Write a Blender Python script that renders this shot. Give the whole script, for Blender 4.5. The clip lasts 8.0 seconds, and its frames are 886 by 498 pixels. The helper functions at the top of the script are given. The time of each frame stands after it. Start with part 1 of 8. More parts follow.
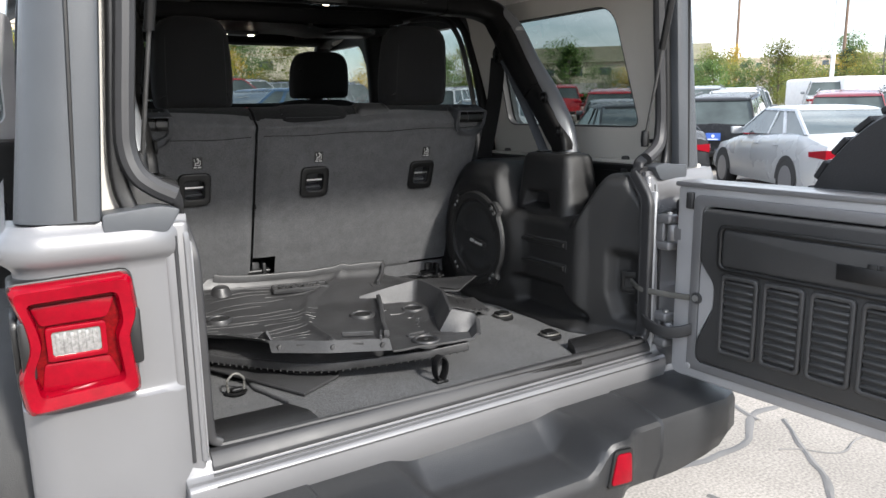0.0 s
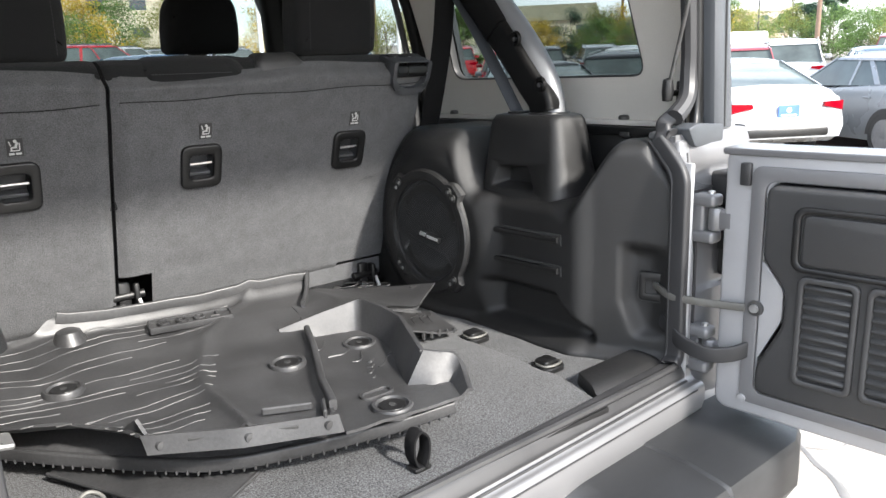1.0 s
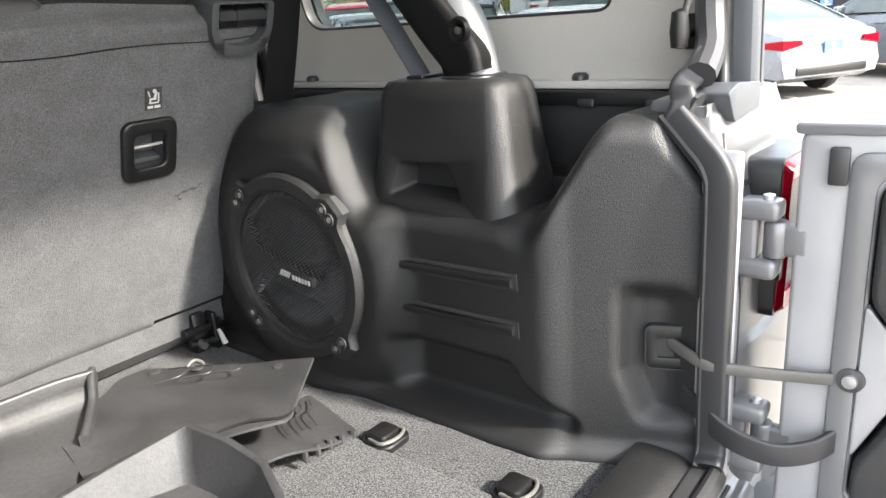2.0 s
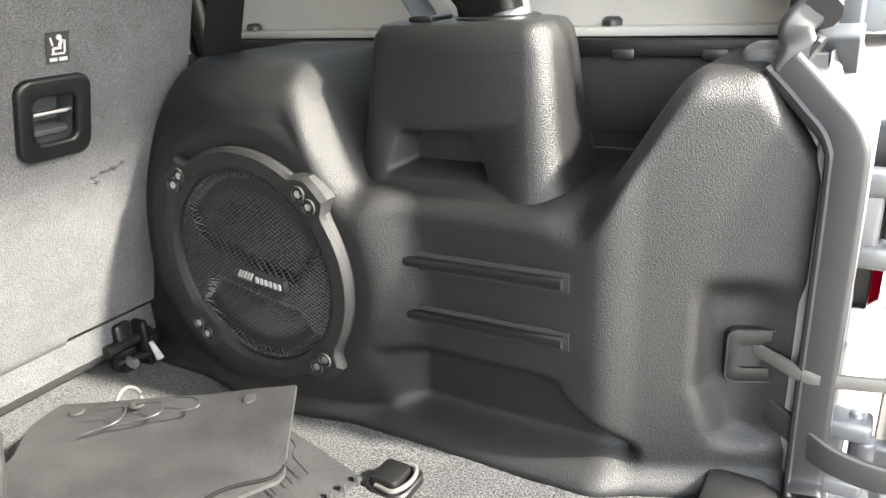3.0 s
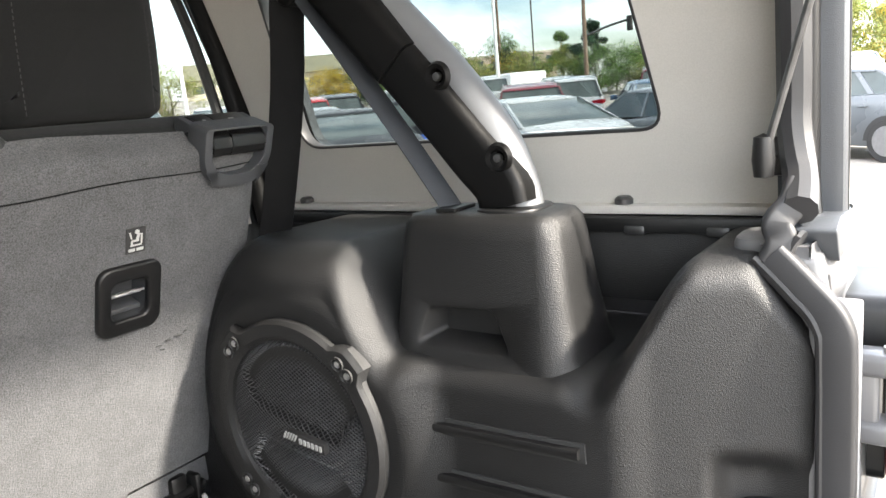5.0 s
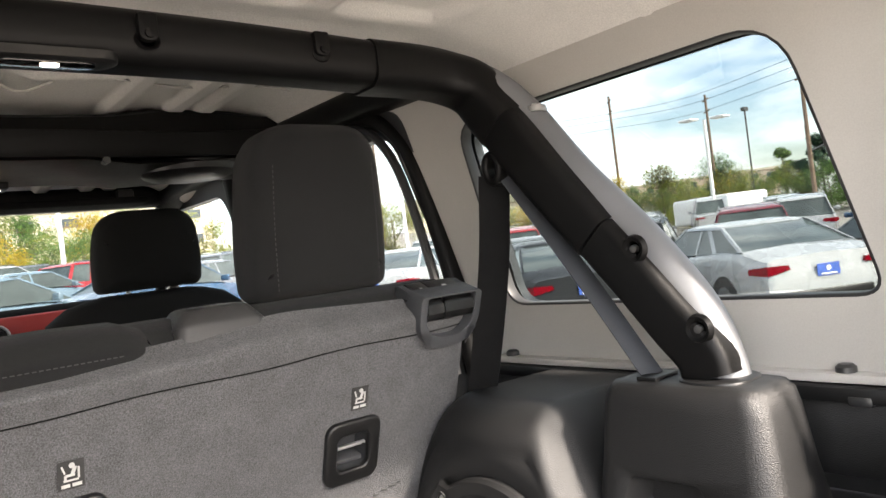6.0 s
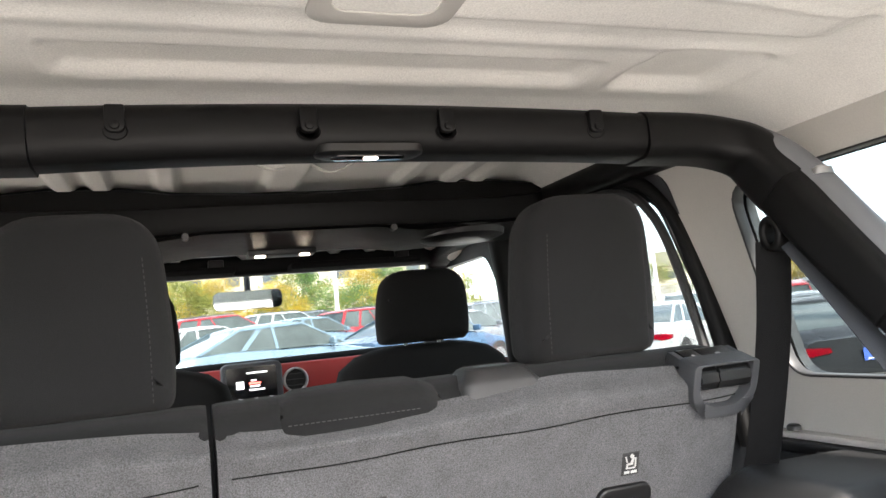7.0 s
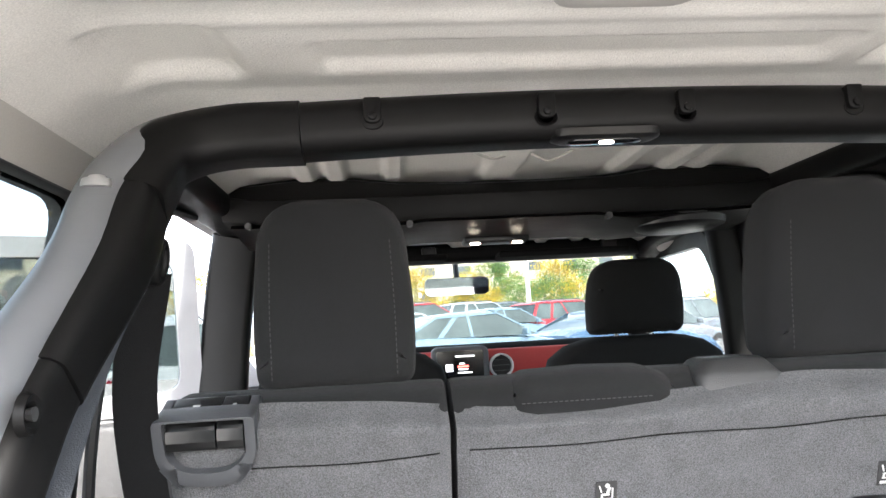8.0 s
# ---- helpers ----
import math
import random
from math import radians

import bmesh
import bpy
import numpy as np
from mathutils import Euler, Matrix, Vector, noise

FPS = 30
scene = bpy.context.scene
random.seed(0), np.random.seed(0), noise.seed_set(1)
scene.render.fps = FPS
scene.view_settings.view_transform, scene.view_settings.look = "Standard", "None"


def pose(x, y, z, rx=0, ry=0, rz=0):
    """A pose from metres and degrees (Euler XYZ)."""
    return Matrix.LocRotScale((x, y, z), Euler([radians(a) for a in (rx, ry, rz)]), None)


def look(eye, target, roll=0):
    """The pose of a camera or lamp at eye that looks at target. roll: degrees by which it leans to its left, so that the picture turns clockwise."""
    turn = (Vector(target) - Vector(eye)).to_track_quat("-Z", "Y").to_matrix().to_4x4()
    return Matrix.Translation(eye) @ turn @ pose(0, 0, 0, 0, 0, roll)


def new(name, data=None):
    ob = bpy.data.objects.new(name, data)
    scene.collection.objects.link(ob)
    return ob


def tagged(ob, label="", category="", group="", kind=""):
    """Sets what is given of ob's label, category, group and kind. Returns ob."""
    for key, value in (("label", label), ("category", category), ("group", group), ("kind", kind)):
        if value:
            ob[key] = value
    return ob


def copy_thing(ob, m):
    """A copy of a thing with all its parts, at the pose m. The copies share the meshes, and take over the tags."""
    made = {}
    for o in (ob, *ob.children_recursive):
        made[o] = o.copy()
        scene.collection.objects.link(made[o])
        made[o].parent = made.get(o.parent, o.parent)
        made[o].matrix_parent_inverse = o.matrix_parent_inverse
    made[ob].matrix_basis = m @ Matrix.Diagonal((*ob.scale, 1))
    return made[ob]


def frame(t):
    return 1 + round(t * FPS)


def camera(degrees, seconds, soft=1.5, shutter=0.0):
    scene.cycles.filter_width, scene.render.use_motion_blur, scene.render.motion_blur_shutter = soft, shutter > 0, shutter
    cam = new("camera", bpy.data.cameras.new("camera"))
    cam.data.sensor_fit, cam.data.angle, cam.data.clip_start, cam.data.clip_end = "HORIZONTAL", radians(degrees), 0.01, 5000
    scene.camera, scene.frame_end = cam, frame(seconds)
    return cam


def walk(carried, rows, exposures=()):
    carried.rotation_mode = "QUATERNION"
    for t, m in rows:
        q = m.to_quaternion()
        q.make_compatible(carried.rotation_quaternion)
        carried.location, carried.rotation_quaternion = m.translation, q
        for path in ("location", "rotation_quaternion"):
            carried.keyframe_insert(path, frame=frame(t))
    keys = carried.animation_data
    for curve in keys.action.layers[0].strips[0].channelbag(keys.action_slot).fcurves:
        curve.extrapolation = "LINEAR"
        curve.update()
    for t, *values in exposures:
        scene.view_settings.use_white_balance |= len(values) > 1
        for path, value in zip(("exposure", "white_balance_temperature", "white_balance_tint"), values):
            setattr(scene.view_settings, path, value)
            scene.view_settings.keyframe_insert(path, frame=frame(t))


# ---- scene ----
cam = camera(63.1, 8.0)
PATH = [
    (0, (-0.865, -1.326, 1.404), (0.142, 0.358, 1.018), -0.9),
    (0.5, (-0.771, -1.028, 1.391), (0.307, 0.599, 0.956), -1.6),
    (1, (-0.637, -0.747, 1.369), (0.58, 0.764, 0.884), -2.3),
    (1.5, (-0.395, -0.49, 1.373), (0.966, 0.868, 0.824), -3.0),
    (1.7, (-0.322, -0.382, 1.363), (1.081, 0.923, 0.79), -3.6),
    (2.8, (-0.15, 0.013, 1.32), (1.429, 1.011, 0.606), -4.0),
    (3, (-0.144, 0.021, 1.315), (1.443, 0.998, 0.591), -3.5),
    (3.5, (-0.142, 0.015, 1.314), (1.458, 0.967, 0.584), -2.9),
    (4, (-0.144, 0.011, 1.315), (1.465, 0.972, 0.617), -2.9),
    (4.2, (-0.144, 0.008, 1.316), (1.471, 0.98, 0.647), -3.2),
    (5.3, (-0.174, -0.073, 1.427), (1.36, 1.184, 1.165), -6.1),
    (5.5, (-0.173, -0.085, 1.437), (1.295, 1.261, 1.262), -6.6),
    (6, (-0.19, -0.093, 1.456), (1.066, 1.463, 1.461), -7.1),
    (6.5, (-0.218, -0.105, 1.475), (0.763, 1.633, 1.6), -6.6),
    (7, (-0.245, -0.121, 1.479), (0.437, 1.746, 1.701), -5.7),
    (7.5, (-0.279, -0.126, 1.479), (0.139, 1.814, 1.73), -4.7),
    (8, (-0.302, -0.123, 1.47), (-0.133, 1.855, 1.712), -3.2),
]
walk(cam, [(t, look(eye, target, roll)) for t, eye, target, roll in PATH],
     [(0.0, 1.2, 6300, 10), (0.5, 1.48, 6250, 9), (1.0, 2.05, 6400, 10), (1.5, 2.38, 6600, 10), (1.7, 2.45, 6600, 10), (2.8, 3.34, 6800, 8), (4.2, 3.34, 6800, 8), (5.3, 2.8, 6800, 11),
      (6.0, 2.88, 7050, 14), (6.5, 2.93, 7250, 16), (7.0, 3.25, 6600, 12), (7.5, 3.47, 6350, 10), (8.0, 3.46, 6300, 11)])


# ---- light ----
world = bpy.data.worlds.new("daylight")
scene.world = world
world.use_nodes = True
wn, wl = world.node_tree.nodes, world.node_tree.links
SUN_ELEVATION, SUN_AZIMUTH = 36.0, 172.0   # azimuth clockwise from the car's nose (+y)
sky = wn.new("ShaderNodeTexSky")
sky.sky_type, sky.sun_disc = "NISHITA", False
sky.sun_elevation, sky.sun_rotation = radians(SUN_ELEVATION), radians(SUN_AZIMUTH)
sky.air_density, sky.dust_density = 1.0, 2.0
coords, stretch = wn.new("ShaderNodeTexCoord"), wn.new("ShaderNodeMapping")
stretch.inputs["Scale"].default_value = (1.0, 1.0, 3.2)
stretch.inputs["Rotation"].default_value = (0.0, 0.0, 0.5)
cloud, ramp, mixer = wn.new("ShaderNodeTexNoise"), wn.new("ShaderNodeValToRGB"), wn.new("ShaderNodeMix")
cloud.inputs["Scale"].default_value, cloud.inputs["Detail"].default_value = 2.6, 7.0
cloud.inputs["Roughness"].default_value = 0.55
ramp.color_ramp.elements[0].position, ramp.color_ramp.elements[1].position = 0.36, 0.62
mixer.data_type = "RGBA"
mixer.inputs["B"].default_value = (8.2, 8.5, 8.9, 1)
wl.new(coords.outputs["Generated"], stretch.inputs["Vector"])
wl.new(stretch.outputs["Vector"], cloud.inputs["Vector"])
wl.new(cloud.outputs["Fac"], ramp.inputs["Fac"])
wl.new(ramp.outputs["Color"], mixer.inputs["Factor"])
wl.new(sky.outputs["Color"], mixer.inputs["A"])
wl.new(mixer.outputs["Result"], wn["Background"].inputs["Color"])
wn["Background"].inputs["Strength"].default_value = 0.15
sun = new("sun", bpy.data.lights.new("sun", "SUN"))
sun.data.energy, sun.data.angle, sun.data.color = 3.3, radians(4.0), (1.0, 0.95, 0.87)
az, el = radians(SUN_AZIMUTH), radians(SUN_ELEVATION)
sun_way = Vector((math.sin(az) * math.cos(el), math.cos(az) * math.cos(el), math.sin(el)))
sun.matrix_world = look(sun_way * 60, (0, 0, 0))


# ---- materials ----
def make_mat(name, base, rough=0.5, metal=0.0, var=0.12, scale=6.0, bump=0.0, bscale=300.0, grain=0.0, gscale=600.0,
             rough_var=0.08, coat=0.0, spec=0.5, cells=False, island=0.0, sheen=0.0):
    """A surface with two scales of colour change, a fine relief and uneven gloss."""
    m = bpy.data.materials.new(name)
    m.use_nodes = True
    n, l = m.node_tree.nodes, m.node_tree.links
    b = n["Principled BSDF"]
    b.inputs["Roughness"].default_value, b.inputs["Metallic"].default_value = rough, metal
    b.inputs["Specular IOR Level"].default_value, b.inputs["Coat Weight"].default_value = spec, coat
    b.inputs["Coat Roughness"].default_value = 0.06
    if sheen:
        b.inputs["Sheen Weight"].default_value = sheen
        b.inputs["Sheen Roughness"].default_value = 0.6
    tc = n.new("ShaderNodeTexCoord")
    big = n.new("ShaderNodeTexNoise")
    big.inputs["Scale"].default_value, big.inputs["Detail"].default_value = scale, 5.0
    l.new(tc.outputs["Object"], big.inputs["Vector"])
    shade = n.new("ShaderNodeMapRange")
    shade.inputs["From Min"].default_value, shade.inputs["From Max"].default_value = 0.3, 0.7
    shade.inputs["To Min"].default_value, shade.inputs["To Max"].default_value = 1 - var, 1 + var
    l.new(big.outputs["Fac"], shade.inputs["Value"])
    factor = shade.outputs["Result"]
    fine = n.new("ShaderNodeTexNoise")
    fine.inputs["Scale"].default_value, fine.inputs["Detail"].default_value = gscale, 2.0
    l.new(tc.outputs["Object"], fine.inputs["Vector"])
    if grain:
        fr = n.new("ShaderNodeMapRange")
        fr.inputs["From Min"].default_value, fr.inputs["From Max"].default_value = (0.4, 0.6) if grain > 0.4 else (0.3, 0.7)
        fr.inputs["To Min"].default_value, fr.inputs["To Max"].default_value = 1 - grain, 1 + grain
        l.new(fine.outputs["Fac"], fr.inputs["Value"])
        mul = n.new("ShaderNodeMath")
        mul.operation = "MULTIPLY"
        l.new(factor, mul.inputs[0])
        l.new(fr.outputs["Result"], mul.inputs[1])
        factor = mul.outputs[0]
    if island:
        info = n.new("ShaderNodeObjectInfo")
        ir = n.new("ShaderNodeMapRange")
        ir.inputs["To Min"].default_value, ir.inputs["To Max"].default_value = 1 - island, 1 + island
        l.new(info.outputs["Random"], ir.inputs["Value"])
        mul2 = n.new("ShaderNodeMath")
        mul2.operation = "MULTIPLY"
        l.new(factor, mul2.inputs[0])
        l.new(ir.outputs["Result"], mul2.inputs[1])
        factor = mul2.outputs[0]
    tint = n.new("ShaderNodeVectorMath")
    tint.operation = "SCALE"
    tint.inputs[0].default_value = base
    l.new(factor, tint.inputs["Scale"])
    l.new(tint.outputs["Vector"], b.inputs["Base Color"])
    if rough_var:
        rr = n.new("ShaderNodeMapRange")
        rr.inputs["From Min"].default_value, rr.inputs["From Max"].default_value = 0.3, 0.7
        rr.inputs["To Min"].default_value, rr.inputs["To Max"].default_value = max(0.02, rough - rough_var), min(1, rough + rough_var)
        l.new(big.outputs["Fac"], rr.inputs["Value"])
        l.new(rr.outputs["Result"], b.inputs["Roughness"])
    if bump:
        if cells:
            tex = n.new("ShaderNodeTexVoronoi")
            tex.inputs["Scale"].default_value = bscale
            out = tex.outputs["Distance"]
        else:
            tex = n.new("ShaderNodeTexNoise")
            tex.inputs["Scale"].default_value, tex.inputs["Detail"].default_value = bscale, 3.0
            out = tex.outputs["Fac"]
        l.new(tc.outputs["Object"], tex.inputs["Vector"])
        bn = n.new("ShaderNodeBump")
        bn.inputs["Strength"].default_value, bn.inputs["Distance"].default_value = bump, 0.002
        l.new(out, bn.inputs["Height"])
        l.new(bn.outputs["Normal"], b.inputs["Normal"])
    return m


def glass_mat(name, tint, gloss=0.0):
    """A thin pane: it lets light straight through, tinted, and mirrors a little."""
    m = bpy.data.materials.new(name)
    m.use_nodes = True
    n, l = m.node_tree.nodes, m.node_tree.links
    n.remove(n["Principled BSDF"])
    clear, shine, mix, fres = (n.new("ShaderNodeBsdfTransparent"), n.new("ShaderNodeBsdfGlossy"), n.new("ShaderNodeMixShader"), n.new("ShaderNodeLayerWeight"))
    clear.inputs["Color"].default_value = (*tint, 1)
    shine.inputs["Roughness"].default_value = gloss
    fres.inputs["Blend"].default_value = 0.25
    power, amount = n.new("ShaderNodeMath"), n.new("ShaderNodeMath")
    power.operation, power.inputs[1].default_value = "POWER", 3.0
    amount.operation, amount.inputs[1].default_value, amount.inputs[2].default_value = "MULTIPLY_ADD", 0.5, 0.03
    l.new(fres.outputs["Facing"], power.inputs[0])
    l.new(power.outputs[0], amount.inputs[0])
    l.new(amount.outputs[0], mix.inputs["Fac"])
    l.new(clear.outputs["BSDF"], mix.inputs[1])
    l.new(shine.outputs["BSDF"], mix.inputs[2])
    l.new(mix.outputs["Shader"], n["Material Output"].inputs["Surface"])
    return m


def glow_mat(name, colour, strength):
    m = bpy.data.materials.new(name)
    m.use_nodes = True
    b = m.node_tree.nodes["Principled BSDF"]
    b.inputs["Base Color"].default_value = (*colour, 1)
    b.inputs["Emission Color"].default_value = (*colour, 1)
    b.inputs["Emission Strength"].default_value = strength
    return m


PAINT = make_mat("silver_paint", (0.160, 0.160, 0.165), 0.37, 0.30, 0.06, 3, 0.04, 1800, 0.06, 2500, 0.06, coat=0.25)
# The same silver paint lightened; gate and open-door light is in its colour.
PAINT_PALE = make_mat("silver_paint_lightened", (0.33, 0.33, 0.338), 0.42, 0.25, 0.08, 9, 0.05, 900, 0.05, 2000, 0.08, coat=0.2)
HARDTOP = make_mat("dark_textured_hardtop", (0.047, 0.051, 0.057), 0.42, 0.0, 0.08, 5, 0.25, 900, 0.08, 900, 0.06)
GRAINED = make_mat("black_grained_plastic", (0.0092, 0.0092, 0.0095), 0.47, 0.0, 0.20, 4, 0.34, 800, 0.30, 800, 0.06, spec=0.52, cells=True)
SMOOTH_BLACK = make_mat("black_satin_plastic", (0.0075, 0.0075, 0.0078), 0.36, 0.0, 0.15, 8, 0.12, 800, 0.0, 800, 0.08, spec=0.45)
BAR_COVER = make_mat("black_bar_cover", (0.0042, 0.0041, 0.0041), 0.44, 0.0, 0.12, 7, 0.2, 1100, 0.05, 900, 0.06, spec=0.17)
RUBBER = make_mat("black_rubber_mat", (0.030, 0.030, 0.031), 0.47, 0.0, 0.30, 9, 0.12, 420, 0.20, 200, 0.10, spec=0.50)
RUBBER_SEAL = make_mat("rubber_seal", (0.022, 0.022, 0.023), 0.5, 0.0, 0.15, 12, 0.1, 700)
CARPET = make_mat("cargo_carpet", (0.036, 0.037, 0.039), 0.95, 0.0, 0.18, 9, 1.0, 380, 0.85, 420, 0.03, spec=0.15, sheen=0.1)
FELT = make_mat("seat_back_felt", (0.079, 0.080, 0.083), 0.95, 0.0, 0.10, 30, 0.9, 480, 0.40, 560, 0.03, spec=0.12, sheen=0.06)
CLOTH = make_mat("dark_seat_cloth", (0.0112, 0.0114, 0.0119), 0.9, 0.0, 0.10, 8, 0.45, 1100, 0.20, 1100, 0.04, spec=0.12, sheen=0.05)
BLACK_CLOTH = make_mat("black_cloth", (0.007, 0.007, 0.007), 0.92, 0.0, 0.1, 8, 0.3, 1200, 0.1, 1200, 0.04, spec=0.15)
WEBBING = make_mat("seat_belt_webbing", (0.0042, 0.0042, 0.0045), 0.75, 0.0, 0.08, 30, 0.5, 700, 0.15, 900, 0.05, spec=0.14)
# Lit copy of that webbing, with the rear strap's light in its colour.
WEBBING_LIT = make_mat("seat_belt_webbing_lit", (0.030, 0.034, 0.040), 0.62, 0.0, 0.08, 30, 0.5, 700, 0.15, 900, 0.05, spec=0.4)
HEADLINER = make_mat("grey_top_lining", (0.80, 0.775, 0.73), 0.92, 0.0, 0.08, 5, 0.42, 360, 0.09, 460, 0.04, spec=0.2)
BARE_TOP = make_mat("bare_moulded_roof_panel", (0.66, 0.64, 0.60), 0.42, 0.0, 0.14, 3, 0.10, 120, 0.10, 260, 0.10, spec=0.5)
TOP_INNER = make_mat("white_grey_hardtop_inside", (0.47, 0.452, 0.42), 0.62, 0.0, 0.06, 4, 0.14, 600, 0.04, 500, 0.05, spec=0.35)
BAR_METAL = make_mat("silver_sport_bar", (0.155, 0.160, 0.168), 0.46, 0.3, 0.06, 10, 0.04, 1500, 0.04, 1800, 0.05, coat=0.2)
STEEL = make_mat("zinc_steel", (0.55, 0.55, 0.55), 0.35, 0.9, 0.12, 40, 0.1, 600, 0.0, 800, 0.1)
DARK_STEEL = make_mat("dark_steel", (0.10, 0.10, 0.10), 0.4, 0.7, 0.2, 40, 0.1, 600)
THREAD = make_mat("grey_thread", (0.040, 0.040, 0.041), 0.85, 0.0, 0.1, 60)
LINK_STEEL = make_mat("dull_coated_steel", (0.11, 0.108, 0.10), 0.5, 0.3, 0.15, 30, 0.1, 500)
GREY_PLASTIC = make_mat("grey_plastic", (0.044, 0.046, 0.050), 0.5, 0.0, 0.06, 10, 0.2, 900)
# Black trim plastic again, lightened: the open gate's skylight is in its colour.
GATE_TRIM = make_mat("lightened_black_plastic", (0.033, 0.033, 0.0335), 0.44, 0.0, 0.15, 6, 0.30, 820, 0.10, 620, 0.07, cells=True)
SEAL_GREY = make_mat("grey_rubber_channel", (0.024, 0.024, 0.0255), 0.5, 0.0, 0.12, 12, 0.1, 700)
LABEL_WHITE = make_mat("white_print", (0.75, 0.75, 0.73), 0.7, 0.0, 0.08, 60)
LABEL_PRINT = make_mat("pale_woven_print", (0.40, 0.40, 0.39), 0.8, 0.0, 0.10, 60)
# Print, and also slots, wells and holes, where black stands in for shade.
LABEL_AND_HOLE_BLACK = make_mat("black_print_and_hole_shade", (0.02, 0.02, 0.02), 0.7, 0.0, 0.08, 60)
RED_LENS = make_mat("red_lamp_lens", (0.185, 0.0004, 0.007), 0.10, 0.0, 0.12, 60, 0.03, 200, 0.06, 300, 0.03, coat=0.12, spec=0.12)
RED_DARK = make_mat("dark_red_lamp_reflector", (0.12, 0.0004, 0.002), 0.2, 0.0, 0.25, 120, 0.35, 260, 0.2, 260, 0.06, coat=0.12, spec=0.1)
CLEAR_LENS = make_mat("clear_lamp_lens", (0.24, 0.235, 0.23), 0.15, 0.3, 0.25, 120, 0.5, 120, 0.2, 200, 0.05, coat=0.8)
RED_DASH = make_mat("red_dash_panel", (0.33, 0.022, 0.020), 0.5, 0.0, 0.06, 8, 0.1, 900)
TYRE = make_mat("tyre_rubber", (0.020, 0.020, 0.021), 0.75, 0.0, 0.2, 20, 0.3, 200, 0.1, 300)
ALLOY = make_mat("alloy_wheel", (0.26, 0.26, 0.27), 0.4, 0.6, 0.1, 20)
GLASS = glass_mat("clear_glass", (0.54, 0.565, 0.56))
GLASS_TINT = glass_mat("privacy_glass", (0.44, 0.465, 0.46))
CAR_GLASS = make_mat("dark_car_glass", (0.06, 0.075, 0.075), 0.06, 0.0, 0.4, 1.2, spec=0.35, rough_var=0.0)
MIRROR = make_mat("mirror_glass", (0.75, 0.77, 0.78), 0.03, 1.0, 0.0, 2, rough_var=0.0)
GRILLE_METAL = make_mat("grille_wire", (0.055, 0.055, 0.056), 0.36, 0.4, 0.1, 30)
LAMP_ON = glow_mat("lit_lamp", (1.0, 0.86, 0.66), 4.0)
SCREEN_ON = glow_mat("lit_screen_white", (0.8, 0.8, 0.8), 0.35)
SCREEN_RED = glow_mat("lit_screen_red", (0.75, 0.08, 0.06), 0.9)
SCREEN_BLACK = make_mat("black_screen", (0.008, 0.008, 0.009), 0.12, 0.0, 0.1, 8, coat=0.5)


# ---- mesh tools ----
WORLD_OF = {}


def thing(name, at=(0, 0, 0), label="", category="", group="", kind=""):
    """An Empty that stands at the base of a thing and carries its parts."""
    ob = new(name)
    ob.empty_display_size = 0.05
    ob.location = at
    WORLD_OF[ob] = Matrix.Translation(at)
    return tagged(ob, label, category, group, kind)


def part(name, bm, material, parent=None, label="", angle=35, flip=False):
    """Links a bmesh, built in world metres, as one mesh object under a thing or part."""
    if flip:
        bmesh.ops.reverse_faces(bm, faces=bm.faces[:])
    me = bpy.data.meshes.new(name)
    bm.to_mesh(me)
    bm.free()
    me.shade_smooth()
    me.set_sharp_from_angle(angle=radians(angle))
    me.materials.append(material)
    ob = new(name, me)
    if parent is not None:
        ob.parent = parent
        ob.matrix_parent_inverse = WORLD_OF.get(parent, Matrix()).inverted()
    if label:
        ob["label"] = label
    return ob


def whole(name, bm, material, label, category, group="", kind="", angle=35):
    return tagged(part(name, bm, material, None, "", angle), label, category, group, kind)


def fresh():
    return bmesh.new()


def normals(bm):
    bmesh.ops.recalc_face_normals(bm, faces=bm.faces[:])
    return bm


def soften(bm, width, seg=2, angle=25):
    if width > 0:
        edges = [e for e in bm.edges if e.is_manifold and e.calc_face_angle(0) > radians(angle)]
        bmesh.ops.bevel(bm, geom=edges, offset=width, segments=seg, affect="EDGES", profile=0.5, clamp_overlap=True)
    return bm


def add_box(bm, c, s, turn=None):
    m = Matrix.Translation(c) @ (turn.to_4x4() if turn else Matrix()) @ Matrix.Diagonal((*s, 1))
    bmesh.ops.create_cube(bm, size=1.0, matrix=m)
    return bm


def box(c, s, bev=0.0, seg=2, turn=None):
    return soften(add_box(fresh(), c, s, turn), bev, seg)


def rrect(cx, cy, w, h, r, n=4):
    """A rounded rectangle, counter-clockwise."""
    pts = []
    r = min(r, w / 2 - 1e-4, h / 2 - 1e-4)
    for sx, sy, a0 in ((1, 1, 0), (-1, 1, 90), (-1, -1, 180), (1, -1, 270)):
        for i in range(n + 1):
            a = radians(a0 + 90 * i / n)
            pts.append((cx + sx * (w / 2 - r) + r * math.cos(a), cy + sy * (h / 2 - r) + r * math.sin(a)))
    return pts


def circle(cx, cy, r, n=32, r2=None):
    return [(cx + r * math.cos(2 * math.pi * i / n), cy + (r2 or r) * math.sin(2 * math.pi * i / n)) for i in range(n)]


def lift(pts, axis, v):
    """Points of a plane (the two other axes, in order) at a height along axis."""
    if axis == "x":
        return [(v, a, b) for a, b in pts]
    if axis == "y":
        return [(a, v, b) for a, b in pts]
    return [(a, b, v) for a, b in pts]


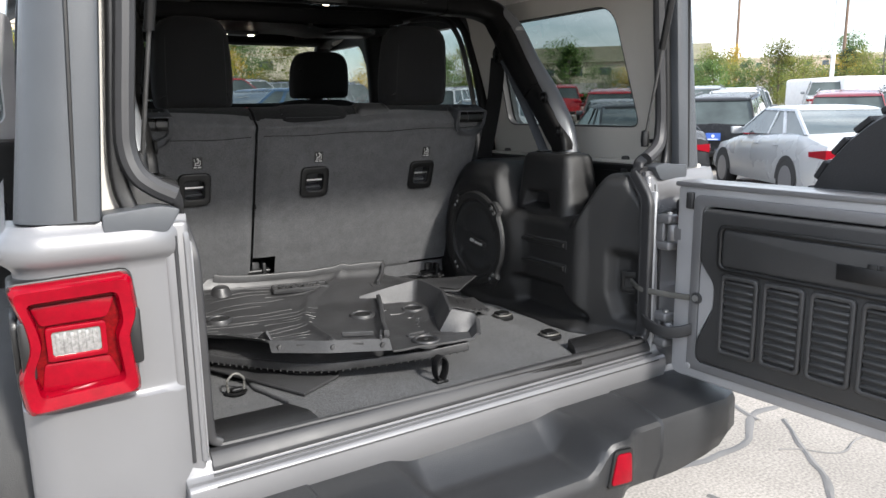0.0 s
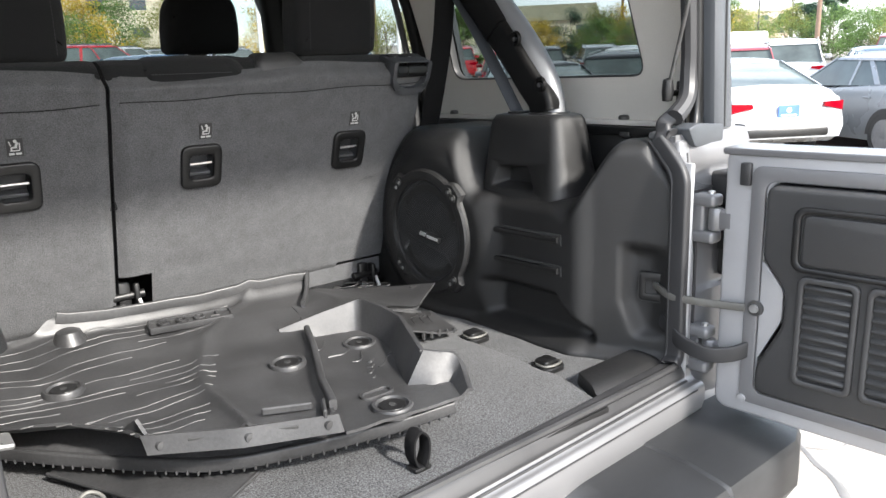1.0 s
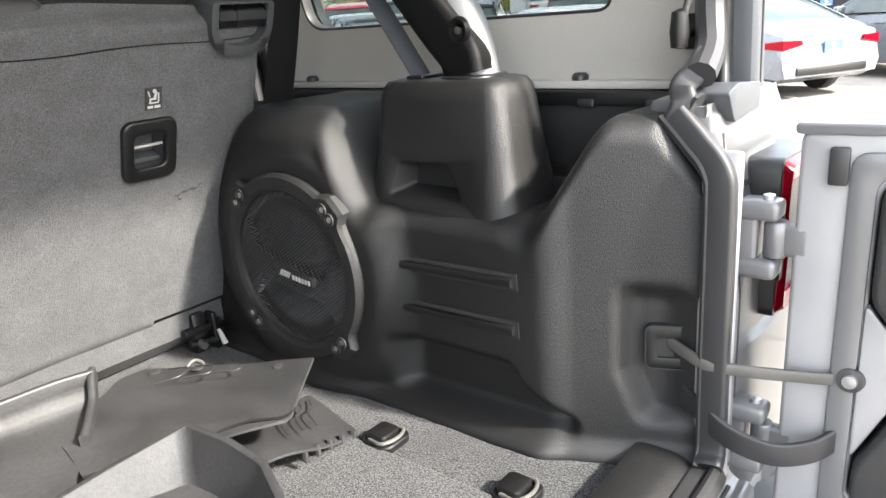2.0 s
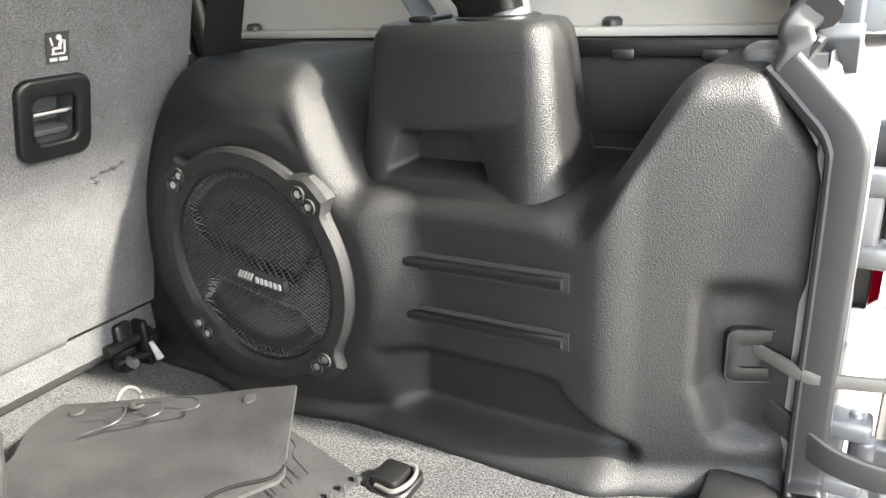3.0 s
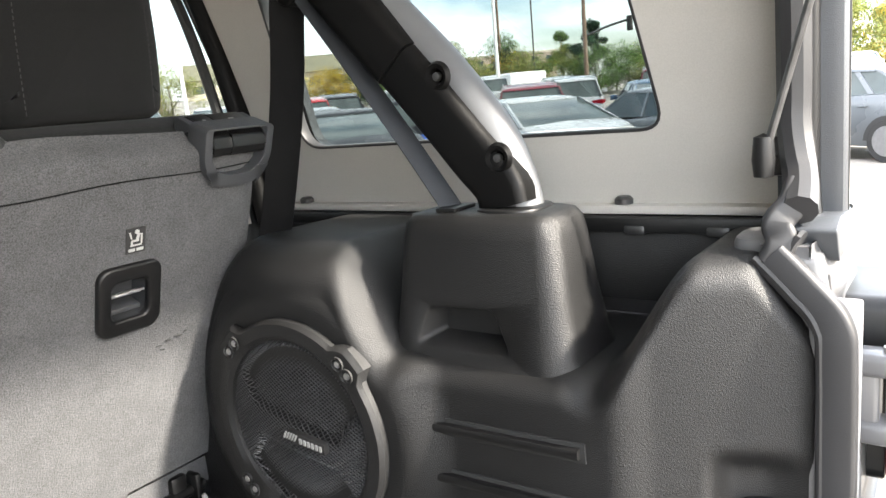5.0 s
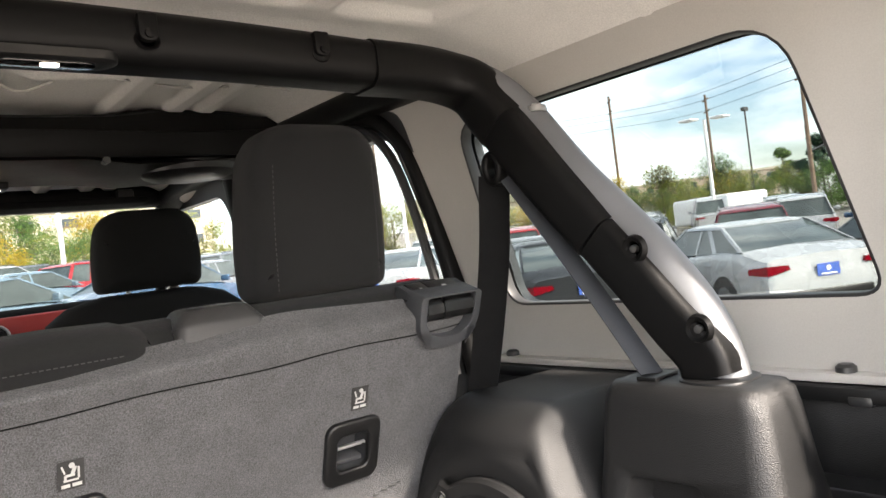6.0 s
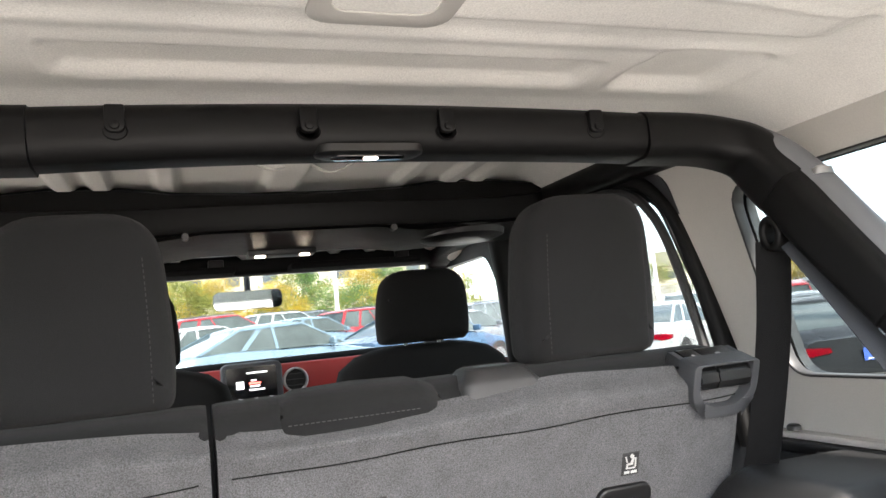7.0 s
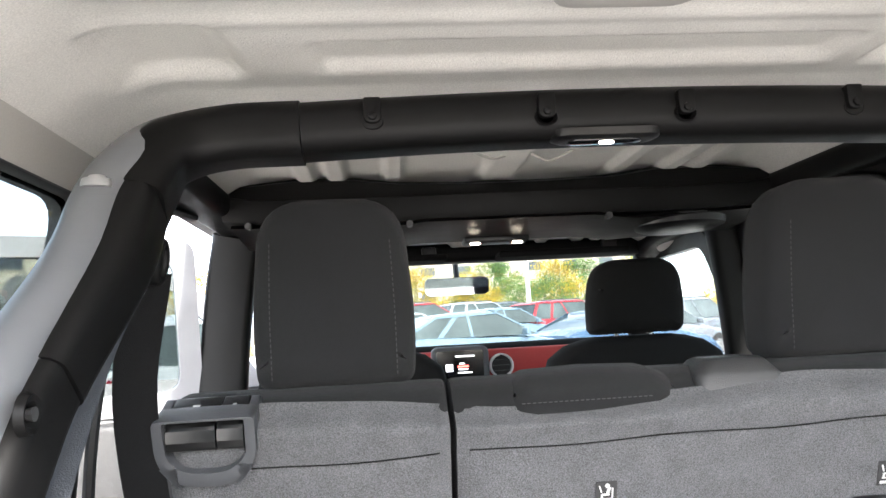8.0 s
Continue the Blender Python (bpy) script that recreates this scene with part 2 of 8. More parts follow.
def loft(rings, caps=True, closed=True):
    bm = fresh()
    rows = [[bm.verts.new(p) for p in ring] for ring in rings]
    for r0, r1 in zip(rows, rows[1:]):
        n = len(r0)
        for i in range(n if closed else n - 1):
            j = (i + 1) % n
            bm.faces.new((r0[i], r0[j], r1[j], r1[i]))
    if caps and closed:
        bm.faces.new(rows[0][::-1])
        bm.faces.new(rows[-1])
    return normals(bm)


def prism(pts, axis, a, b, bev=0.0, seg=2):
    return soften(loft([lift(pts, axis, a), lift(pts, axis, b)]), bev, seg, 40)


def ring_prism(outer, inner, axis, a, b, bev=0.0, seg=2):
    """A flat frame with a hole; outer and inner have as many points."""
    bm = fresh()
    loops = [[bm.verts.new(p) for p in lift(q, axis, v)] for q, v in ((outer, a), (outer, b), (inner, b), (inner, a))]
    n = len(outer)
    for k in range(4):
        p, q = loops[k], loops[(k + 1) % 4]
        for i in range(n):
            j = (i + 1) % n
            bm.faces.new((p[i], p[j], q[j], q[i]))
    return soften(normals(bm), bev, seg, 50)


def surface(fn, us, vs, thick=0.0):
    """A sheet fn(u, v) -> (x, y, z), with a thickness along its normals when asked."""
    bm = fresh()
    rows = [[bm.verts.new(fn(u, v)) for u in us] for v in vs]
    for r0, r1 in zip(rows, rows[1:]):
        for i in range(len(us) - 1):
            bm.faces.new((r0[i], r0[i + 1], r1[i + 1], r1[i]))
    if thick:
        bm.normal_update()
        bmesh.ops.solidify(bm, geom=bm.faces[:], thickness=thick)
        normals(bm)
    return bm


def line(a, b, n):
    return [a + (b - a) * i / (n - 1) for i in range(n)]


def spline(points, n):
    """A smooth line through the points."""
    p = [Vector(q) for q in points]
    p = [2 * p[0] - p[1]] + p + [2 * p[-1] - p[-2]]
    out = []
    spans = len(p) - 3
    for i in range(n):
        s = spans * i / (n - 1)
        k = min(int(s), spans - 1)
        t = s - k
        a, b, c, d = p[k:k + 4]
        out.append(0.5 * (2 * b + (c - a) * t + (2 * a - 5 * b + 4 * c - d) * t * t + (3 * b - a - 3 * c + d) * t ** 3))
    return out


def sweep(path, profile, up=(0, 0, 1), caps=True, scales=None):
    """Profile points (side, up) carried along a path."""
    rings = []
    for i, p in enumerate(path):
        d = (path[min(i + 1, len(path) - 1)] - path[max(i - 1, 0)]).normalized()
        side = d.cross(Vector(up)).normalized()
        top = side.cross(d).normalized()
        k = scales[i] if scales else 1.0
        rings.append([p + side * a * k + top * b * k for a, b in profile])
    return loft(rings, caps)


def tube(points, r, n=12, sides=10, up=(0, 0, 1)):
    return sweep(spline(points, n), circle(0, 0, r, sides), up)


def rod(a, b, r, sides=12, r2=None):
    """A straight round bar from a to b."""
    a, b = Vector(a), Vector(b)
    d = (b - a).normalized()
    ref = Vector((0, 0, 1)) if abs(d.z) < 0.9 else Vector((0, 1, 0))
    s = d.cross(ref).normalized()
    t = s.cross(d)
    ring = lambda p, q: [p + s * q * math.cos(2 * math.pi * i / sides) + t * q * math.sin(2 * math.pi * i / sides) for i in range(sides)]
    return loft([ring(a, r), ring(b, r2 if r2 is not None else r)])


def join(*bms):
    """Several bmeshes into the first."""
    first = bms[0]
    for other in bms[1:]:
        me = bpy.data.meshes.new("scratch")
        other.to_mesh(me)
        other.free()
        first.from_mesh(me)
        bpy.data.meshes.remove(me)
    return first


def lathe(profile, centre, axis="z", n=32):
    """Profile points (radius, height) turned round an axis through centre."""
    cx, cy, cz = centre
    rings = []
    for r, h in profile:
        ring = []
        for i in range(n):
            a = 2 * math.pi * i / n
            c, s = max(r, 1e-4) * math.cos(a), max(r, 1e-4) * math.sin(a)
            ring.append({"z": (cx + c, cy + s, cz + h), "x": (cx + h, cy + c, cz + s), "y": (cx + c, cy + h, cz + s)}[axis])
        rings.append(ring)
    return loft(rings)


def smooth(a, b, x):
    t = min(1.0, max(0.0, (x - a) / (b - a)))
    return t * t * (3 - 2 * t)


def moved(bm, m):
    bm.transform(m)
    return bm


def mirrored(bm):
    bm.transform(Matrix.Diagonal((-1, 1, 1, 1)))
    bmesh.ops.reverse_faces(bm, faces=bm.faces[:])
    return bm



def cut(ob, cutter_bm, angle=35):
    """Cuts a hollow out of a finished mesh object."""
    me = bpy.data.meshes.new("cutter")
    cutter_bm.to_mesh(me)
    cutter_bm.free()
    tool = bpy.data.objects.new("cutter", me)
    scene.collection.objects.link(tool)
    mod = ob.modifiers.new("hollow", "BOOLEAN")
    mod.object, mod.operation, mod.solver = tool, "DIFFERENCE", "EXACT"
    tool.matrix_world = ob.matrix_world.copy()
    bpy.context.view_layer.update()
    fresh_mesh = bpy.data.meshes.new_from_object(ob.evaluated_get(bpy.context.evaluated_depsgraph_get()))
    ob.modifiers.clear()
    ob.data = fresh_mesh
    fresh_mesh.shade_smooth()
    fresh_mesh.set_sharp_from_angle(angle=radians(angle))
    bpy.data.objects.remove(tool)
    return ob


def sweep_turning(path, profile, ups, scales):
    """Like sweep, with an up direction for each step."""
    rings = []
    for i, p in enumerate(path):
        d = (path[min(i + 1, len(path) - 1)] - path[max(i - 1, 0)]).normalized()
        side = d.cross(Vector(ups[i])).normalized()
        top = side.cross(d).normalized()
        rings.append([p + side * a * scales[i] + top * b * scales[i] for a, b in profile])
    return loft(rings)

# ---- ground ----
def ground_z(x, y):
    """The lot rises ahead of the car, dips a little beside it and rises again far off."""
    s = max(0.0, y - 2.5 - 0.5 * max(0.0, min(x, 30.0) - 2.0))
    rise = 0.047 * (math.sqrt(s * s + 4) - 2) if s > 0 else 0.0
    return min(rise, 5.0) - 0.014 * max(0.0, min(x, 12.0) - 1.5) * smooth(1.5, 4, x) + 0.028 * max(0.0, min(x, 80.0) - 13.0)


ASPHALT = make_mat("worn_lot_paving", (0.27, 0.248, 0.222), 0.9, 0.0, 0.25, 1.3, 0.45, 150, 0.28, 90, 0.05, spec=0.25)
TAR = make_mat("tar_crack_filler", (0.13, 0.125, 0.12), 0.7, 0.0, 0.2, 6, 0.3, 80)
STRIPE = make_mat("white_stall_paint", (0.62, 0.61, 0.58), 0.8, 0.0, 0.2, 5, 0.3, 90, 0.2, 40)
steps = sorted({-400, -200, -100, -50, -25, -12, 0, *[i * 1.0 for i in range(1, 12)], 14, 18, 24, 32, 42, 56, 75, 100, 140, 200, 300, 500, -8, -4, -2, -6})
ground = whole("ground", surface(lambda x, y: (x, y, ground_z(x, y)), steps, steps), ASPHALT, "sunlit worn grey parking lot paving with cracks", "ground", kind="structure")


def crack(points, width):
    pts = spline([(x, y, 0) for x, y in points], 40)
    bm = fresh()
    prev = None
    for i, p in enumerate(pts):
        d = (pts[min(i + 1, 39)] - pts[max(i - 1, 0)]).normalized()
        s = Vector((-d.y, d.x, 0)) * width * (0.5 + 0.5 * noise.noise(p * 9)) * 0.6 + Vector((-d.y, d.x, 0)) * width * 0.25
        p = p + Vector((-d.y, d.x, 0)) * 0.05 * noise.noise(p * 5)
        row = [bm.verts.new((q.x, q.y, ground_z(q.x, q.y) + h)) for q, h in ((p - s, 0.001), (p, 0.006), (p + s, 0.001))]
        if prev:
            for k in range(2):
                bm.faces.new((prev[k], row[k], row[k + 1], prev[k + 1]))
        prev = row
    return bm


crack_rng = random.Random(11)
main_cracks = [([(0.9, 0.55), (1.5, 0.42), (2.1, 0.62), (2.9, 0.35), (4.2, 0.5)], 0.030), ([(1.9, 0.55), (2.2, 1.4), (2.0, 2.4), (2.5, 4.0)], 0.028), ([(1.0, -0.4), (1.6, 0.05), (2.0, 0.5)], 0.024),
               ([(2.3, 0.5), (2.9, 1.3), (3.9, 1.7), (5.5, 1.5)], 0.026), ([(1.2, 0.25), (1.25, -0.6), (1.5, -1.6)], 0.022)]
for k in range(26):
    x, y, a = crack_rng.uniform(0.9, 5.0), crack_rng.uniform(-2.0, 3.4), crack_rng.uniform(0, 6.28)
    pts = [(x, y)]
    for i in range(5):
        a += crack_rng.uniform(-0.8, 0.8)
        x, y = x + 0.24 * math.cos(a), y + 0.24 * math.sin(a)
        pts.append((x, y))
    main_cracks.append((pts, crack_rng.uniform(0.008, 0.016)))
for pts, w in main_cracks:
    whole("tar_crack", crack(pts, w), TAR, "dark crack in the paving", "crack", "cracks in the paving", "structure")

# ---- car body: silver tub, sill and posts ----
car_body = thing("car_body", (0, 1.4, 0), "silver painted body of an off-road car, tailgate open", "car body")
BELT = 1.226


def quarter_line():
    pts = [(-0.605, -0.004)] + [(-0.605 - 0.225 * i / 10, -0.004 - 0.014 * smooth(0, 4, i)) for i in range(1, 11)]
    for i in range(1, 9):
        a = radians(90 * i / 8)
        pts.append((-0.83 - 0.05 * math.sin(a), 0.032 - 0.05 * math.cos(a)))
    return pts + [(-0.88, 0.032 + 0.13 * i) for i in range(1, 9)]


def quarter(mirror):
    line_xy = quarter_line()
    zs = [0.50, 0.60, 0.70, 0.78, 0.84, 0.88, 0.905, 0.912, 0.918, 0.925, 0.94, 1.0, 1.06, 1.12, 1.140, 1.150, 1.158, 1.166, 1.180, 1.200, 1.212, 1.220, BELT]
    def at(i, z):
        i = int(i)
        x, y = line_xy[i]
        p0, p1 = Vector((*line_xy[max(i - 1, 0)], 0)), Vector((*line_xy[min(i + 1, len(line_xy) - 1)], 0))
        d = (p1 - p0).normalized()
        out = Vector((-d.y, d.x, 0))
        bulge = (0.009 if mirror else 0.020) * smooth(1.148, 1.172, z) * (1 - smooth(1.195, 1.228, z)) + 0.010 * (1 - smooth(0.912, 0.920, z))
        q = Vector((x, y, z)) + out * bulge * smooth(0, 2, i)
        return (q.x, q.y, q.z)
    bm = surface(at, range(len(line_xy)), zs, 0.0)
    bm.normal_update()
    return mirrored(bm) if mirror else bm


def leaned(bm, s):
    """The hinge-side post leans forward towards the belt line."""
    if s > 0:
        for v in bm.verts:
            v.co.y += 0.030 * smooth(0.98, 1.20, v.co.z)
    return bm


for flag in (False, True):
    s = -1 if not flag else 1
    dy = 0.035 if flag else 0.0     # the opening is a little askew
    part("rear_quarter_panel", leaned(moved(quarter(flag), Matrix.Translation((0, dy, 0))), s), PAINT, car_body, angle=50)
    shelf = [(-s * x, y + dy + 0.002) for x, y in quarter_line() if y < 0.05] + [(s * 0.88, 0.12 + dy), (s * 0.82, 0.12 + dy), (s * 0.82, 0.055 + dy), (s * 0.61, 0.045 + dy)]
    part("belt_shelf", leaned(prism(shelf, "z", 1.206, 1.223), s), PAINT, car_body)
    # corner post beside the opening: painted edge, inner flange and rubber
    post = prism([(s * 0.604, -0.016 + dy), (s * 0.650, -0.012 + dy), (s * 0.650, 0.05 + dy), (s * 0.604, 0.05 + dy)], "z", 0.70, 1.216, 0.010, 3)
    bmesh.ops.bisect_plane(post, geom=post.verts[:] + post.edges[:] + post.faces[:], plane_co=(0, 0, 1.09), plane_no=(0, 0, 1))
    part("post_bead", leaned(tube([(s * 0.609, -0.015 + dy, 0.76), (s * 0.609, -0.015 + dy, 1.15), (s * 0.612, -0.006 + dy, 1.19)], 0.006, 20, 8, (1, 0, 0)), s), PAINT, car_body)
    part("corner_post", leaned(post, s), PAINT, car_body)
    part("post_channel", leaned(tube([(s * 0.628, -0.0145 + dy, 0.76), (s * 0.628, -0.0145 + dy, 1.19)], 0.0035, 12, 8, (1, 0, 0)), s), SEAL_GREY, car_body)
    flange = prism([(s * 0.597, 0.000 + dy * 0.5), (s * 0.6035, -0.004 + dy * 0.5), (s * 0.6035, 0.052 + dy * 0.3), (s * 0.597, 0.050 + dy * 0.3)], "z", 0.72, 1.175, 0.004, 2)
    part("inner_flange", flange, PAINT_PALE, car_body)
    seal_path = [(s * 0.570, 0.030, 0.768), (s * 0.586, 0.032, 0.782), (s * 0.590, 0.033, 0.82), (s * 0.590, 0.034, 0.90), (s * 0.590, 0.035, 1.10), (s * 0.592, 0.040, 1.148), (s * 0.597, 0.066, 1.180), (s * 0.601, 0.098, 1.213)]
    door_seal = part("door_seal", sweep(spline(seal_path, 44), rrect(0, 0, 0.037, 0.021, 0.006, 3), (1, 0, 0)), SEAL_GREY, car_body, "grey rubber door seal")
    part("seal_lip", sweep([p + Vector((-s * 0.007, 0.014, 0)) for p in spline(seal_path, 44)], circle(0, 0, 0.0045, 8), (1, 0, 0)), RUBBER_SEAL, door_seal)
    # cap where the tub meets the hardtop
    part("belt_cap", prism(rrect(s * 0.652, 0.038 + 1.8 * dy, 0.07, 0.08, 0.02, 3), "z", 1.205, 1.228, 0.008), PAINT, car_body)
sill_profile = [(0.075, 0.742), (0.022, 0.742), (0.012, 0.756), (-0.002, 0.760), (-0.012, 0.752), (-0.018, 0.732), (-0.030, 0.724), (-0.042, 0.726), (-0.050, 0.718),
                (-0.052, 0.690), (-0.040, 0.640), (0.03, 0.62), (0.075, 0.66)]
part("sill", soften(loft([[(x, a + 0.029 * (x + 0.6), b) for a, b in sill_profile] for x in (-0.648, -0.60, -0.3, 0, 0.3, 0.56, 0.63)]), 0.003, 2), PAINT, car_body)
part("sill_seal", tube([(-0.575, 0.022, 0.766), (-0.545, 0.018, 0.766), (-0.3, 0.017, 0.765), (0.3, 0.017, 0.765), (0.53, 0.018, 0.766), (0.575, 0.022, 0.766)], 0.0075, 60, 8, (0, 1, 0)), RUBBER_SEAL, car_body)
# Dark rods along the sill's creases put the groove shade in as colour.
for y0, z0, r0 in ((-0.024, 0.7275, 0.0030), (0.0115, 0.757, 0.0025), (-0.0505, 0.7165, 0.0018)):
    part("sill_groove", rod((-0.598, y0, z0), (0.60, y0 + 0.0348, z0), r0, 8), RUBBER_SEAL, car_body)
part("sill_channel", soften(loft([[(x, a + 0.029 * (x + 0.6), b) for a, b in ((0.018, 0.750), (0.017, 0.7645), (0.013, 0.767), (-0.004, 0.7665), (-0.012, 0.760), (-0.022, 0.744), (-0.022, 0.735))] for x in (-0.597, -0.3, 0, 0.3, 0.597)]), 0.0015, 2), SEAL_GREY, car_body, "dark grey channel along the sill")
part("floor_pan", box((0, 1.75, 0.71), (1.50, 3.4, 0.05), 0.01), SMOOTH_BLACK, car_body)
part("rear_apron", box((0, 0.03, 0.60), (1.50, 0.05, 0.17), 0.01), PAINT_PALE, car_body)
for s in (-1, 1):
    part("lower_side_panel", box((s * 0.845, 2.05, 0.66), (0.05, 1.9, 0.32), 0.02, 3), PAINT, car_body)
    for y0, z0 in ((0.62, 0.40), (3.62, 0.45)):
        wheel = part("wheel", lathe([(0.16, -0.10), (0.36, -0.115), (0.395, -0.09), (0.40, 0), (0.395, 0.09), (0.36, 0.115), (0.16, 0.10)], (s * 0.80, y0, ground_z(s * 0.8, y0) + 0.399), "x", 36), TYRE, car_body, "black off-road tyre")
        part("rim", lathe([(0.02, -0.08), (0.17, -0.07), (0.2, 0.09), (0.17, 0.1), (0.02, 0.06)], (s * 0.80, y0, ground_z(s * 0.8, y0) + 0.399), "x", 24), ALLOY, wheel)
    part("wheel_flare", sweep(spline([(s * 0.90, 0.10, 0.50), (s * 0.915, 0.17, 0.82), (s * 0.92, 0.40, 0.93), (s * 0.92, 0.85, 0.93), (s * 0.915, 1.08, 0.80), (s * 0.90, 1.15, 0.52)], 30), rrect(0, 0, 0.05, 0.10, 0.02, 3), (1, 0, 0)), GRAINED, car_body, "black plastic wheel arch flare")

# ---- hardtop ----
hardtop = thing("hardtop", (0, 0.6, BELT), "dark textured removable hardtop with a pale lining", "hardtop")


def rpoly(corners, radius, n=5):
    """A polygon with rounded corners; the same count of points for any corners."""
    pts = []
    k = len(corners)
    for i in range(k):
        p, a, b = Vector(corners[i]), Vector(corners[i - 1]), Vector(corners[(i + 1) % k])
        da, db = (a - p).normalized(), (b - p).normalized()
        r = radius[i] if isinstance(radius, (list, tuple)) else radius
        q0, q1 = p + da * r, p + db * r
        for j in range(n + 1):
            t = j / n
            c = q0 * (1 - t) ** 2 + p * 2 * t * (1 - t) + q1 * t * t
            pts.append((c.x, c.y))
    return pts


def side_x(z):
    return 0.806 - 0.085 * (z - 1.226) / 0.5 - 0.05 * max(0, (z - 1.6)) ** 1.5


def side_ring(outer, inner, skin):
    """A wall sheet between an outline and a window opening, leaning with the side."""
    bm = fresh()
    n = len(outer)
    loops = []
    for t in (0, 0.33, 0.66, 1):
        loops.append([bm.verts.new((side_x(a[1] + (b[1] - a[1]) * t) + skin, a[0] + (b[0] - a[0]) * t, a[1] + (b[1] - a[1]) * t)) for a, b in zip(outer, inner)])
    for p, q in zip(loops, loops[1:]):
        for i in range(n):
            j = (i + 1) % n
            bm.faces.new((p[i], p[j], q[j], q[i]))
    return normals(bm)


WIN = [(0.259, 1.335), (0.925, 1.335), (0.952, 1.695), (0.326, 1.695)]
CORNER_SET = {1: 0.070, -1: 0.0}     # the rear corners stand a little askew
SIDE = [(0.03, 1.226), (1.045, 1.226), (1.165, 1.775), (0.075, 1.775)]
for s in (1, -1):
    set_y = CORNER_SET[s]
    shape = [(SIDE[0][0] + set_y, SIDE[0][1]), *SIDE[1:3], (SIDE[3][0] + set_y, SIDE[3][1])]
    inner = side_ring(rpoly(shape, 0.01, 6), rpoly(WIN, [0.035, 0.045, 0.06, 0.07], 6), 0.0)
    bmesh.ops.solidify(inner, geom=inner.faces[:], thickness=0.006)
    part("side_lining", normals(inner) if s > 0 else mirrored(normals(inner)), TOP_INNER, hardtop, "pale grey moulded side lining")
    outer = side_ring(rpoly([(0.085 + 0.3 * set_y, 1.23), (1.06, 1.23), (1.18, 1.80), (0.095 + 0.3 * set_y, 1.80)], 0.006, 6), rpoly(WIN, [0.035, 0.045, 0.06, 0.07], 6), 0.048)
    bmesh.ops.solidify(outer, geom=outer.faces[:], thickness=0.02)
    part("side_wall", normals(outer) if s > 0 else mirrored(normals(outer)), HARDTOP, hardtop)
    rim = [Vector((side_x(z) + 0.006, y, z)) for y, z in rpoly(WIN, [0.035, 0.045, 0.06, 0.07], 6)]
    rim.append(rim[0])
    gasket = sweep(rim, rrect(0, 0, 0.008, 0.024, 0.003, 2), (1, 0, 0), False)
    window = part("side_window_gasket", gasket if s > 0 else mirrored(gasket), RUBBER_SEAL, hardtop, "black rubber window gasket")
    pane = loft([[(side_x(z) + 0.018, y, z) for y, z in rpoly(WIN, [0.035, 0.045, 0.06, 0.07], 6)]], False)
    pane.faces.new(pane.verts[:])
    bmesh.ops.solidify(pane, geom=pane.faces[:], thickness=0.004)
    g = part("side_window_pane", normals(pane) if s > 0 else mirrored(normals(pane)), GLASS_TINT, window)
    g.visible_shadow = False
    RIDGE = [(0.222, 1.296), (0.955, 1.296), (0.985, 1.735), (0.285, 1.735)]
    ridge = [Vector((side_x(z) - 0.0005, y, z)) for y, z in rpoly(RIDGE, [0.06, 0.06, 0.07, 0.08], 6)]
    ridge.append(ridge[0])
    mould = sweep(ridge, rrect(0, 0, 0.014, 0.010, 0.004, 3), (1, 0, 0), False)
    part("lining_ridge", mould if s > 0 else mirrored(mould), TOP_INNER, hardtop)
    # ledge at the foot of the lining, with its fixing bolts
    part("foot_ledge", box((s * 0.797, 0.56, 1.229), (0.05, 1.0, 0.012), 0.003), TOP_INNER, hardtop)
    for y0 in (0.323, 0.944):
        part("fixing_bolt", lathe([(0.0, 0.0), (0.013, 0.0), (0.013, 0.007), (0.009, 0.011), (0.0, 0.012)], (s * 0.790, y0, 1.235), "z", 12), DARK_STEEL, hardtop)
    # rear corner pillar: outer shell, seam strip and lining
    corner = Matrix.Translation((0, set_y, 0))
    ring = []
    for z in (1.228, 1.30, 1.40, 1.50, 1.60, 1.70, 1.80, 1.86):
        k = (z - 1.228) / 0.6
        xo, xi = 0.868 - 0.08 * k - 0.4 * set_y, 0.741 - 0.05 * k - 0.4 * set_y
        arc = [(xo - 0.075 + 0.075 * math.sin(radians(10 * i)), 0.052 - 0.076 * math.cos(radians(10 * i))) for i in range(10)]
        ring.append([(s * xi, 0.10 - 0.85 * set_y, z), (s * xi, -0.014, z), (s * (xi + 0.004), -0.024, z), (s * (xi + 0.012), -0.028, z)] + [(s * a, b, z) for a, b in arc if b < 0.10 - 0.85 * set_y] + [(s * (xo - 0.3 * set_y), 0.10 - 0.85 * set_y, z)])
    part("rear_pillar", moved(normals(loft(ring)), corner), HARDTOP, hardtop, angle=40)
    part("pillar_seam", moved(rod((s * (0.781 - 0.4 * set_y), -0.0235, 1.232), (s * (0.745 - 0.4 * set_y), -0.0235, 1.85), 0.0035, 6), corner), SMOOTH_BLACK, hardtop)
    part("pillar_foot", moved(prism(rpoly([(s * 0.616, 1.238), (s * 0.642, 1.200), (s * 0.742, 1.204), (s * 0.742, 1.238), (s * 0.650, 1.246)], 0.008, 3), "y", -0.030, 0.03, 0.006, 3), corner), HARDTOP, hardtop)
    part("hatch_seal", moved(tube([(s * 0.650, 0.02, 1.86), (s * 0.668, 0.02, 1.60), (s * 0.687, 0.02, 1.40), (s * 0.688, 0.02, 1.34), (s * 0.676, 0.014, 1.300), (s * 0.652, 0.008, 1.277), (s * 0.618, 0.004, 1.258)], 0.018, 50, 10, (0, 1, 0)), corner), SEAL_GREY, hardtop, "grey rubber hatch seal")
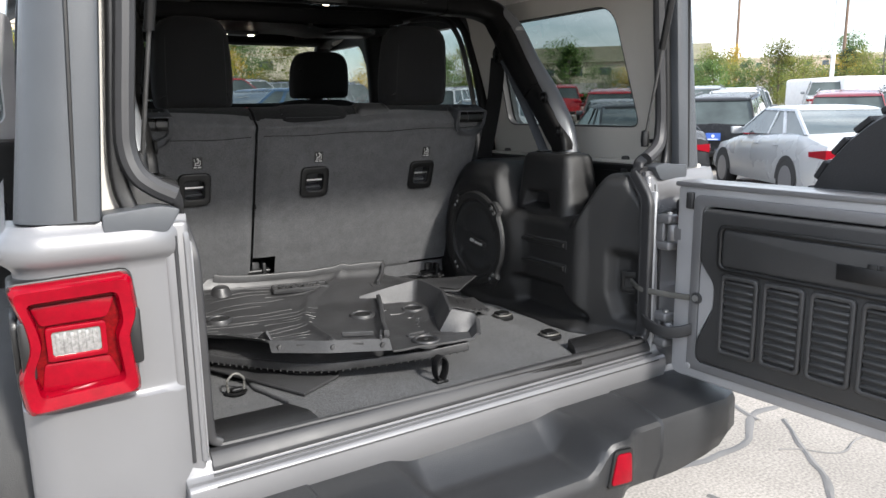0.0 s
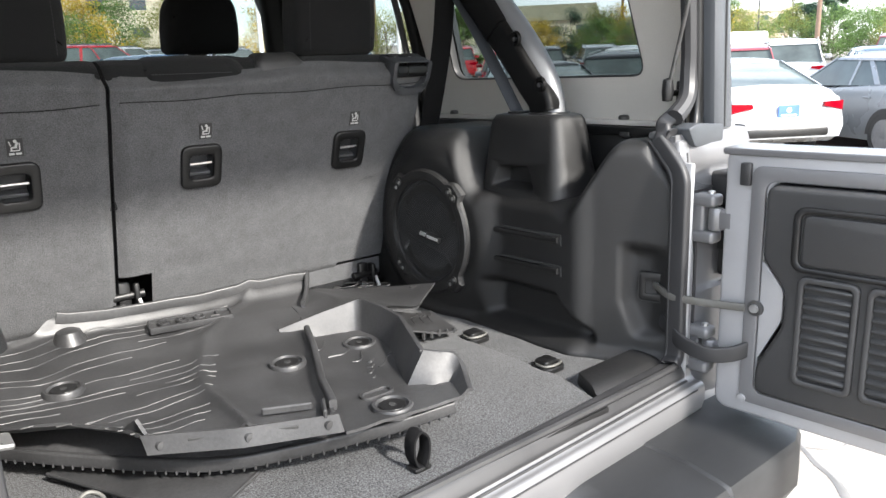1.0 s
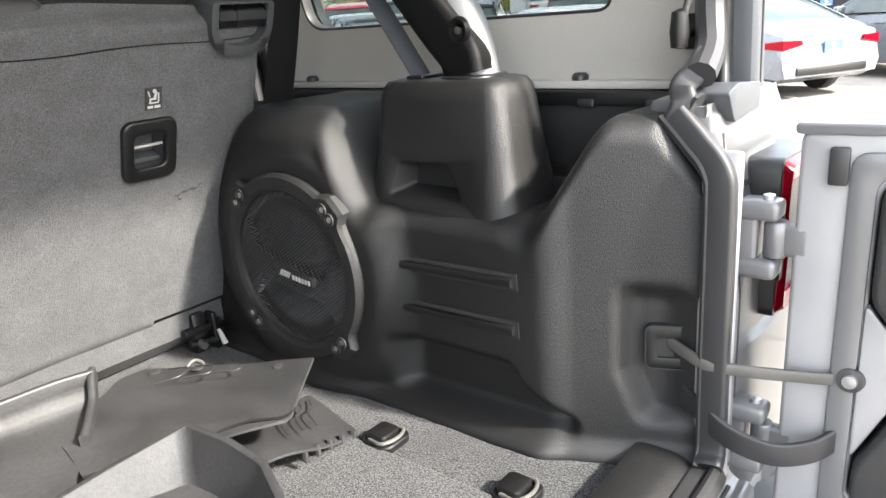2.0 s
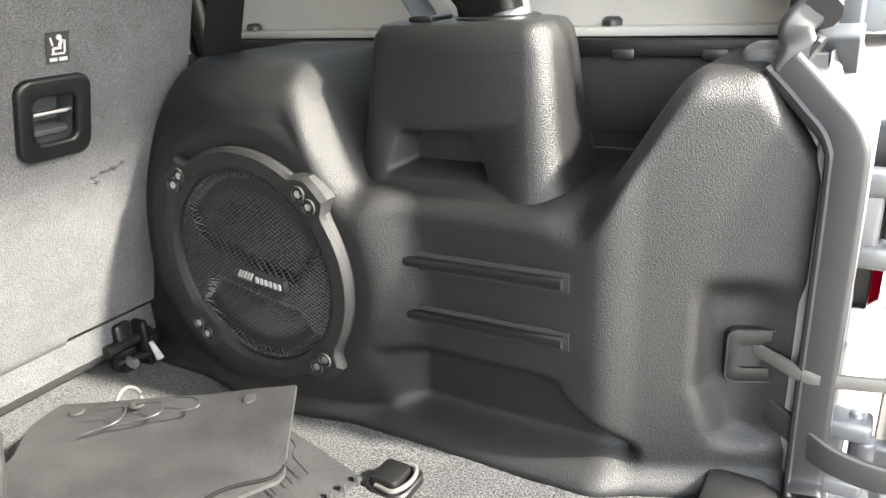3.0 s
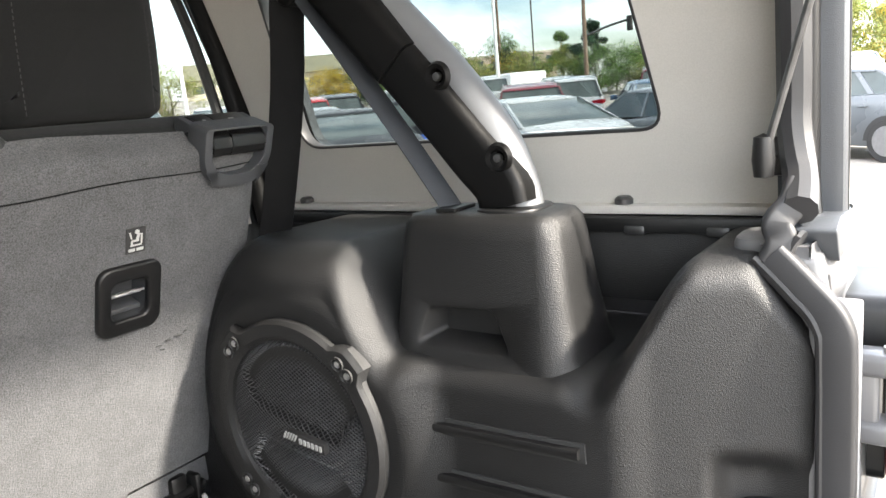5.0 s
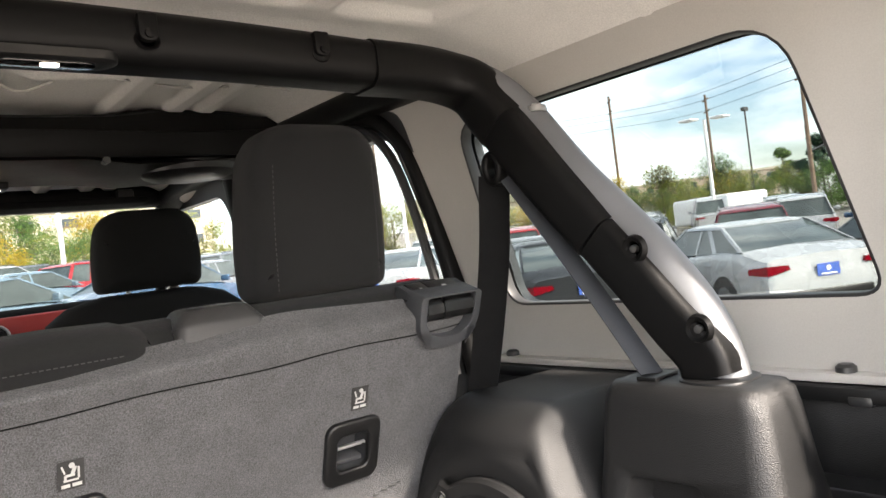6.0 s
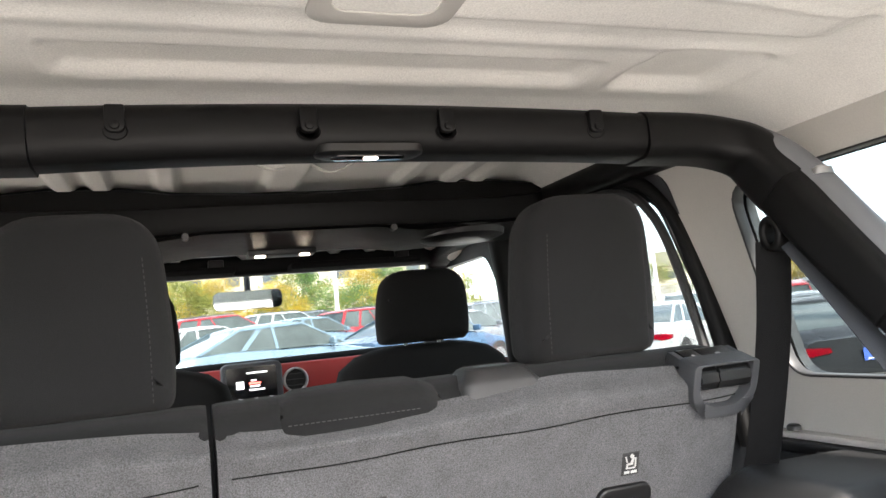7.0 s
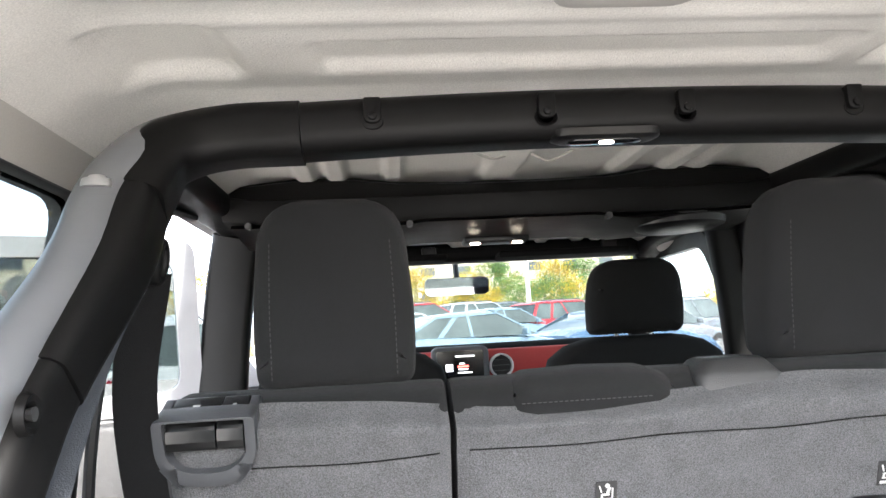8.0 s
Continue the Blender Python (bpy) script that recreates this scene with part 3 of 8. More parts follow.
    part("hatch_frame", moved(sweep(spline([(s * 0.662, 0.035, 1.86), (s * 0.682, 0.035, 1.60), (s * 0.702, 0.035, 1.36), (s * 0.702, 0.035, 1.28), (s * 0.690, 0.03, 1.235)], 30), rrect(0, 0, 0.030, 0.020, 0.008, 3), (0, 1, 0)), Matrix.Translation((0, 0.6 * set_y, 0))), SMOOTH_BLACK, hardtop)
    part("pillar_lining", moved(loft([[(s * (0.700 - 0.05 * (z - 1.24) / 0.55), 0.045, z), (s * (0.80 - 0.09 * (z - 1.24) / 0.55), 0.07, z), (s * (0.80 - 0.09 * (z - 1.24) / 0.55), 0.075, z), (s * (0.700 - 0.05 * (z - 1.24) / 0.55), 0.05, z)] for z in (1.235, 1.4, 1.6, 1.80)]), Matrix.Translation((0, 0.7 * set_y, 0))), TOP_INNER, hardtop)


def lining_z(x, y):
    z = 1.830 - 0.10 * smooth(0.56, 0.76, abs(x)) ** 1.4
    def pad(x0, x1, y0, y1, e, d):
        return d * smooth(x0 - e, x0 + e, x) * (1 - smooth(x1 - e, x1 + e, x)) * smooth(y0 - e, y0 + e, y) * (1 - smooth(y1 - e, y1 + e, y))
    z += pad(-0.375, 0.335, 0.728, 0.812, 0.014, 0.016)
    z -= pad(-0.62, 0.60, 0.640, 0.668, 0.012, 0.004)
    z += pad(-0.626, -0.478 - 0.2 * max(0, 0.75 - y), 0.67, 0.82, 0.016, 0.020) + pad(0.40 + 0.2 * max(0, 0.75 - y), 0.58, 0.67, 0.82, 0.016, 0.020)
    z -= 0.004 * math.exp(-((y - 0.500 - 0.010 * math.sin(x * 14)) / 0.005) ** 2) * smooth(0.10, 0.14, x)
    z -= 0.014 * (1 - smooth(0.575, 0.605, y)) * (1 - smooth(0.55, 0.62, abs(x)))
    z -= 0.02 * smooth(0.86, 0.92, y) * (1 - smooth(0.5, 0.7, abs(x)))
    return z


part("rear_roof_lining", surface(lambda x, y: (x, y, lining_z(x, y)), line(-0.755, 0.755, 170), line(-0.02, 0.98, 130)), HEADLINER, hardtop, "pale grey fuzzy roof lining", angle=60)
part("roof_shell", loft([[(x, -0.04, z), (x, -0.02, z + 0.04), (x, 2.50, z + 0.04), (x, 2.52, z)] for x, z in ((-0.80, 1.80), (-0.72, 1.845), (-0.5, 1.866), (0.5, 1.866), (0.72, 1.845), (0.80, 1.80))]), HARDTOP, hardtop)
part("rear_header", box((0, 0.02, 1.80), (1.42, 0.10, 0.09), 0.015, 3), HARDTOP, hardtop)
part("roof_plate", ring_prism(rrect(-0.033, 0.535, 0.160, 0.140, 0.030, 5), rrect(-0.033, 0.530, 0.112, 0.090, 0.020, 5), "z", 1.8140, 1.822, 0.002), TOP_INNER, hardtop)


def front_lining(x, y):
    z = 1.858 - 0.07 * smooth(0.56, 0.72, abs(x)) - 0.055 * smooth(2.10, 2.40, y)
    z -= 0.020 * (1 - smooth(0.030, 0.055, abs(x + 0.02)))
    for c in (0.27, 0.40, 0.47):
        z -= 0.016 * smooth(c - 0.030, c - 0.018, abs(x)) * (1 - smooth(c + 0.010, c + 0.030, abs(x)))
    z -= 0.014 * (1 - smooth(0.010, 0.030, abs(y - 1.30 - 0.02 * math.sin(x * 16)))) * smooth(0.06, 0.10, abs(x + 0.02)) * (1 - smooth(0.22, 0.25, abs(x)))
    return (x, y, z)


part("front_roof_lining", surface(front_lining, line(-0.74, 0.74, 240), line(0.97, 2.46, 110)), BARE_TOP, hardtop, "pale grey front roof panels", angle=60)

for y0 in (1.16, 1.34):
    part("lining_seam", tube([(-0.62 + 0.062 * i, y0 + 0.018 * math.sin(i * 1.3), 1.853 - 0.022 * (1 if i in (9, 11) else 0)) for i in range(21)], 0.0028, 80, 6), TOP_INNER, hardtop)

# ---- body sides ahead of the cargo space, pillars and windscreen ----
LEFT_SET = {1: 0.0, -1: -0.045}
front_body = thing("door_frames", (0, 1.9, 0.72), "dark painted door frames and windscreen pillars", "door frame")
for s in (1, -1):
    part("rear_door_pillar", moved(sweep(spline([(s * 0.775, 1.075, 1.20), (s * 0.765, 1.09, 1.36), (s * 0.745, 1.13, 1.58), (s * 0.728, 1.17, 1.70), (s * 0.71, 1.26, 1.765), (s * 0.70, 1.5, 1.79)], 30), rrect(0, 0, 0.034, 0.044, 0.012, 3), (1, 0, 0)), Matrix.Translation((LEFT_SET[s], -0.036 if s > 0 else 0.0, 0))), BAR_COVER, front_body)
    part("door_weatherstrip", moved(tube([(s * 0.74, 1.10, 1.20), (s * 0.735, 1.115, 1.36), (s * 0.715, 1.155, 1.58), (s * 0.70, 1.20, 1.69), (s * 0.685, 1.28, 1.745), (s * 0.67, 1.5, 1.765)], 0.010, 40, 8, (1, 0, 0)), Matrix.Translation((LEFT_SET[s], -0.034 if s > 0 else 0.0, 0))), RUBBER_SEAL, front_body)
    part("middle_pillar", sweep(spline([(s * 0.775, 1.93, 0.80), (s * 0.755, 1.93, 1.30), (s * 0.725, 1.90, 1.60), (s * 0.69, 1.86, 1.77)], 20), rrect(0, 0, 0.06, 0.13, 0.02, 3), (1, 0, 0)), BAR_COVER, front_body)
    part("roof_rail", sweep(spline([(s * 0.69, 1.0, 1.79), (s * 0.69, 1.8, 1.80), (s * 0.68, 2.3, 1.785), (s * 0.67, 2.46, 1.75)], 24), rrect(0, 0, 0.10, 0.06, 0.02, 3)), BAR_COVER, front_body)
    part("windscreen_pillar", sweep(spline([(s * 0.76, 3.02, 1.20), (s * 0.74, 2.82, 1.42), (s * 0.69, 2.56, 1.68), (s * 0.67, 2.46, 1.76)], 20), rrect(0, 0, 0.06, 0.08, 0.02, 3), (1, 0, 0)), BAR_COVER, front_body)
part("windscreen_header", prism(rrect(2.46, 1.766, 0.10, 0.068, 0.02, 3), "x", -0.70, 0.70), BAR_COVER, front_body)
screen_pane = part("windscreen_pane", prism([(2.50, 1.74), (3.00, 1.25), (3.004, 1.252), (2.504, 1.742)], "x", -0.70, 0.70), GLASS, front_body)
screen_pane.visible_shadow = False
hood = part("hood", surface(lambda x, y: (x, y, 1.185 - 0.05 * ((y - 3.05) / 1.2) ** 2 - 0.05 * smooth(0.5, 0.66, abs(x))), line(-0.66, 0.66, 24), line(3.04, 4.25, 14), -0.02), PAINT, car_body)
part("front_grille", box((0, 4.27, 0.92), (1.30, 0.05, 0.42), 0.02, 3), PAINT_PALE, car_body)
for s in (-1, 1):
    part("front_wing", box((s * 0.77, 3.65, 1.02), (0.22, 1.2, 0.12), 0.04, 3), PAINT, car_body)
part("bulkhead", box((0, 3.08, 0.95), (1.5, 0.08, 0.62), 0.02), SMOOTH_BLACK, front_body)


def car_door(name, s, y0, y1, label):
    """A door with its window, built shut against the side of the car; its hinge is at y1."""
    d = thing(name, (s * 0.80, y1, 0.6), label, "car door", "doors of the silver car")
    part("door_shell", box((s * 0.835, (y0 + y1) / 2, 0.99), (0.05, y1 - y0, 0.66), 0.02, 3), PAINT, d)
    part("door_trim", box((s * 0.785, (y0 + y1) / 2, 0.99), (0.055, y1 - y0 - 0.06, 0.62), 0.02, 3), GRAINED, d)
    lean = lambda z: 0.815 - 0.10 * (z - 1.32) / 0.45
    outer = rpoly([(y0, 1.31), (y1, 1.31), (y1 - (0.36 if y1 > 2.5 else 0.04), 1.765), (y0 + 0.075, 1.765)], 0.05, 5)
    inner = rpoly([(y0 + 0.06, 1.365), (y1 - 0.06, 1.365), (y1 - (0.40 if y1 > 2.5 else 0.09), 1.715), (y0 + 0.125, 1.715)], 0.05, 5)
    bm = fresh()
    loops = [[bm.verts.new((s * (lean(b) + k), a, b)) for a, b in q] for q, k in ((outer, 0.02), (outer, -0.015), (inner, -0.015), (inner, 0.02))]
    for k in range(4):
        for i in range(len(outer)):
            j = (i + 1) % len(outer)
            bm.faces.new((loops[k][i], loops[k][j], loops[(k + 1) % 4][j], loops[(k + 1) % 4][i]))
    # On open doors, sunlight on the frame is put in by the paler paint.
    wf = part("window_frame", normals(bm), PAINT_PALE if s < 0 else SMOOTH_BLACK, d)
    pane = fresh()
    pane.faces.new([pane.verts.new((s * lean(b), a, b)) for a, b in inner])
    bmesh.ops.solidify(pane, geom=pane.faces[:], thickness=0.004)
    g = part("window_pane", normals(pane), GLASS if y1 > 2.5 else GLASS_TINT, wf)
    g.visible_shadow = False
    part("door_handle", soften(add_box(fresh(), (s * 0.875, y0 + 0.16, 1.20), (0.03, 0.17, 0.035)), 0.008, 2), SMOOTH_BLACK, d)
    return d


car_door("rear_door", 1, 1.035, 1.92, "shut rear door with a dark trimmed window")
car_door("front_door", 1, 1.97, 3.00, "shut front door with a clear window")
open_rear = car_door("rear_door", -1, 1.10, 1.92, "rear door of the silver car standing wide open")
open_rear.matrix_basis = pose(-0.80, 1.92, 0.6, 0, 0, -66)
open_front = car_door("front_door", -1, 1.97, 3.00, "front door of the silver car standing wide open")
open_front.matrix_basis = pose(-0.80, 3.00, 0.6, 0, 0, -62)


# ---- cargo side trim ----
def crest(y):
    """Height of the trim's upper edge along the car."""
    z = 1.215 - 0.132 * smooth(0.160, 0.272, y)
    z += 0.140 * smooth(0.525, 0.635, y)
    z -= 0.26 * smooth(0.80, 0.985, y) ** 1.6
    z -= 1.27 * max(0.0, 0.112 - y)
    return z


def trim_x(y, z):
    x = 0.513 + 0.42 * max(0.0, 0.255 - y) * smooth(0.255, 0.20, y) if y < 0.255 else 0.513
    d = math.hypot(y - 0.705, z - 0.960)
    x -= 0.030 * (1 - smooth(0.185, 0.262, d))
    # low recess with a slanting rear edge
    slant = 0.205 + 0.085 * smooth(0.785, 0.868, z)
    rec = smooth(slant - 0.012, slant + 0.014, y) * (1 - smooth(0.475, 0.53, y)) * (1 - smooth(0.855, 0.882, z)) * smooth(0.766, 0.792, z)
    x += 0.034 * rec
    # hollow round the door check slot
    hol = (1 - smooth(0.132, 0.156, y + 0.35 * max(0, 0.88 - z))) * smooth(0.800, 0.82, z) * (1 - smooth(0.975, 1.01, z))
    x += 0.024 * hol * smooth(0.045, 0.11, y)
    # foot flange
    x -= 0.022 * (1 - smooth(0.752, 0.776, z))
    return x


def trim_sheet():
    ys = [0.034 + (0.985 - 0.034) * i / 150 for i in range(151)]
    bm = fresh()
    rows = []
    for k in range(78):
        row = []
        for y in ys:
            top = crest(y)
            r = min(0.052 + 0.012 * smooth(0.5, 0.6, y) - 0.016 * smooth(0.24, 0.16, y) - 0.014 * smooth(0.26, 0.31, y) * (1 - smooth(0.49, 0.56, y)), (top - 0.745) * 0.4)
            wide = r * 1.25
            if k <= 60:
                z = 0.742 + (top - r - 0.742) * k / 60
                p = (trim_x(y, z), y, z)
            elif k <= 70:
                a = radians(90 * (k - 60) / 10)
                p = (trim_x(y, top - r) + wide * (1 - math.cos(a)), y, top - r + r * math.sin(a))
            else:
                x0 = trim_x(y, top - r) + wide
                t = (k - 70) / 7
                p = (x0 + (0.785 - x0) * t, y, top - 0.004 * t)
            row.append(bm.verts.new(p))
        rows.append(row)
    for a, b in zip(rows, rows[1:]):
        for i in range(len(ys) - 1):
            bm.faces.new((a[i], a[i + 1], b[i + 1], b[i]))
    bm.normal_update()
    bmesh.ops.reverse_faces(bm, faces=bm.faces[:])
    return bm


def tower_mesh():
    """The cover round the sport bar's foot, with a hand pocket in its face."""
    bm = fresh()
    rings = []
    for z, x0, x1, y0, y1, r in ((1.035, 0.524, 0.71, 0.280, 0.584, 0.042), (1.065, 0.528, 0.70, 0.287, 0.572, 0.042), (1.095, 0.534, 0.688, 0.296, 0.562, 0.036), (1.16, 0.540, 0.672, 0.305, 0.548, 0.030),
                                 (1.23, 0.545, 0.660, 0.312, 0.537, 0.026), (1.248, 0.548, 0.657, 0.316, 0.532, 0.025), (1.258, 0.555, 0.650, 0.323, 0.525, 0.022), (1.261, 0.565, 0.64, 0.335, 0.510, 0.018)):
        rings.append([(x, y, z) for x, y in rrect((x0 + x1) / 2, (y0 + y1) / 2, x1 - x0, y1 - y0, r, 5)])
    return loft(rings)


def cargo_trim(right):
    t = thing("cargo_side_trim", (0.62 if right else -0.62, 0.5, 0.742), "black grained plastic trim over the wheel arch", "trim panel", "cargo side trims")
    fix = (lambda bm: bm) if right else mirrored
    wall = fix(trim_sheet())
    if not right:
        wall.transform(Matrix.Translation((-0.075, 0, 0)))
    part("wall_moulding", wall, GRAINED, t, angle=60)
    tower = part("bar_foot_cover", fix(tower_mesh()), GRAINED, t, angle=50)
    mouth = rpoly([(0.510, 1.094), (0.374, 1.092), (0.396, 1.146), (0.490, 1.144)], 0.010, 4)
    deep = rpoly([(0.490, 1.104), (0.384, 1.103), (0.402, 1.138), (0.484, 1.136)], 0.008, 4)
    wide = rpoly([(0.515, 1.089), (0.369, 1.087), (0.393, 1.151), (0.493, 1.149)], 0.012, 4)
    cut(tower, fix(loft([[(0.500, y, z) for y, z in wide], [(0.5325 + (z - 1.09) * 0.085, y, z) for y, z in wide], [(0.5365 + (z - 1.09) * 0.085, y, z) for y, z in mouth], [(0.574 + (z - 1.10) * 0.1, y, z) for y, z in deep]])), 50)
    for z0, z1 in ((0.995, 0.999), (0.926, 0.929)) if right else ():
        rib = sweep([Vector((0.5125, 0.502 - 0.224 * i / 8, z0 + (z1 - z0) * i / 8)) for i in range(9)], rrect(0, 0, 0.020, 0.013, 0.004, 2), (0, 0, 1))
        groove = sweep([Vector((0.5122, 0.508 - 0.236 * i / 8, z0 + (z1 - z0) * i / 8)) for i in range(9)], rrect(0, 0, 0.004, 0.024, 0.001, 2), (0, 0, 1))
        r = part("rub_rib", fix(rib), SMOOTH_BLACK, t)
        part("rib_groove", fix(groove), LABEL_AND_HOLE_BLACK, r)
    seat = Matrix.Translation((0.602, 0.091, 0.912)) @ Matrix.Rotation(math.atan(0.42), 4, "Z")
    def flush(bm):
        return fix(moved(bm, seat))
    slot = part("check_slot_bezel", flush(ring_prism(rrect(0, 0, 0.070, 0.060, 0.008, 3), rrect(-0.006, -0.001, 0.056, 0.028, 0.004, 3), "x", -0.006, 0.012, 0.0015)), SMOOTH_BLACK, t)
    part("slot_rim", flush(ring_prism(rrect(0, 0, 0.074, 0.064, 0.010, 3), rrect(0, 0, 0.069, 0.059, 0.008, 3), "x", -0.008, 0.012, 0.001)), GRAINED, slot)
    # The wall is uncut; this thin black sheet stands in for the slot's shade.
    part("slot_back", flush(box((-0.0008, -0.006, -0.001), (0.002, 0.057, 0.029))), LABEL_AND_HOLE_BLACK, slot)
    part("outer_well", fix(box((0.782, 0.56, 1.16), (0.018, 0.88, 0.118), 0.004)), GRAINED, t)
    part("top_rail", fix(join(box((0.787, 0.57, 1.2165), (0.045, 0.90, 0.010), 0.003), box((0.766, 0.57, 1.210), (0.006, 0.88, 0.02), 0.002))), SMOOTH_BLACK, t)
    for y0 in (0.19, 0.30, 0.70, 0.86):
        part("rail_clip", fix(box((0.768, y0, 1.203), (0.014, 0.03, 0.014), 0.004)), DARK_STEEL, t)
    kick = [(0.020, 0.742), (0.021, 0.755), (0.042, 0.758), (0.050, 0.764), (0.062, 0.770), (0.072, 0.774), (0.126, 0.775), (0.130, 0.742)]
    part("foot_kick", fix(soften(normals(loft([[(0.345 + (y - 0.02) * 0.50, y, z) for y, z in kick], [(0.575, y, z) for y, z in kick]])), 0.004, 2)), GRAINED, t)
    return t


cargo_trim(True)
cargo_trim(False)

# ---- subwoofer in the trim ----
sub = thing("subwoofer", (0.482, 0.698, 0.962), "round black loudspeaker with a metal mesh grille", "loudspeaker")
SPY, SPZ, SPX = 0.698, 0.962, 0.482
lugs = [(-0.111, 0.107), (0.103, 0.107), (-0.103, -0.112), (0.112, -0.110)]


def speaker_outline(r, bulge, n=96):
    pts = []
    for i in range(n):
        a = 2 * math.pi * i / n
        rr = r
        for ly, lz in lugs:
            la = math.atan2(lz, ly)
            dd = (a - la + math.pi) % (2 * math.pi) - math.pi
            rr = max(rr, r + bulge * (1 - smooth(0.11, 0.20, abs(dd))))
        pts.append((SPY + rr * 1.0 * math.cos(a), SPZ + rr * math.sin(a)))
    return pts


ring_rows = [lift(speaker_outline(0.163, 0.018), "x", 0.500), lift(speaker_outline(0.162, 0.018), "x", 0.474), lift(speaker_outline(0.157, 0.016), "x", 0.468),
             lift(speaker_outline(0.140, 0.010), "x", 0.467), lift(speaker_outline(0.133, 0.0), "x", 0.472), lift(speaker_outline(0.131, 0.0), "x", 0.484)]
part("speaker_ring", loft(ring_rows, False), GRAINED, sub)
part("speaker_backing", prism(circle(SPY, SPZ, 0.132, 64), "x", 0.490, 0.496), LABEL_AND_HOLE_BLACK, sub)


def dome(y, z):
    """Height of the pressed grille: a raised band between two hollows."""
    r = math.hypot(y, z) / 0.131
    up = 0.012 + 0.22 * y + 1.6 * max(0.0, abs(y) - 0.078)
    low = -0.036 + 0.18 * y - 1.6 * max(0.0, abs(y) - 0.074)
    band = smooth(low - 0.005, low + 0.005, z) * (1 - smooth(up - 0.005, up + 0.005, z))
    rim = smooth(0.90, 0.98, r)
    return 0.008 * (1 - r * r) - 0.006 + 0.009 * max(band, rim)


def mesh_grille():
    """Woven wires: two crossing sets of thin strips over the cone."""
    bm = fresh()
    step, half = 0.0050, 0.0010
    for k in range(-31, 32):
        for turn in (0.6, -0.6):
            c, s = math.cos(turn), math.sin(turn)
            o = k * step
            if abs(o) > 0.130:
                continue
            ln = math.sqrt(0.1315 ** 2 - o * o)
            prev = None
            for i in range(31):
                t = -ln + 2 * ln * i / 30
                y, z = c * t - s * o, s * t + c * o
                dy, dz = -s * half, c * half
                row = [bm.verts.new((0.481 - dome(y, z), SPY + y - dy, SPZ + z - dz)), bm.verts.new((0.4795 - dome(y, z), SPY + y, SPZ + z)), bm.verts.new((0.481 - dome(y, z), SPY + y + dy, SPZ + z + dz))]
                if prev:
                    bm.faces.new((prev[0], row[0], row[1], prev[1]))
                    bm.faces.new((prev[1], row[1], row[2], prev[2]))
                prev = row
    return bm


tagged(part("grille_mesh", mesh_grille(), GRILLE_METAL, sub), kind="stuff")
badge = part("badge", prism(rpoly([(SPY + 0.005, SPZ - 0.012), (SPY - 0.066, SPZ - 0.020), (SPY - 0.066, SPZ - 0.004), (SPY + 0.005, SPZ + 0.004)], 0.002, 2), "x", 0.460, 0.469), LABEL_AND_HOLE_BLACK, sub, "small black badge with pale bars")
for i in range(5):
    part("badge_bar", prism([(SPY + 0.012 - 0.005 * i, SPZ - 0.007 - 0.0006 * i), (SPY + 0.009 - 0.005 * i, SPZ - 0.007 - 0.0006 * i), (SPY + 0.003 - 0.005 * i, SPZ + 0.003 - 0.0006 * i), (SPY + 0.006 - 0.005 * i, SPZ + 0.003 - 0.0006 * i)], "x", 0.4585, 0.4605), LABEL_PRINT, badge)
for i in range(6):
    part("badge_bar", box((0.4595, SPY - 0.022 - 0.0075 * i, SPZ - 0.0075 - 0.0008 * i), (0.002, 0.0044, 0.008)), LABEL_PRINT, badge)
for ly, lz in lugs:
    a = math.atan2(lz, ly)
    for k in (-1, 1):
        y, z = SPY + 0.155 * math.cos(a + k * 0.065), SPZ + 0.155 * math.sin(a + k * 0.065)
        cup = part("screw_well", lathe([(0.0, 0.004), (0.0075, 0.004), (0.0085, -0.001), (0.0105, -0.001), (0.0105, 0.003)], (0.4655, y, z), "x", 14), LABEL_AND_HOLE_BLACK, sub)
        part("screw", lathe([(0.0, 0.0), (0.0045, 0.0005), (0.0055, 0.003), (0.0, 0.004)], (0.4650, y, z), "x", 10), STEEL, cup)

# ---- cargo floor ----
cargo_floor = thing("cargo_floor", (0, 0.55, 0.735), "dark grey carpeted cargo floor", "floor", kind="structure")


def carpet_z(x, y):
    return 0.748 + 0.0018 * noise.noise(Vector((x * 14, y * 14, 0))) + 0.0012 * noise.noise(Vector((x * 60, y * 60, 3)))


part("carpet", surface(lambda x, y: (x, y, carpet_z(x, y)), line(-0.56, 0.56, 90), line(0.02, 1.50, 110)), CARPET, cargo_floor, angle=80)
lid = [(-0.415, 0.022), (0.345, 0.016), (0.384, 0.155), (0.384, 0.93), (-0.425, 0.93), (-0.425, 0.30), (-0.385, 0.17)]
lid_bm = prism(lid, "z", 0.745, 0.760, 0.005, 3)
bmesh.ops.subdivide_edges(lid_bm, edges=[e for e in lid_bm.edges if e.calc_length() > 0.3], cuts=3, use_grid_fill=False)
part("load_floor_lid", lid_bm, CARPET, cargo_floor, "carpeted lid of the underfloor box")
part("lid_edge_strip", sweep([Vector((-0.41, 0.017, 0.752)), Vector((0.0, 0.013, 0.752)), Vector((0.344, 0.011, 0.752))], rrect(0, 0, 0.006, 0.014, 0.002, 2)), SMOOTH_BLACK, cargo_floor)


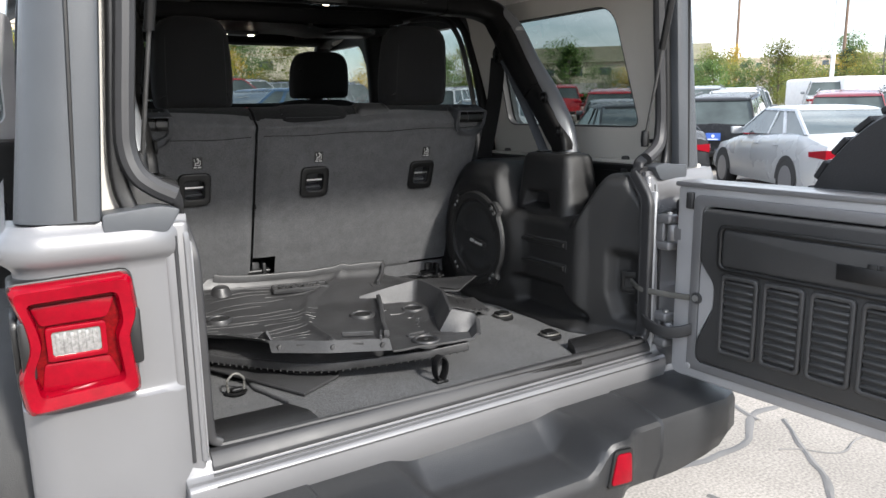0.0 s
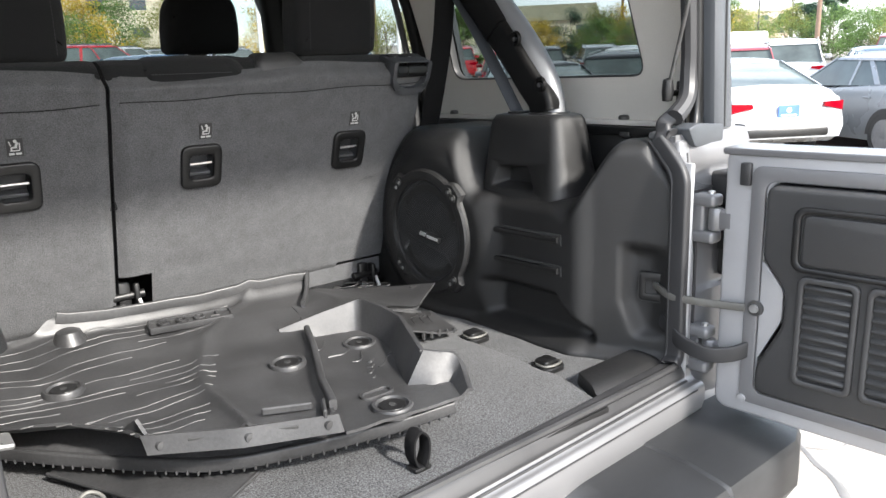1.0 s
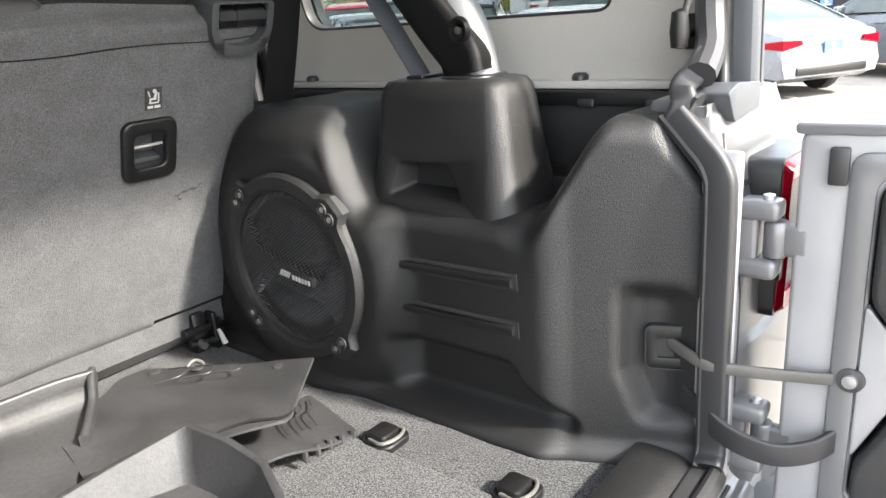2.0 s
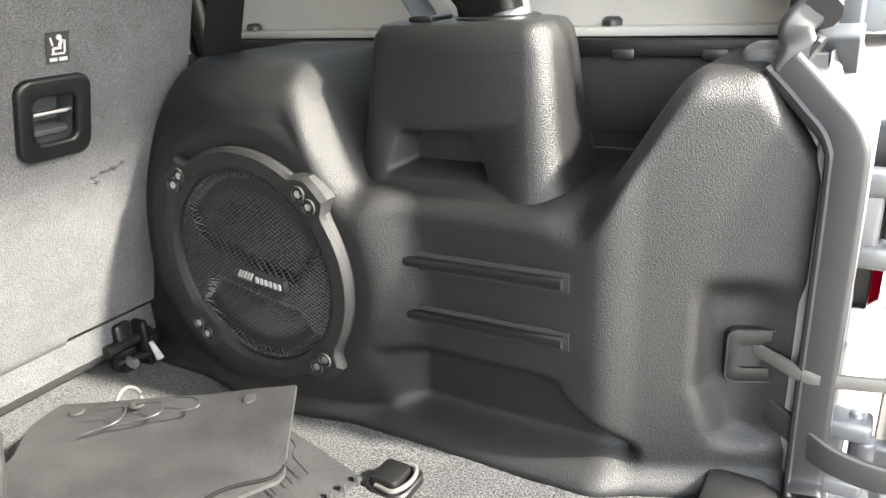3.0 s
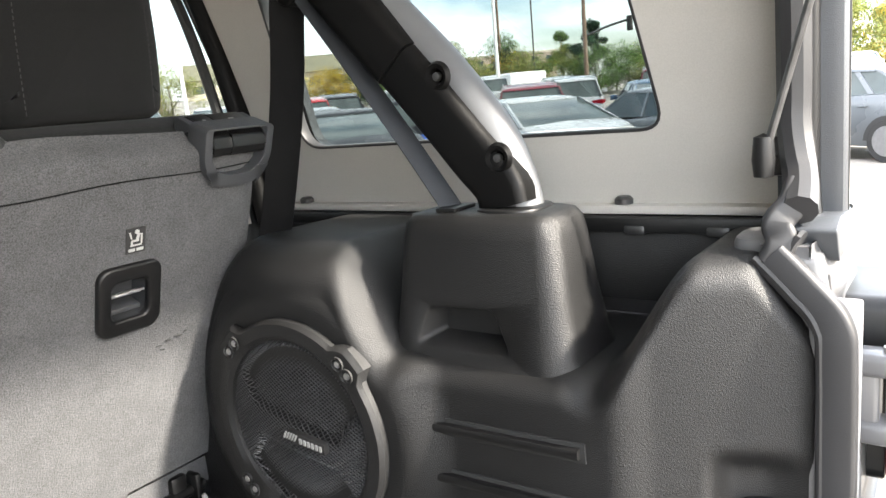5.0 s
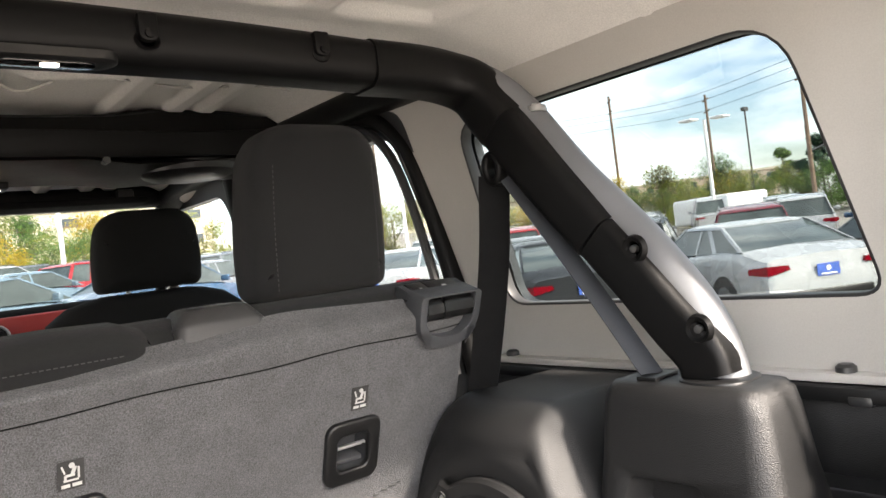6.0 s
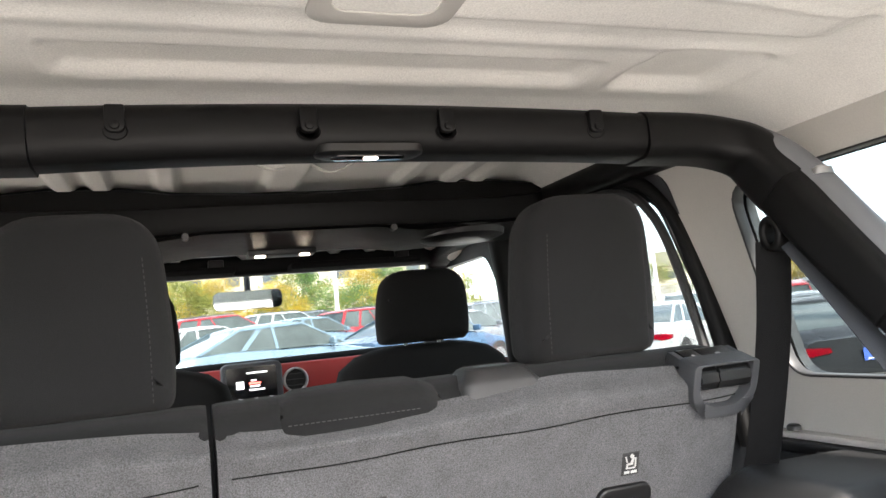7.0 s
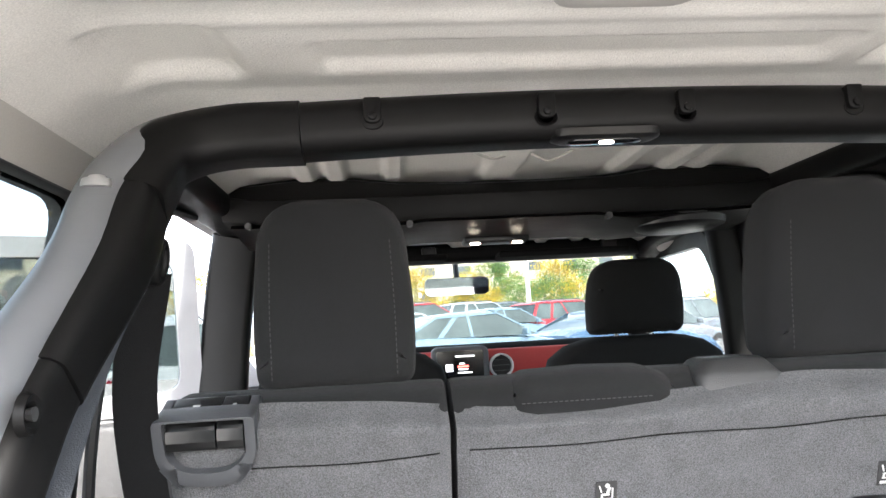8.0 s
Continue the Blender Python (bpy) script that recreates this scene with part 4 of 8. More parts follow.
def tie_down(x, y, up):
    t = thing("tie_down_ring", (x, y, 0.752), "steel tie-down ring in a black floor cup", "tie-down", "cargo tie-downs")
    if up:
        part("cup", lathe([(0.0, 0.000), (0.024, 0.0), (0.026, 0.004), (0.021, 0.007), (0.017, 0.004), (0.0, 0.003)], (x, y, 0.752), "z", 24), SMOOTH_BLACK, t)
    else:
        part("cup", loft([[(x + a, y + b, z) for a, b in rrect(0, 0, w, d, r, 5)] for z, w, d, r in ((0.752, 0.060, 0.056, 0.016), (0.7605, 0.060, 0.056, 0.016), (0.7625, 0.056, 0.052, 0.015))]), SMOOTH_BLACK, t)
    if up:
        pts = [(x - 0.018, y, 0.758), (x - 0.019, y, 0.785), (x, y, 0.800), (x + 0.019, y, 0.785), (x + 0.018, y, 0.758)]
    else:
        pts = [(x - 0.022, y + 0.012, 0.764), (x - 0.024, y - 0.014, 0.766), (x, y - 0.024, 0.767), (x + 0.024, y - 0.014, 0.766), (x + 0.022, y + 0.012, 0.764)]
    part("ring", tube(pts, 0.0030, 24, 8), LINK_STEEL, t)
    part("cap", prism(rrect(x, y - 0.006, 0.030, 0.016, 0.006, 3) if up else rrect(x, y + 0.004, 0.040, 0.036, 0.008, 4), "z", 0.758, 0.768 if up else 0.773, 0.004), SMOOTH_BLACK, t)


for x, y, up in ((0.407, 0.446, False), (0.406, 0.215, False), (0.36, 0.86, True), (-0.465, 0.300, True)):
    tie_down(x, y, up)
loop = thing("pull_loop", (-0.05, 0.06, 0.760), "black webbing pull loop on the load floor", "strap")
part("loop", sweep(spline([(-0.043, 0.080, 0.762), (-0.050, 0.083, 0.786), (-0.046, 0.086, 0.810), (-0.032, 0.088, 0.820), (-0.020, 0.086, 0.808), (-0.024, 0.080, 0.786), (-0.036, 0.076, 0.764)], 30), rrect(0, 0, 0.004, 0.026, 0.001, 2), (0, 1, 0)), WEBBING, loop)
part("anchor", box((-0.038, 0.078, 0.764), (0.032, 0.026, 0.008), 0.003), SMOOTH_BLACK, loop)


# ---- rear bench: two seat backs ----
def back_y(z):
    """The felt back of the bench leans to the rear at its top."""
    return 0.831 - 0.36 * (z - 1.252)


def seat_back(name, x0, x1, latches, label):
    s = thing(name, ((x0 + x1) / 2, 1.0, 0.76), label, "seat", "rear bench")
    # felt sheet with openings for the tether latches
    xs = sorted(set([x0, x0 + 0.004, x0 + 0.014, x1 - 0.014, x1 - 0.004, x1] + [x0 + 0.014 + (x1 - x0 - 0.028) * i / 40 for i in range(41)] + [v for c in latches for v in (c - 0.028, c + 0.028)]))
    zs = sorted(set([0.815 + 0.592 * i / 70 for i in range(71)] + [1.148, 1.206]))
    def edge_drop(x, z):
        return z - smooth(1.33, 1.407, z) * (0.012 + 0.014 * (1 - smooth(0.10, 0.30, abs(x + 0.02))) - 0.006 * math.sin(x * 9))
    bm = fresh()
    rows = []
    def seam_z(x):
        return 1.331 + 0.016 * (x - 0.2) + 0.002 * math.sin(x * 23)
    def felt(x, z):
        e = min(x - x0, x1 - x)
        y = back_y(z) + 0.014 * (1 - smooth(0.0, 0.022, e)) + 0.0035 * noise.noise(Vector((x * 7, z * 7, 1)))
        y += 0.050 * smooth(1.350, 1.412, z) ** 1.7 + 0.02 * (1 - smooth(0.815, 0.85, z)) + 0.004 * noise.noise(Vector((x * 16, z * 22, 5))) * smooth(1.31, 1.36, z) * (1 - smooth(1.365, 1.395, z))
        y += 0.004 * math.exp(-((z - seam_z(x)) / 0.006) ** 2)
        for cx, cz, sx, sz, h in ((-0.05, 0.93, 0.05, 0.03, 0.004), (0.43, 1.06, 0.07, 0.05, 0.004), (0.10, 0.88, 0.10, 0.03, 0.004), (-0.33, 0.95, 0.07, 0.04, 0.003), (0.5, 1.18, 0.04, 0.08, 0.005)):
            y += h * math.exp(-((x - cx) / sx) ** 2 - ((z - cz) / sz) ** 2)
        return y
    for z in zs:
        rows.append([bm.verts.new((x, felt(x, z), edge_drop(x, z))) for x in xs])
    for j in range(len(zs) - 1):
        for i in range(len(xs) - 1):
            xm, zm = (xs[i] + xs[i + 1]) / 2, (zs[j] + zs[j + 1]) / 2
            if x1 > 0.3 and ((xm < -0.152 and zm < 0.930) or (xm > 0.36 and zm < 0.845)):
                continue
            if any(abs(xm - c) < 0.028 and 1.148 < zm < 1.206 for c in latches):
                continue
            bm.faces.new((rows[j][i], rows[j][i + 1], rows[j + 1][i + 1], rows[j + 1][i]))
    part("felt_back", bm, FELT, s, "dark grey felt back", angle=70)
    part("seam", sweep([Vector((x, felt(x, seam_z(x)) - 0.0026, edge_drop(x, seam_z(x)))) for x in line(x0 + 0.015, x1 - 0.015, 40)], circle(0, 0, 0.0010, 6)), BLACK_CLOTH, s)
    # the cushion body and its cloth front and top
    prof = [(back_y(0.83) + 0.020, 0.83), (back_y(1.10) + 0.012, 1.10), (back_y(1.31) + 0.020, 1.31), (back_y(1.35) + 0.026, 1.352), (0.826, 1.380), (0.845, 1.400), (0.872, 1.411), (0.905, 1.413), (0.940, 1.406), (0.968, 1.380), (0.985, 1.30), (1.08, 1.00), (1.12, 0.84)]
    body = loft([[(x, y + k * 0.6 * (0.93 - y), z - k * 0.02) for y, z in prof] for x, k in ((x0, 0.10), (x0 + 0.006, 0.03), (x0 + 0.02, 0.0), (x1 - 0.02, 0.0), (x1 - 0.006, 0.03), (x1, 0.10))])
    for f in [f for f in body.faces if f.normal.y < -0.5 and 0.835 < f.calc_center_median().z < 1.31 and abs(f.normal.x) < 0.3]:
        if latches:
            body.faces.remove(f)
    part("cushion", body, CLOTH, s, angle=40)
    # hem under the felt and the hinge covers
    part("hem", prism([(back_y(0.83) + 0.006, 0.838), (back_y(0.83) + 0.012, 0.79), (back_y(0.83) + 0.055, 0.755), (back_y(0.83) + 0.075, 0.76), (back_y(0.83) + 0.06, 0.83)], "x", x0 + 0.01, x1 - 0.03), FELT, s)
    for c in latches:
        z0, z1 = 1.126, 1.228
        zc = (z0 + z1) / 2
        o, q = rrect(0, 0, 0.094, 0.104, 0.018, 5), rrect(0, 0, 0.054, 0.058, 0.010, 5)
        fr = ring_prism(o, q, "y", -0.008, 0.006, 0.004, 3)
        lean = Matrix.Translation((c, back_y(zc), zc)) @ Matrix.Rotation(math.atan(0.36), 4, "X")
        bz = part("latch_bezel", moved(fr, lean), SMOOTH_BLACK, s, "black plastic tether latch bezel")
        cup = ring_prism(rrect(0, 0, 0.058, 0.062, 0.010, 5), rrect(0, 0, 0.054, 0.058, 0.009, 5), "y", -0.002, 0.034)
        join(cup, box((0, 0.034, 0), (0.058, 0.004, 0.062)), box((0, 0.020, -0.022), (0.050, 0.026, 0.008), 0.002))
        part("latch_cup", moved(cup, lean), GREY_PLASTIC, bz)
        part("latch_bar", moved(rod((-0.028, 0.006, 0.004), (0.028, 0.006, 0.004), 0.0032, 8), lean), STEEL, bz)
        # woven label with the tether sign
        zi = 1.256
        lab = Matrix.Translation((c + 0.008, back_y(zi) - 0.0015, zi)) @ Matrix.Rotation(math.atan(0.36), 4, "X")
        lb = part("tether_label", moved(box((0, 0, 0), (0.028, 0.0012, 0.036)), lab), LABEL_AND_HOLE_BLACK, s, "black woven label with a white child-seat sign")
        sign = join(moved(lathe([(0.0, -0.001), (0.0032, -0.001), (0.0032, 0.001)], (0, 0, 0), "y", 12), Matrix.Translation((0.001, -0.0010, 0.0125))), box((0.003, -0.0010, 0.006), (0.004, 0.001, 0.009), 0, 1, Matrix.Rotation(0.35, 3, "Y")), box((-0.001, -0.0010, 0.000), (0.010, 0.001, 0.0028)), box((-0.006, -0.0010, -0.003), (0.0026, 0.001, 0.007)), box((0.008, -0.0010, 0.002), (0.0022, 0.001, 0.014)), box((0.000, -0.0010, -0.0065), (0.016, 0.001, 0.002)), box((-0.008, -0.0010, 0.008), (0.0020, 0.001, 0.010), 0, 1, Matrix.Rotation(-0.3, 3, "Y")))
        part("sign", moved(sign, lab), LABEL_PRINT, lb)
        for k, w in ((-0.006, 0.009), (0.006, 0.010)):
            part("lettering_bar", moved(box((k, -0.0010, -0.0130), (w, 0.001, 0.004)), lab), LABEL_PRINT, lb)
    return s


left_back = seat_back("rear_seat_back", -0.575, -0.226, [-0.405], "narrow rear seat back in dark felt and cloth, upright")
right_back = seat_back("rear_seat_back", -0.218, 0.568, [-0.034, 0.354], "wide rear seat back in dark felt and cloth, upright")


def headrest(parent, x0, x1, zb, zt, y0, y1, material=None):
    """A pad with rounded shoulders, a little narrower at its top."""
    cx, hw = (x0 + x1) / 2, (x1 - x0) / 2
    rings = []
    for k, grow in ((0.0, -0.030), (0.05, -0.014), (0.14, -0.004), (0.30, 0.0), (0.70, 0.0), (0.86, -0.004), (0.95, -0.014), (1.0, -0.030)):
        w, top, low = hw + grow, zt + grow, zb - grow
        q = rpoly([(cx - w * 0.95, low), (cx + w * 0.95, low), (cx + w, low + 0.3 * (top - low)), (cx + w * 0.87, top), (cx - w * 0.87, top), (cx - w, low + 0.3 * (top - low))], [0.020, 0.020, 0.05, 0.066, 0.066, 0.05], 7)
        rings.append([(x, y0 + (y1 - y0) * k - 0.03 * (z - zb) / (zt - zb) + 0.010 * ((x - cx) / hw) ** 2 * (1 - k), z) for x, z in q])
    for first in (True, False):
        edge = rings[0] if first else rings[-1]
        mid_p = Vector((cx, sum(p[1] for p in edge) / len(edge), (zb + zt) / 2))
        for k in (0.9, 0.75, 0.6, 0.45, 0.3, 0.15, 0.04):
            ring = [tuple(mid_p.lerp(Vector(p), k) + Vector((0, (-0.009 if first else 0.009) * (1 - k * k), 0))) for p in edge]
            rings.insert(0, ring) if first else rings.append(ring)
    h = part("headrest", loft(rings), material or CLOTH, parent, "padded cloth headrest", angle=170)
    for s in (-1, 1):
        def seam(z):
            v = (z - zb) / (zt - zb)
            return Vector((cx + s * hw * (0.79 - 0.10 * max(0.0, v - 0.3) ** 1.5 - 0.35 * max(0.0, v - 0.86)), y0 - 0.0005 - 0.03 * v + 0.0075, z))
        if material is None:
            for i in range(25):
                z = zb + 0.014 + 0.0074 * i
                p, q = seam(z), seam(z + 0.0045)
                o = Vector((-s * 0.006, -0.0012, 0))
                part("stitch", rod(p + o, q + o, 0.0006, 4), THREAD, h)
    return h


hl = headrest(left_back, -0.486, -0.258, 1.410, 1.668, 0.868, 0.985)
hr = headrest(right_back, 0.246, 0.484, 1.412, 1.672, 0.868, 0.985)
for h, xs in ((hl, (-0.470, -0.276)), (hr, (0.262, 0.468))):
    part("mounting_collar", box(((xs[0] + xs[1]) / 2, 0.925, 1.411), (0.14, 0.05, 0.010), 0.004), SMOOTH_BLACK, h)


def release(parent, s, xc):
    """The fold-down handle at the seat's outer shoulder: a U-shaped surround with two paddles."""
    lean = Matrix.Translation((xc, back_y(1.352) - 0.002, 1.352)) @ Matrix.Rotation(math.atan(0.36), 4, "X") @ Matrix.Diagonal((1, 0.9, 0.80, 1))
    o = rpoly([(-0.060, 0.054), (-0.060, -0.016), (-0.036, -0.056), (0.036, -0.056), (0.060, -0.016), (0.060, 0.054)], [0.010, 0.024, 0.024, 0.024, 0.024, 0.010], 5)
    q = rpoly([(-0.048, 0.050), (-0.047, -0.010), (-0.024, -0.034), (0.024, -0.034), (0.047, -0.010), (0.048, 0.050)], [0.004, 0.014, 0.016, 0.016, 0.014, 0.004], 5)
    b = part("release_bezel", moved(ring_prism(o, q, "y", -0.012, 0.030, 0.005, 3), lean), GREY_PLASTIC, parent, "grey release handle surround")
    part("release_well", moved(box((0, 0.026, 0.004), (0.096, 0.004, 0.086)), lean), LABEL_AND_HOLE_BLACK, b)
    for k, w in ((0.016 * s, 0.058), (-0.0305 * s, 0.031)):
        prof = rpoly([(0.024, 0.002), (-0.010, 0.000), (-0.014, 0.020), (-0.008, 0.038), (0.012, 0.049), (0.064, 0.054), (0.070, 0.034)], [0.004, 0.008, 0.016, 0.020, 0.020, 0.006, 0.004], 4)
        pad = part("release_paddle", moved(soften(loft([[(k - w / 2, y, c) for y, c in prof], [(k + w / 2, y, c) for y, c in prof]]), 0.003, 2), lean), SMOOTH_BLACK, b)
        part("lettering_bar", moved(box((k, 0.034, 0.0520), (w * 0.14, 0.007, 0.0012), turn=Matrix.Rotation(0.10, 3, "X")), lean), LABEL_PRINT, pad)
    for e in (-1, 1):
        part("side_cheek", moved(prism(rpoly([(-0.010, 0.020), (-0.004, 0.042), (0.014, 0.048), (0.066, 0.052), (0.070, 0.010)], [0.006, 0.014, 0.016, 0.006, 0.006], 4), "x", e * 0.0475, e * 0.0580, 0.003), lean), GREY_PLASTIC, b)


release(left_back, -1, -0.523)
release(right_back, 1, 0.515)
arm_rings = []
for k, g in ((0.0, 0.030), (0.06, 0.012), (0.16, 0.003), (0.5, 0.0), (0.84, 0.003), (0.94, 0.012), (1.0, 0.030)):
    arm_rings.append([(-0.150 + 0.240 * k, y, z) for y, z in rpoly([(0.812 + g, 1.356), (0.806 + g, 1.382 - g * 0.3), (0.850, 1.418 - g), (0.930, 1.422 - g), (0.955 - g, 1.356)], [0.008, 0.014, 0.02, 0.02, 0.008], 4)])
arm = part("folding_armrest", loft(arm_rings), CLOTH, right_back, "padded folding armrest", angle=60)
for i in range(25):
    part("stitch", rod((-0.132 + 0.0070 * i, 0.8085, 1.3795), (-0.1275 + 0.0070 * i, 0.8085, 1.3795), 0.0007, 4), THREAD, arm)
guide = part("belt_guide", loft([[(0.170 + x, 0.868 + y, z) for x, y in rrect(0, 0, w, d, 0.018, 5)] for z, w, d in ((1.380, 0.124, 0.100), (1.398, 0.122, 0.098), (1.403, 0.114, 0.092), (1.418, 0.090, 0.074), (1.421, 0.080, 0.062))]), GATE_TRIM, right_back, "dark grey plastic belt guide", angle=50)
part("guide_slot", box((0.170, 0.895, 1.4205), (0.062, 0.006, 0.003)), LABEL_AND_HOLE_BLACK, guide)
# steel hinges under the felt
for x, lift_z in ((-0.205, 0.0), (0.455, -0.085)):
    h = part("hinge_bracket", join(box((x, 1.000, 0.845 + lift_z), (0.030, 0.04, 0.14), 0.006), box((x + 0.026, 0.990, 0.86 + lift_z), (0.012, 0.05, 0.10), 0.004), rod((x - 0.035, 0.985, 0.88 + lift_z), (x + 0.045, 0.985, 0.88 + lift_z), 0.010), rod((x - 0.03, 0.975, 0.86 + lift_z), (x + 0.035, 0.970, 0.85 + lift_z), 0.007)), SMOOTH_BLACK, right_back)
    part("hinge_bolt", rod((x - 0.012, 0.955, 0.855 + lift_z), (x - 0.010, 0.972, 0.858 + lift_z), 0.008, 8), STEEL, h)
    part("cable_tip", rod((x + 0.030, 0.950, 0.845 + lift_z), (x + 0.026, 0.960, 0.875 + lift_z), 0.006, 8, 0.004), LABEL_PRINT, h)
part("hinge_strip", box((0.10, back_y(0.80) + 0.010, 0.798), (0.075, 0.006, 0.010), 0.002), STEEL, right_back)
part("bench_cushion", box((0, 1.30, 0.98), (1.15, 0.48, 0.14), 0.04, 4), CLOTH, right_back)


def front_seat(s):
    f = thing("front_seat", (s * 0.39, 1.9, 0.76), "dark cloth front seat with a rounded headrest", "seat", "front seats")
    rings = []
    for z, w, y0, y1 in ((0.95, 0.46, 1.86, 2.02), (1.10, 0.50, 1.84, 2.01), (1.25, 0.52, 1.82, 1.99), (1.33, 0.525, 1.815, 1.975), (1.39, 0.49, 1.82, 1.965), (1.425, 0.40, 1.825, 1.955), (1.440, 0.30, 1.84, 1.945), (1.446, 0.22, 1.86, 1.93)):
        rings.append([(x, y, z) for x, y in rrect(s * 0.395, (y0 + y1) / 2, w, y1 - y0, 0.06, 6)])
    part("backrest", loft(rings), BLACK_CLOTH, f, angle=60)
    headrest(f, s * 0.392 - 0.135, s * 0.392 + 0.135, 1.452, 1.655, 1.80, 1.92, BLACK_CLOTH)
    part("seat_cushion", box((s * 0.395, 2.15, 0.98), (0.52, 0.52, 0.16), 0.05, 4), BLACK_CLOTH, f)
    part("seat_base", box((s * 0.395, 2.1, 0.83), (0.42, 0.45, 0.17), 0.02), SMOOTH_BLACK, f)
    for k in (-0.05, 0.05):
        part("headrest_post", rod((s * 0.392 + k, 1.875, 1.42), (s * 0.392 + k, 1.865, 1.50), 0.006, 8), STEEL, f)


front_seat(1)
front_seat(-1)


scuff = [(0.408, 1.086, 0.010, 0.0025), (0.424, 1.090, 0.012, 0.0022), (0.440, 1.092, 0.014, 0.003), (0.414, 1.078, 0.007, 0.0018), (0.452, 1.096, 0.006, 0.002)]
for x, z, w, h in scuff:
    m = Matrix.Translation((x, back_y(z) + 0.0015, z)) @ Matrix.Rotation(math.atan(0.36), 4, "X") @ Matrix.Rotation(0.2, 4, "Y")
    part("scuff_mark", moved(prism(rpoly([(-w / 2, -h / 2), (w / 2, -h / 3), (w / 2, h / 2), (-w / 2, h / 4)], 0.001, 2), "y", -0.0008, 0.0002), m), THREAD, right_back)

# ---- sport bar over the cargo space ----
sport_bar = thing("sport_bar", (0, 0.6, 1.26), "black covered sport bar with silver tube legs", "roll bar")
bar_prof = rrect(0, 0, 0.082, 0.066, 0.024, 5)
mid = [Vector((-0.394 + 0.788 * i / 16, 0.765 + 0.006 * (1 - (2 * i / 16 - 1) ** 2), 1.732 + 0.010 * (1 - (2 * i / 16 - 1) ** 2))) for i in range(17)]
part("cross_bar_cover", sweep(mid, bar_prof), BAR_COVER, sport_bar, angle=50)


def drawn_in(p, s):
    """The bends stand closer in than the feet, more so on the open-door side."""
    p = Vector(p)
    p.x -= s * (0.036 if s < 0 else 0.012) * smooth(1.42, 1.60, p.z) * smooth(0.42, 0.54, abs(p.x))
    return p


for s in (-1, 1):
    core = spline([(s * 0.36, 0.778, 1.742), (s * 0.52, 0.775, 1.738), (s * 0.578, 0.760, 1.722), (s * 0.612, 0.717, 1.685), (s * 0.634, 0.674, 1.628), (s * 0.627, 0.588, 1.524), (s * 0.622, 0.499, 1.428), (s * 0.619, 0.427, 1.335), (s * 0.616, 0.400, 1.26), (s * 0.614, 0.397, 1.18)], 60)
    core = [drawn_in(p, s) for p in core]
    part("bar_tube", sweep([p + Vector((s * 0.003, -0.009, 0.006)) * smooth(4, 16, i) for i, p in enumerate(core)], circle(0, 0, 0.0290, 20), (0, 1, 0.2)), BAR_METAL, sport_bar, "silver painted steel tube", angle=60)
    up = spline([(s * 0.394, 0.764, 1.731), (s * 0.50, 0.762, 1.729), (s * 0.555, 0.754, 1.720), (s * 0.590, 0.736, 1.700), (s * 0.604, 0.716, 1.664), (s * 0.610, 0.696, 1.634)], 30)
    up = [drawn_in(p, s) for p in up]
    part("bend_cover", sweep_turning(up, rrect(0, 0, 0.086, 0.070, 0.022, 5), [(s * smooth(0.2, 0.9, i / 29), 0, 1 - 0.75 * smooth(0.2, 0.9, i / 29)) for i in range(30)], [1.0 - 0.04 * i / 29 for i in range(30)]), BAR_COVER, sport_bar, angle=50)
    low1 = spline([(s * 0.610, 0.698, 1.636), (s * 0.606, 0.616, 1.537), (s * 0.604, 0.544, 1.450)], 16)
    low2 = spline([(s * 0.604, 0.542, 1.448), (s * 0.604, 0.484, 1.382), (s * 0.603, 0.438, 1.328), (s * 0.603, 0.406, 1.292), (s * 0.603, 0.398, 1.264)], 24)
    low1, low2 = [drawn_in(p, s) for p in low1], [drawn_in(p, s) for p in low2]
    part("upper_leg_cover", sweep(low1, rrect(0, 0, 0.080, 0.060, 0.018, 4), (1, 0, 0), True, [1.0 - 0.08 * i / 15 for i in range(16)]), BAR_COVER, sport_bar, angle=50)
    leg = part("lower_leg_cover", sweep(low2, rrect(0, 0, 0.070, 0.050, 0.014, 4), (1, 0, 0)), BAR_COVER, sport_bar, angle=50)
    for y, z, x in ((0.476, 1.428, 0.5815), (0.396, 1.325, 0.5785)):
        c = (s * x, y, z)
        bowl = lathe([(0.0, 0.004), (0.008, 0.004), (0.011, -0.001), (0.0155, -0.0025), (0.019, 0.004)], (0, 0, 0), "x", 20)
        dish = part("screw_dish", moved(bowl if s > 0 else mirrored(bowl), Matrix.Translation(c)), BAR_COVER, leg)
        part("screw", lathe([(0.0, -0.003), (0.005, -0.002), (0.006, 0.004)], c, "x", 10), DARK_STEEL, dish)
    part("bar_bolt", lathe([(0.0, 0.010), (0.008, 0.009), (0.010, 0.006), (0.015, 0.005), (0.017, -0.004), (0.0, -0.004)], drawn_in((s * 0.634, 0.650, 1.650), s), "z", 16), STEEL, sport_bar)
    part("foot_collar", prism(rrect(s * 0.606, 0.392, 0.086, 0.086, 0.03, 4), "z", 1.255, 1.264, 0.003), SMOOTH_BLACK, sport_bar)
    part("leg_strap_slot", box((s * 0.590, 0.470, 1.263), (0.050, 0.030, 0.006), 0.002), SMOOTH_BLACK, sport_bar)
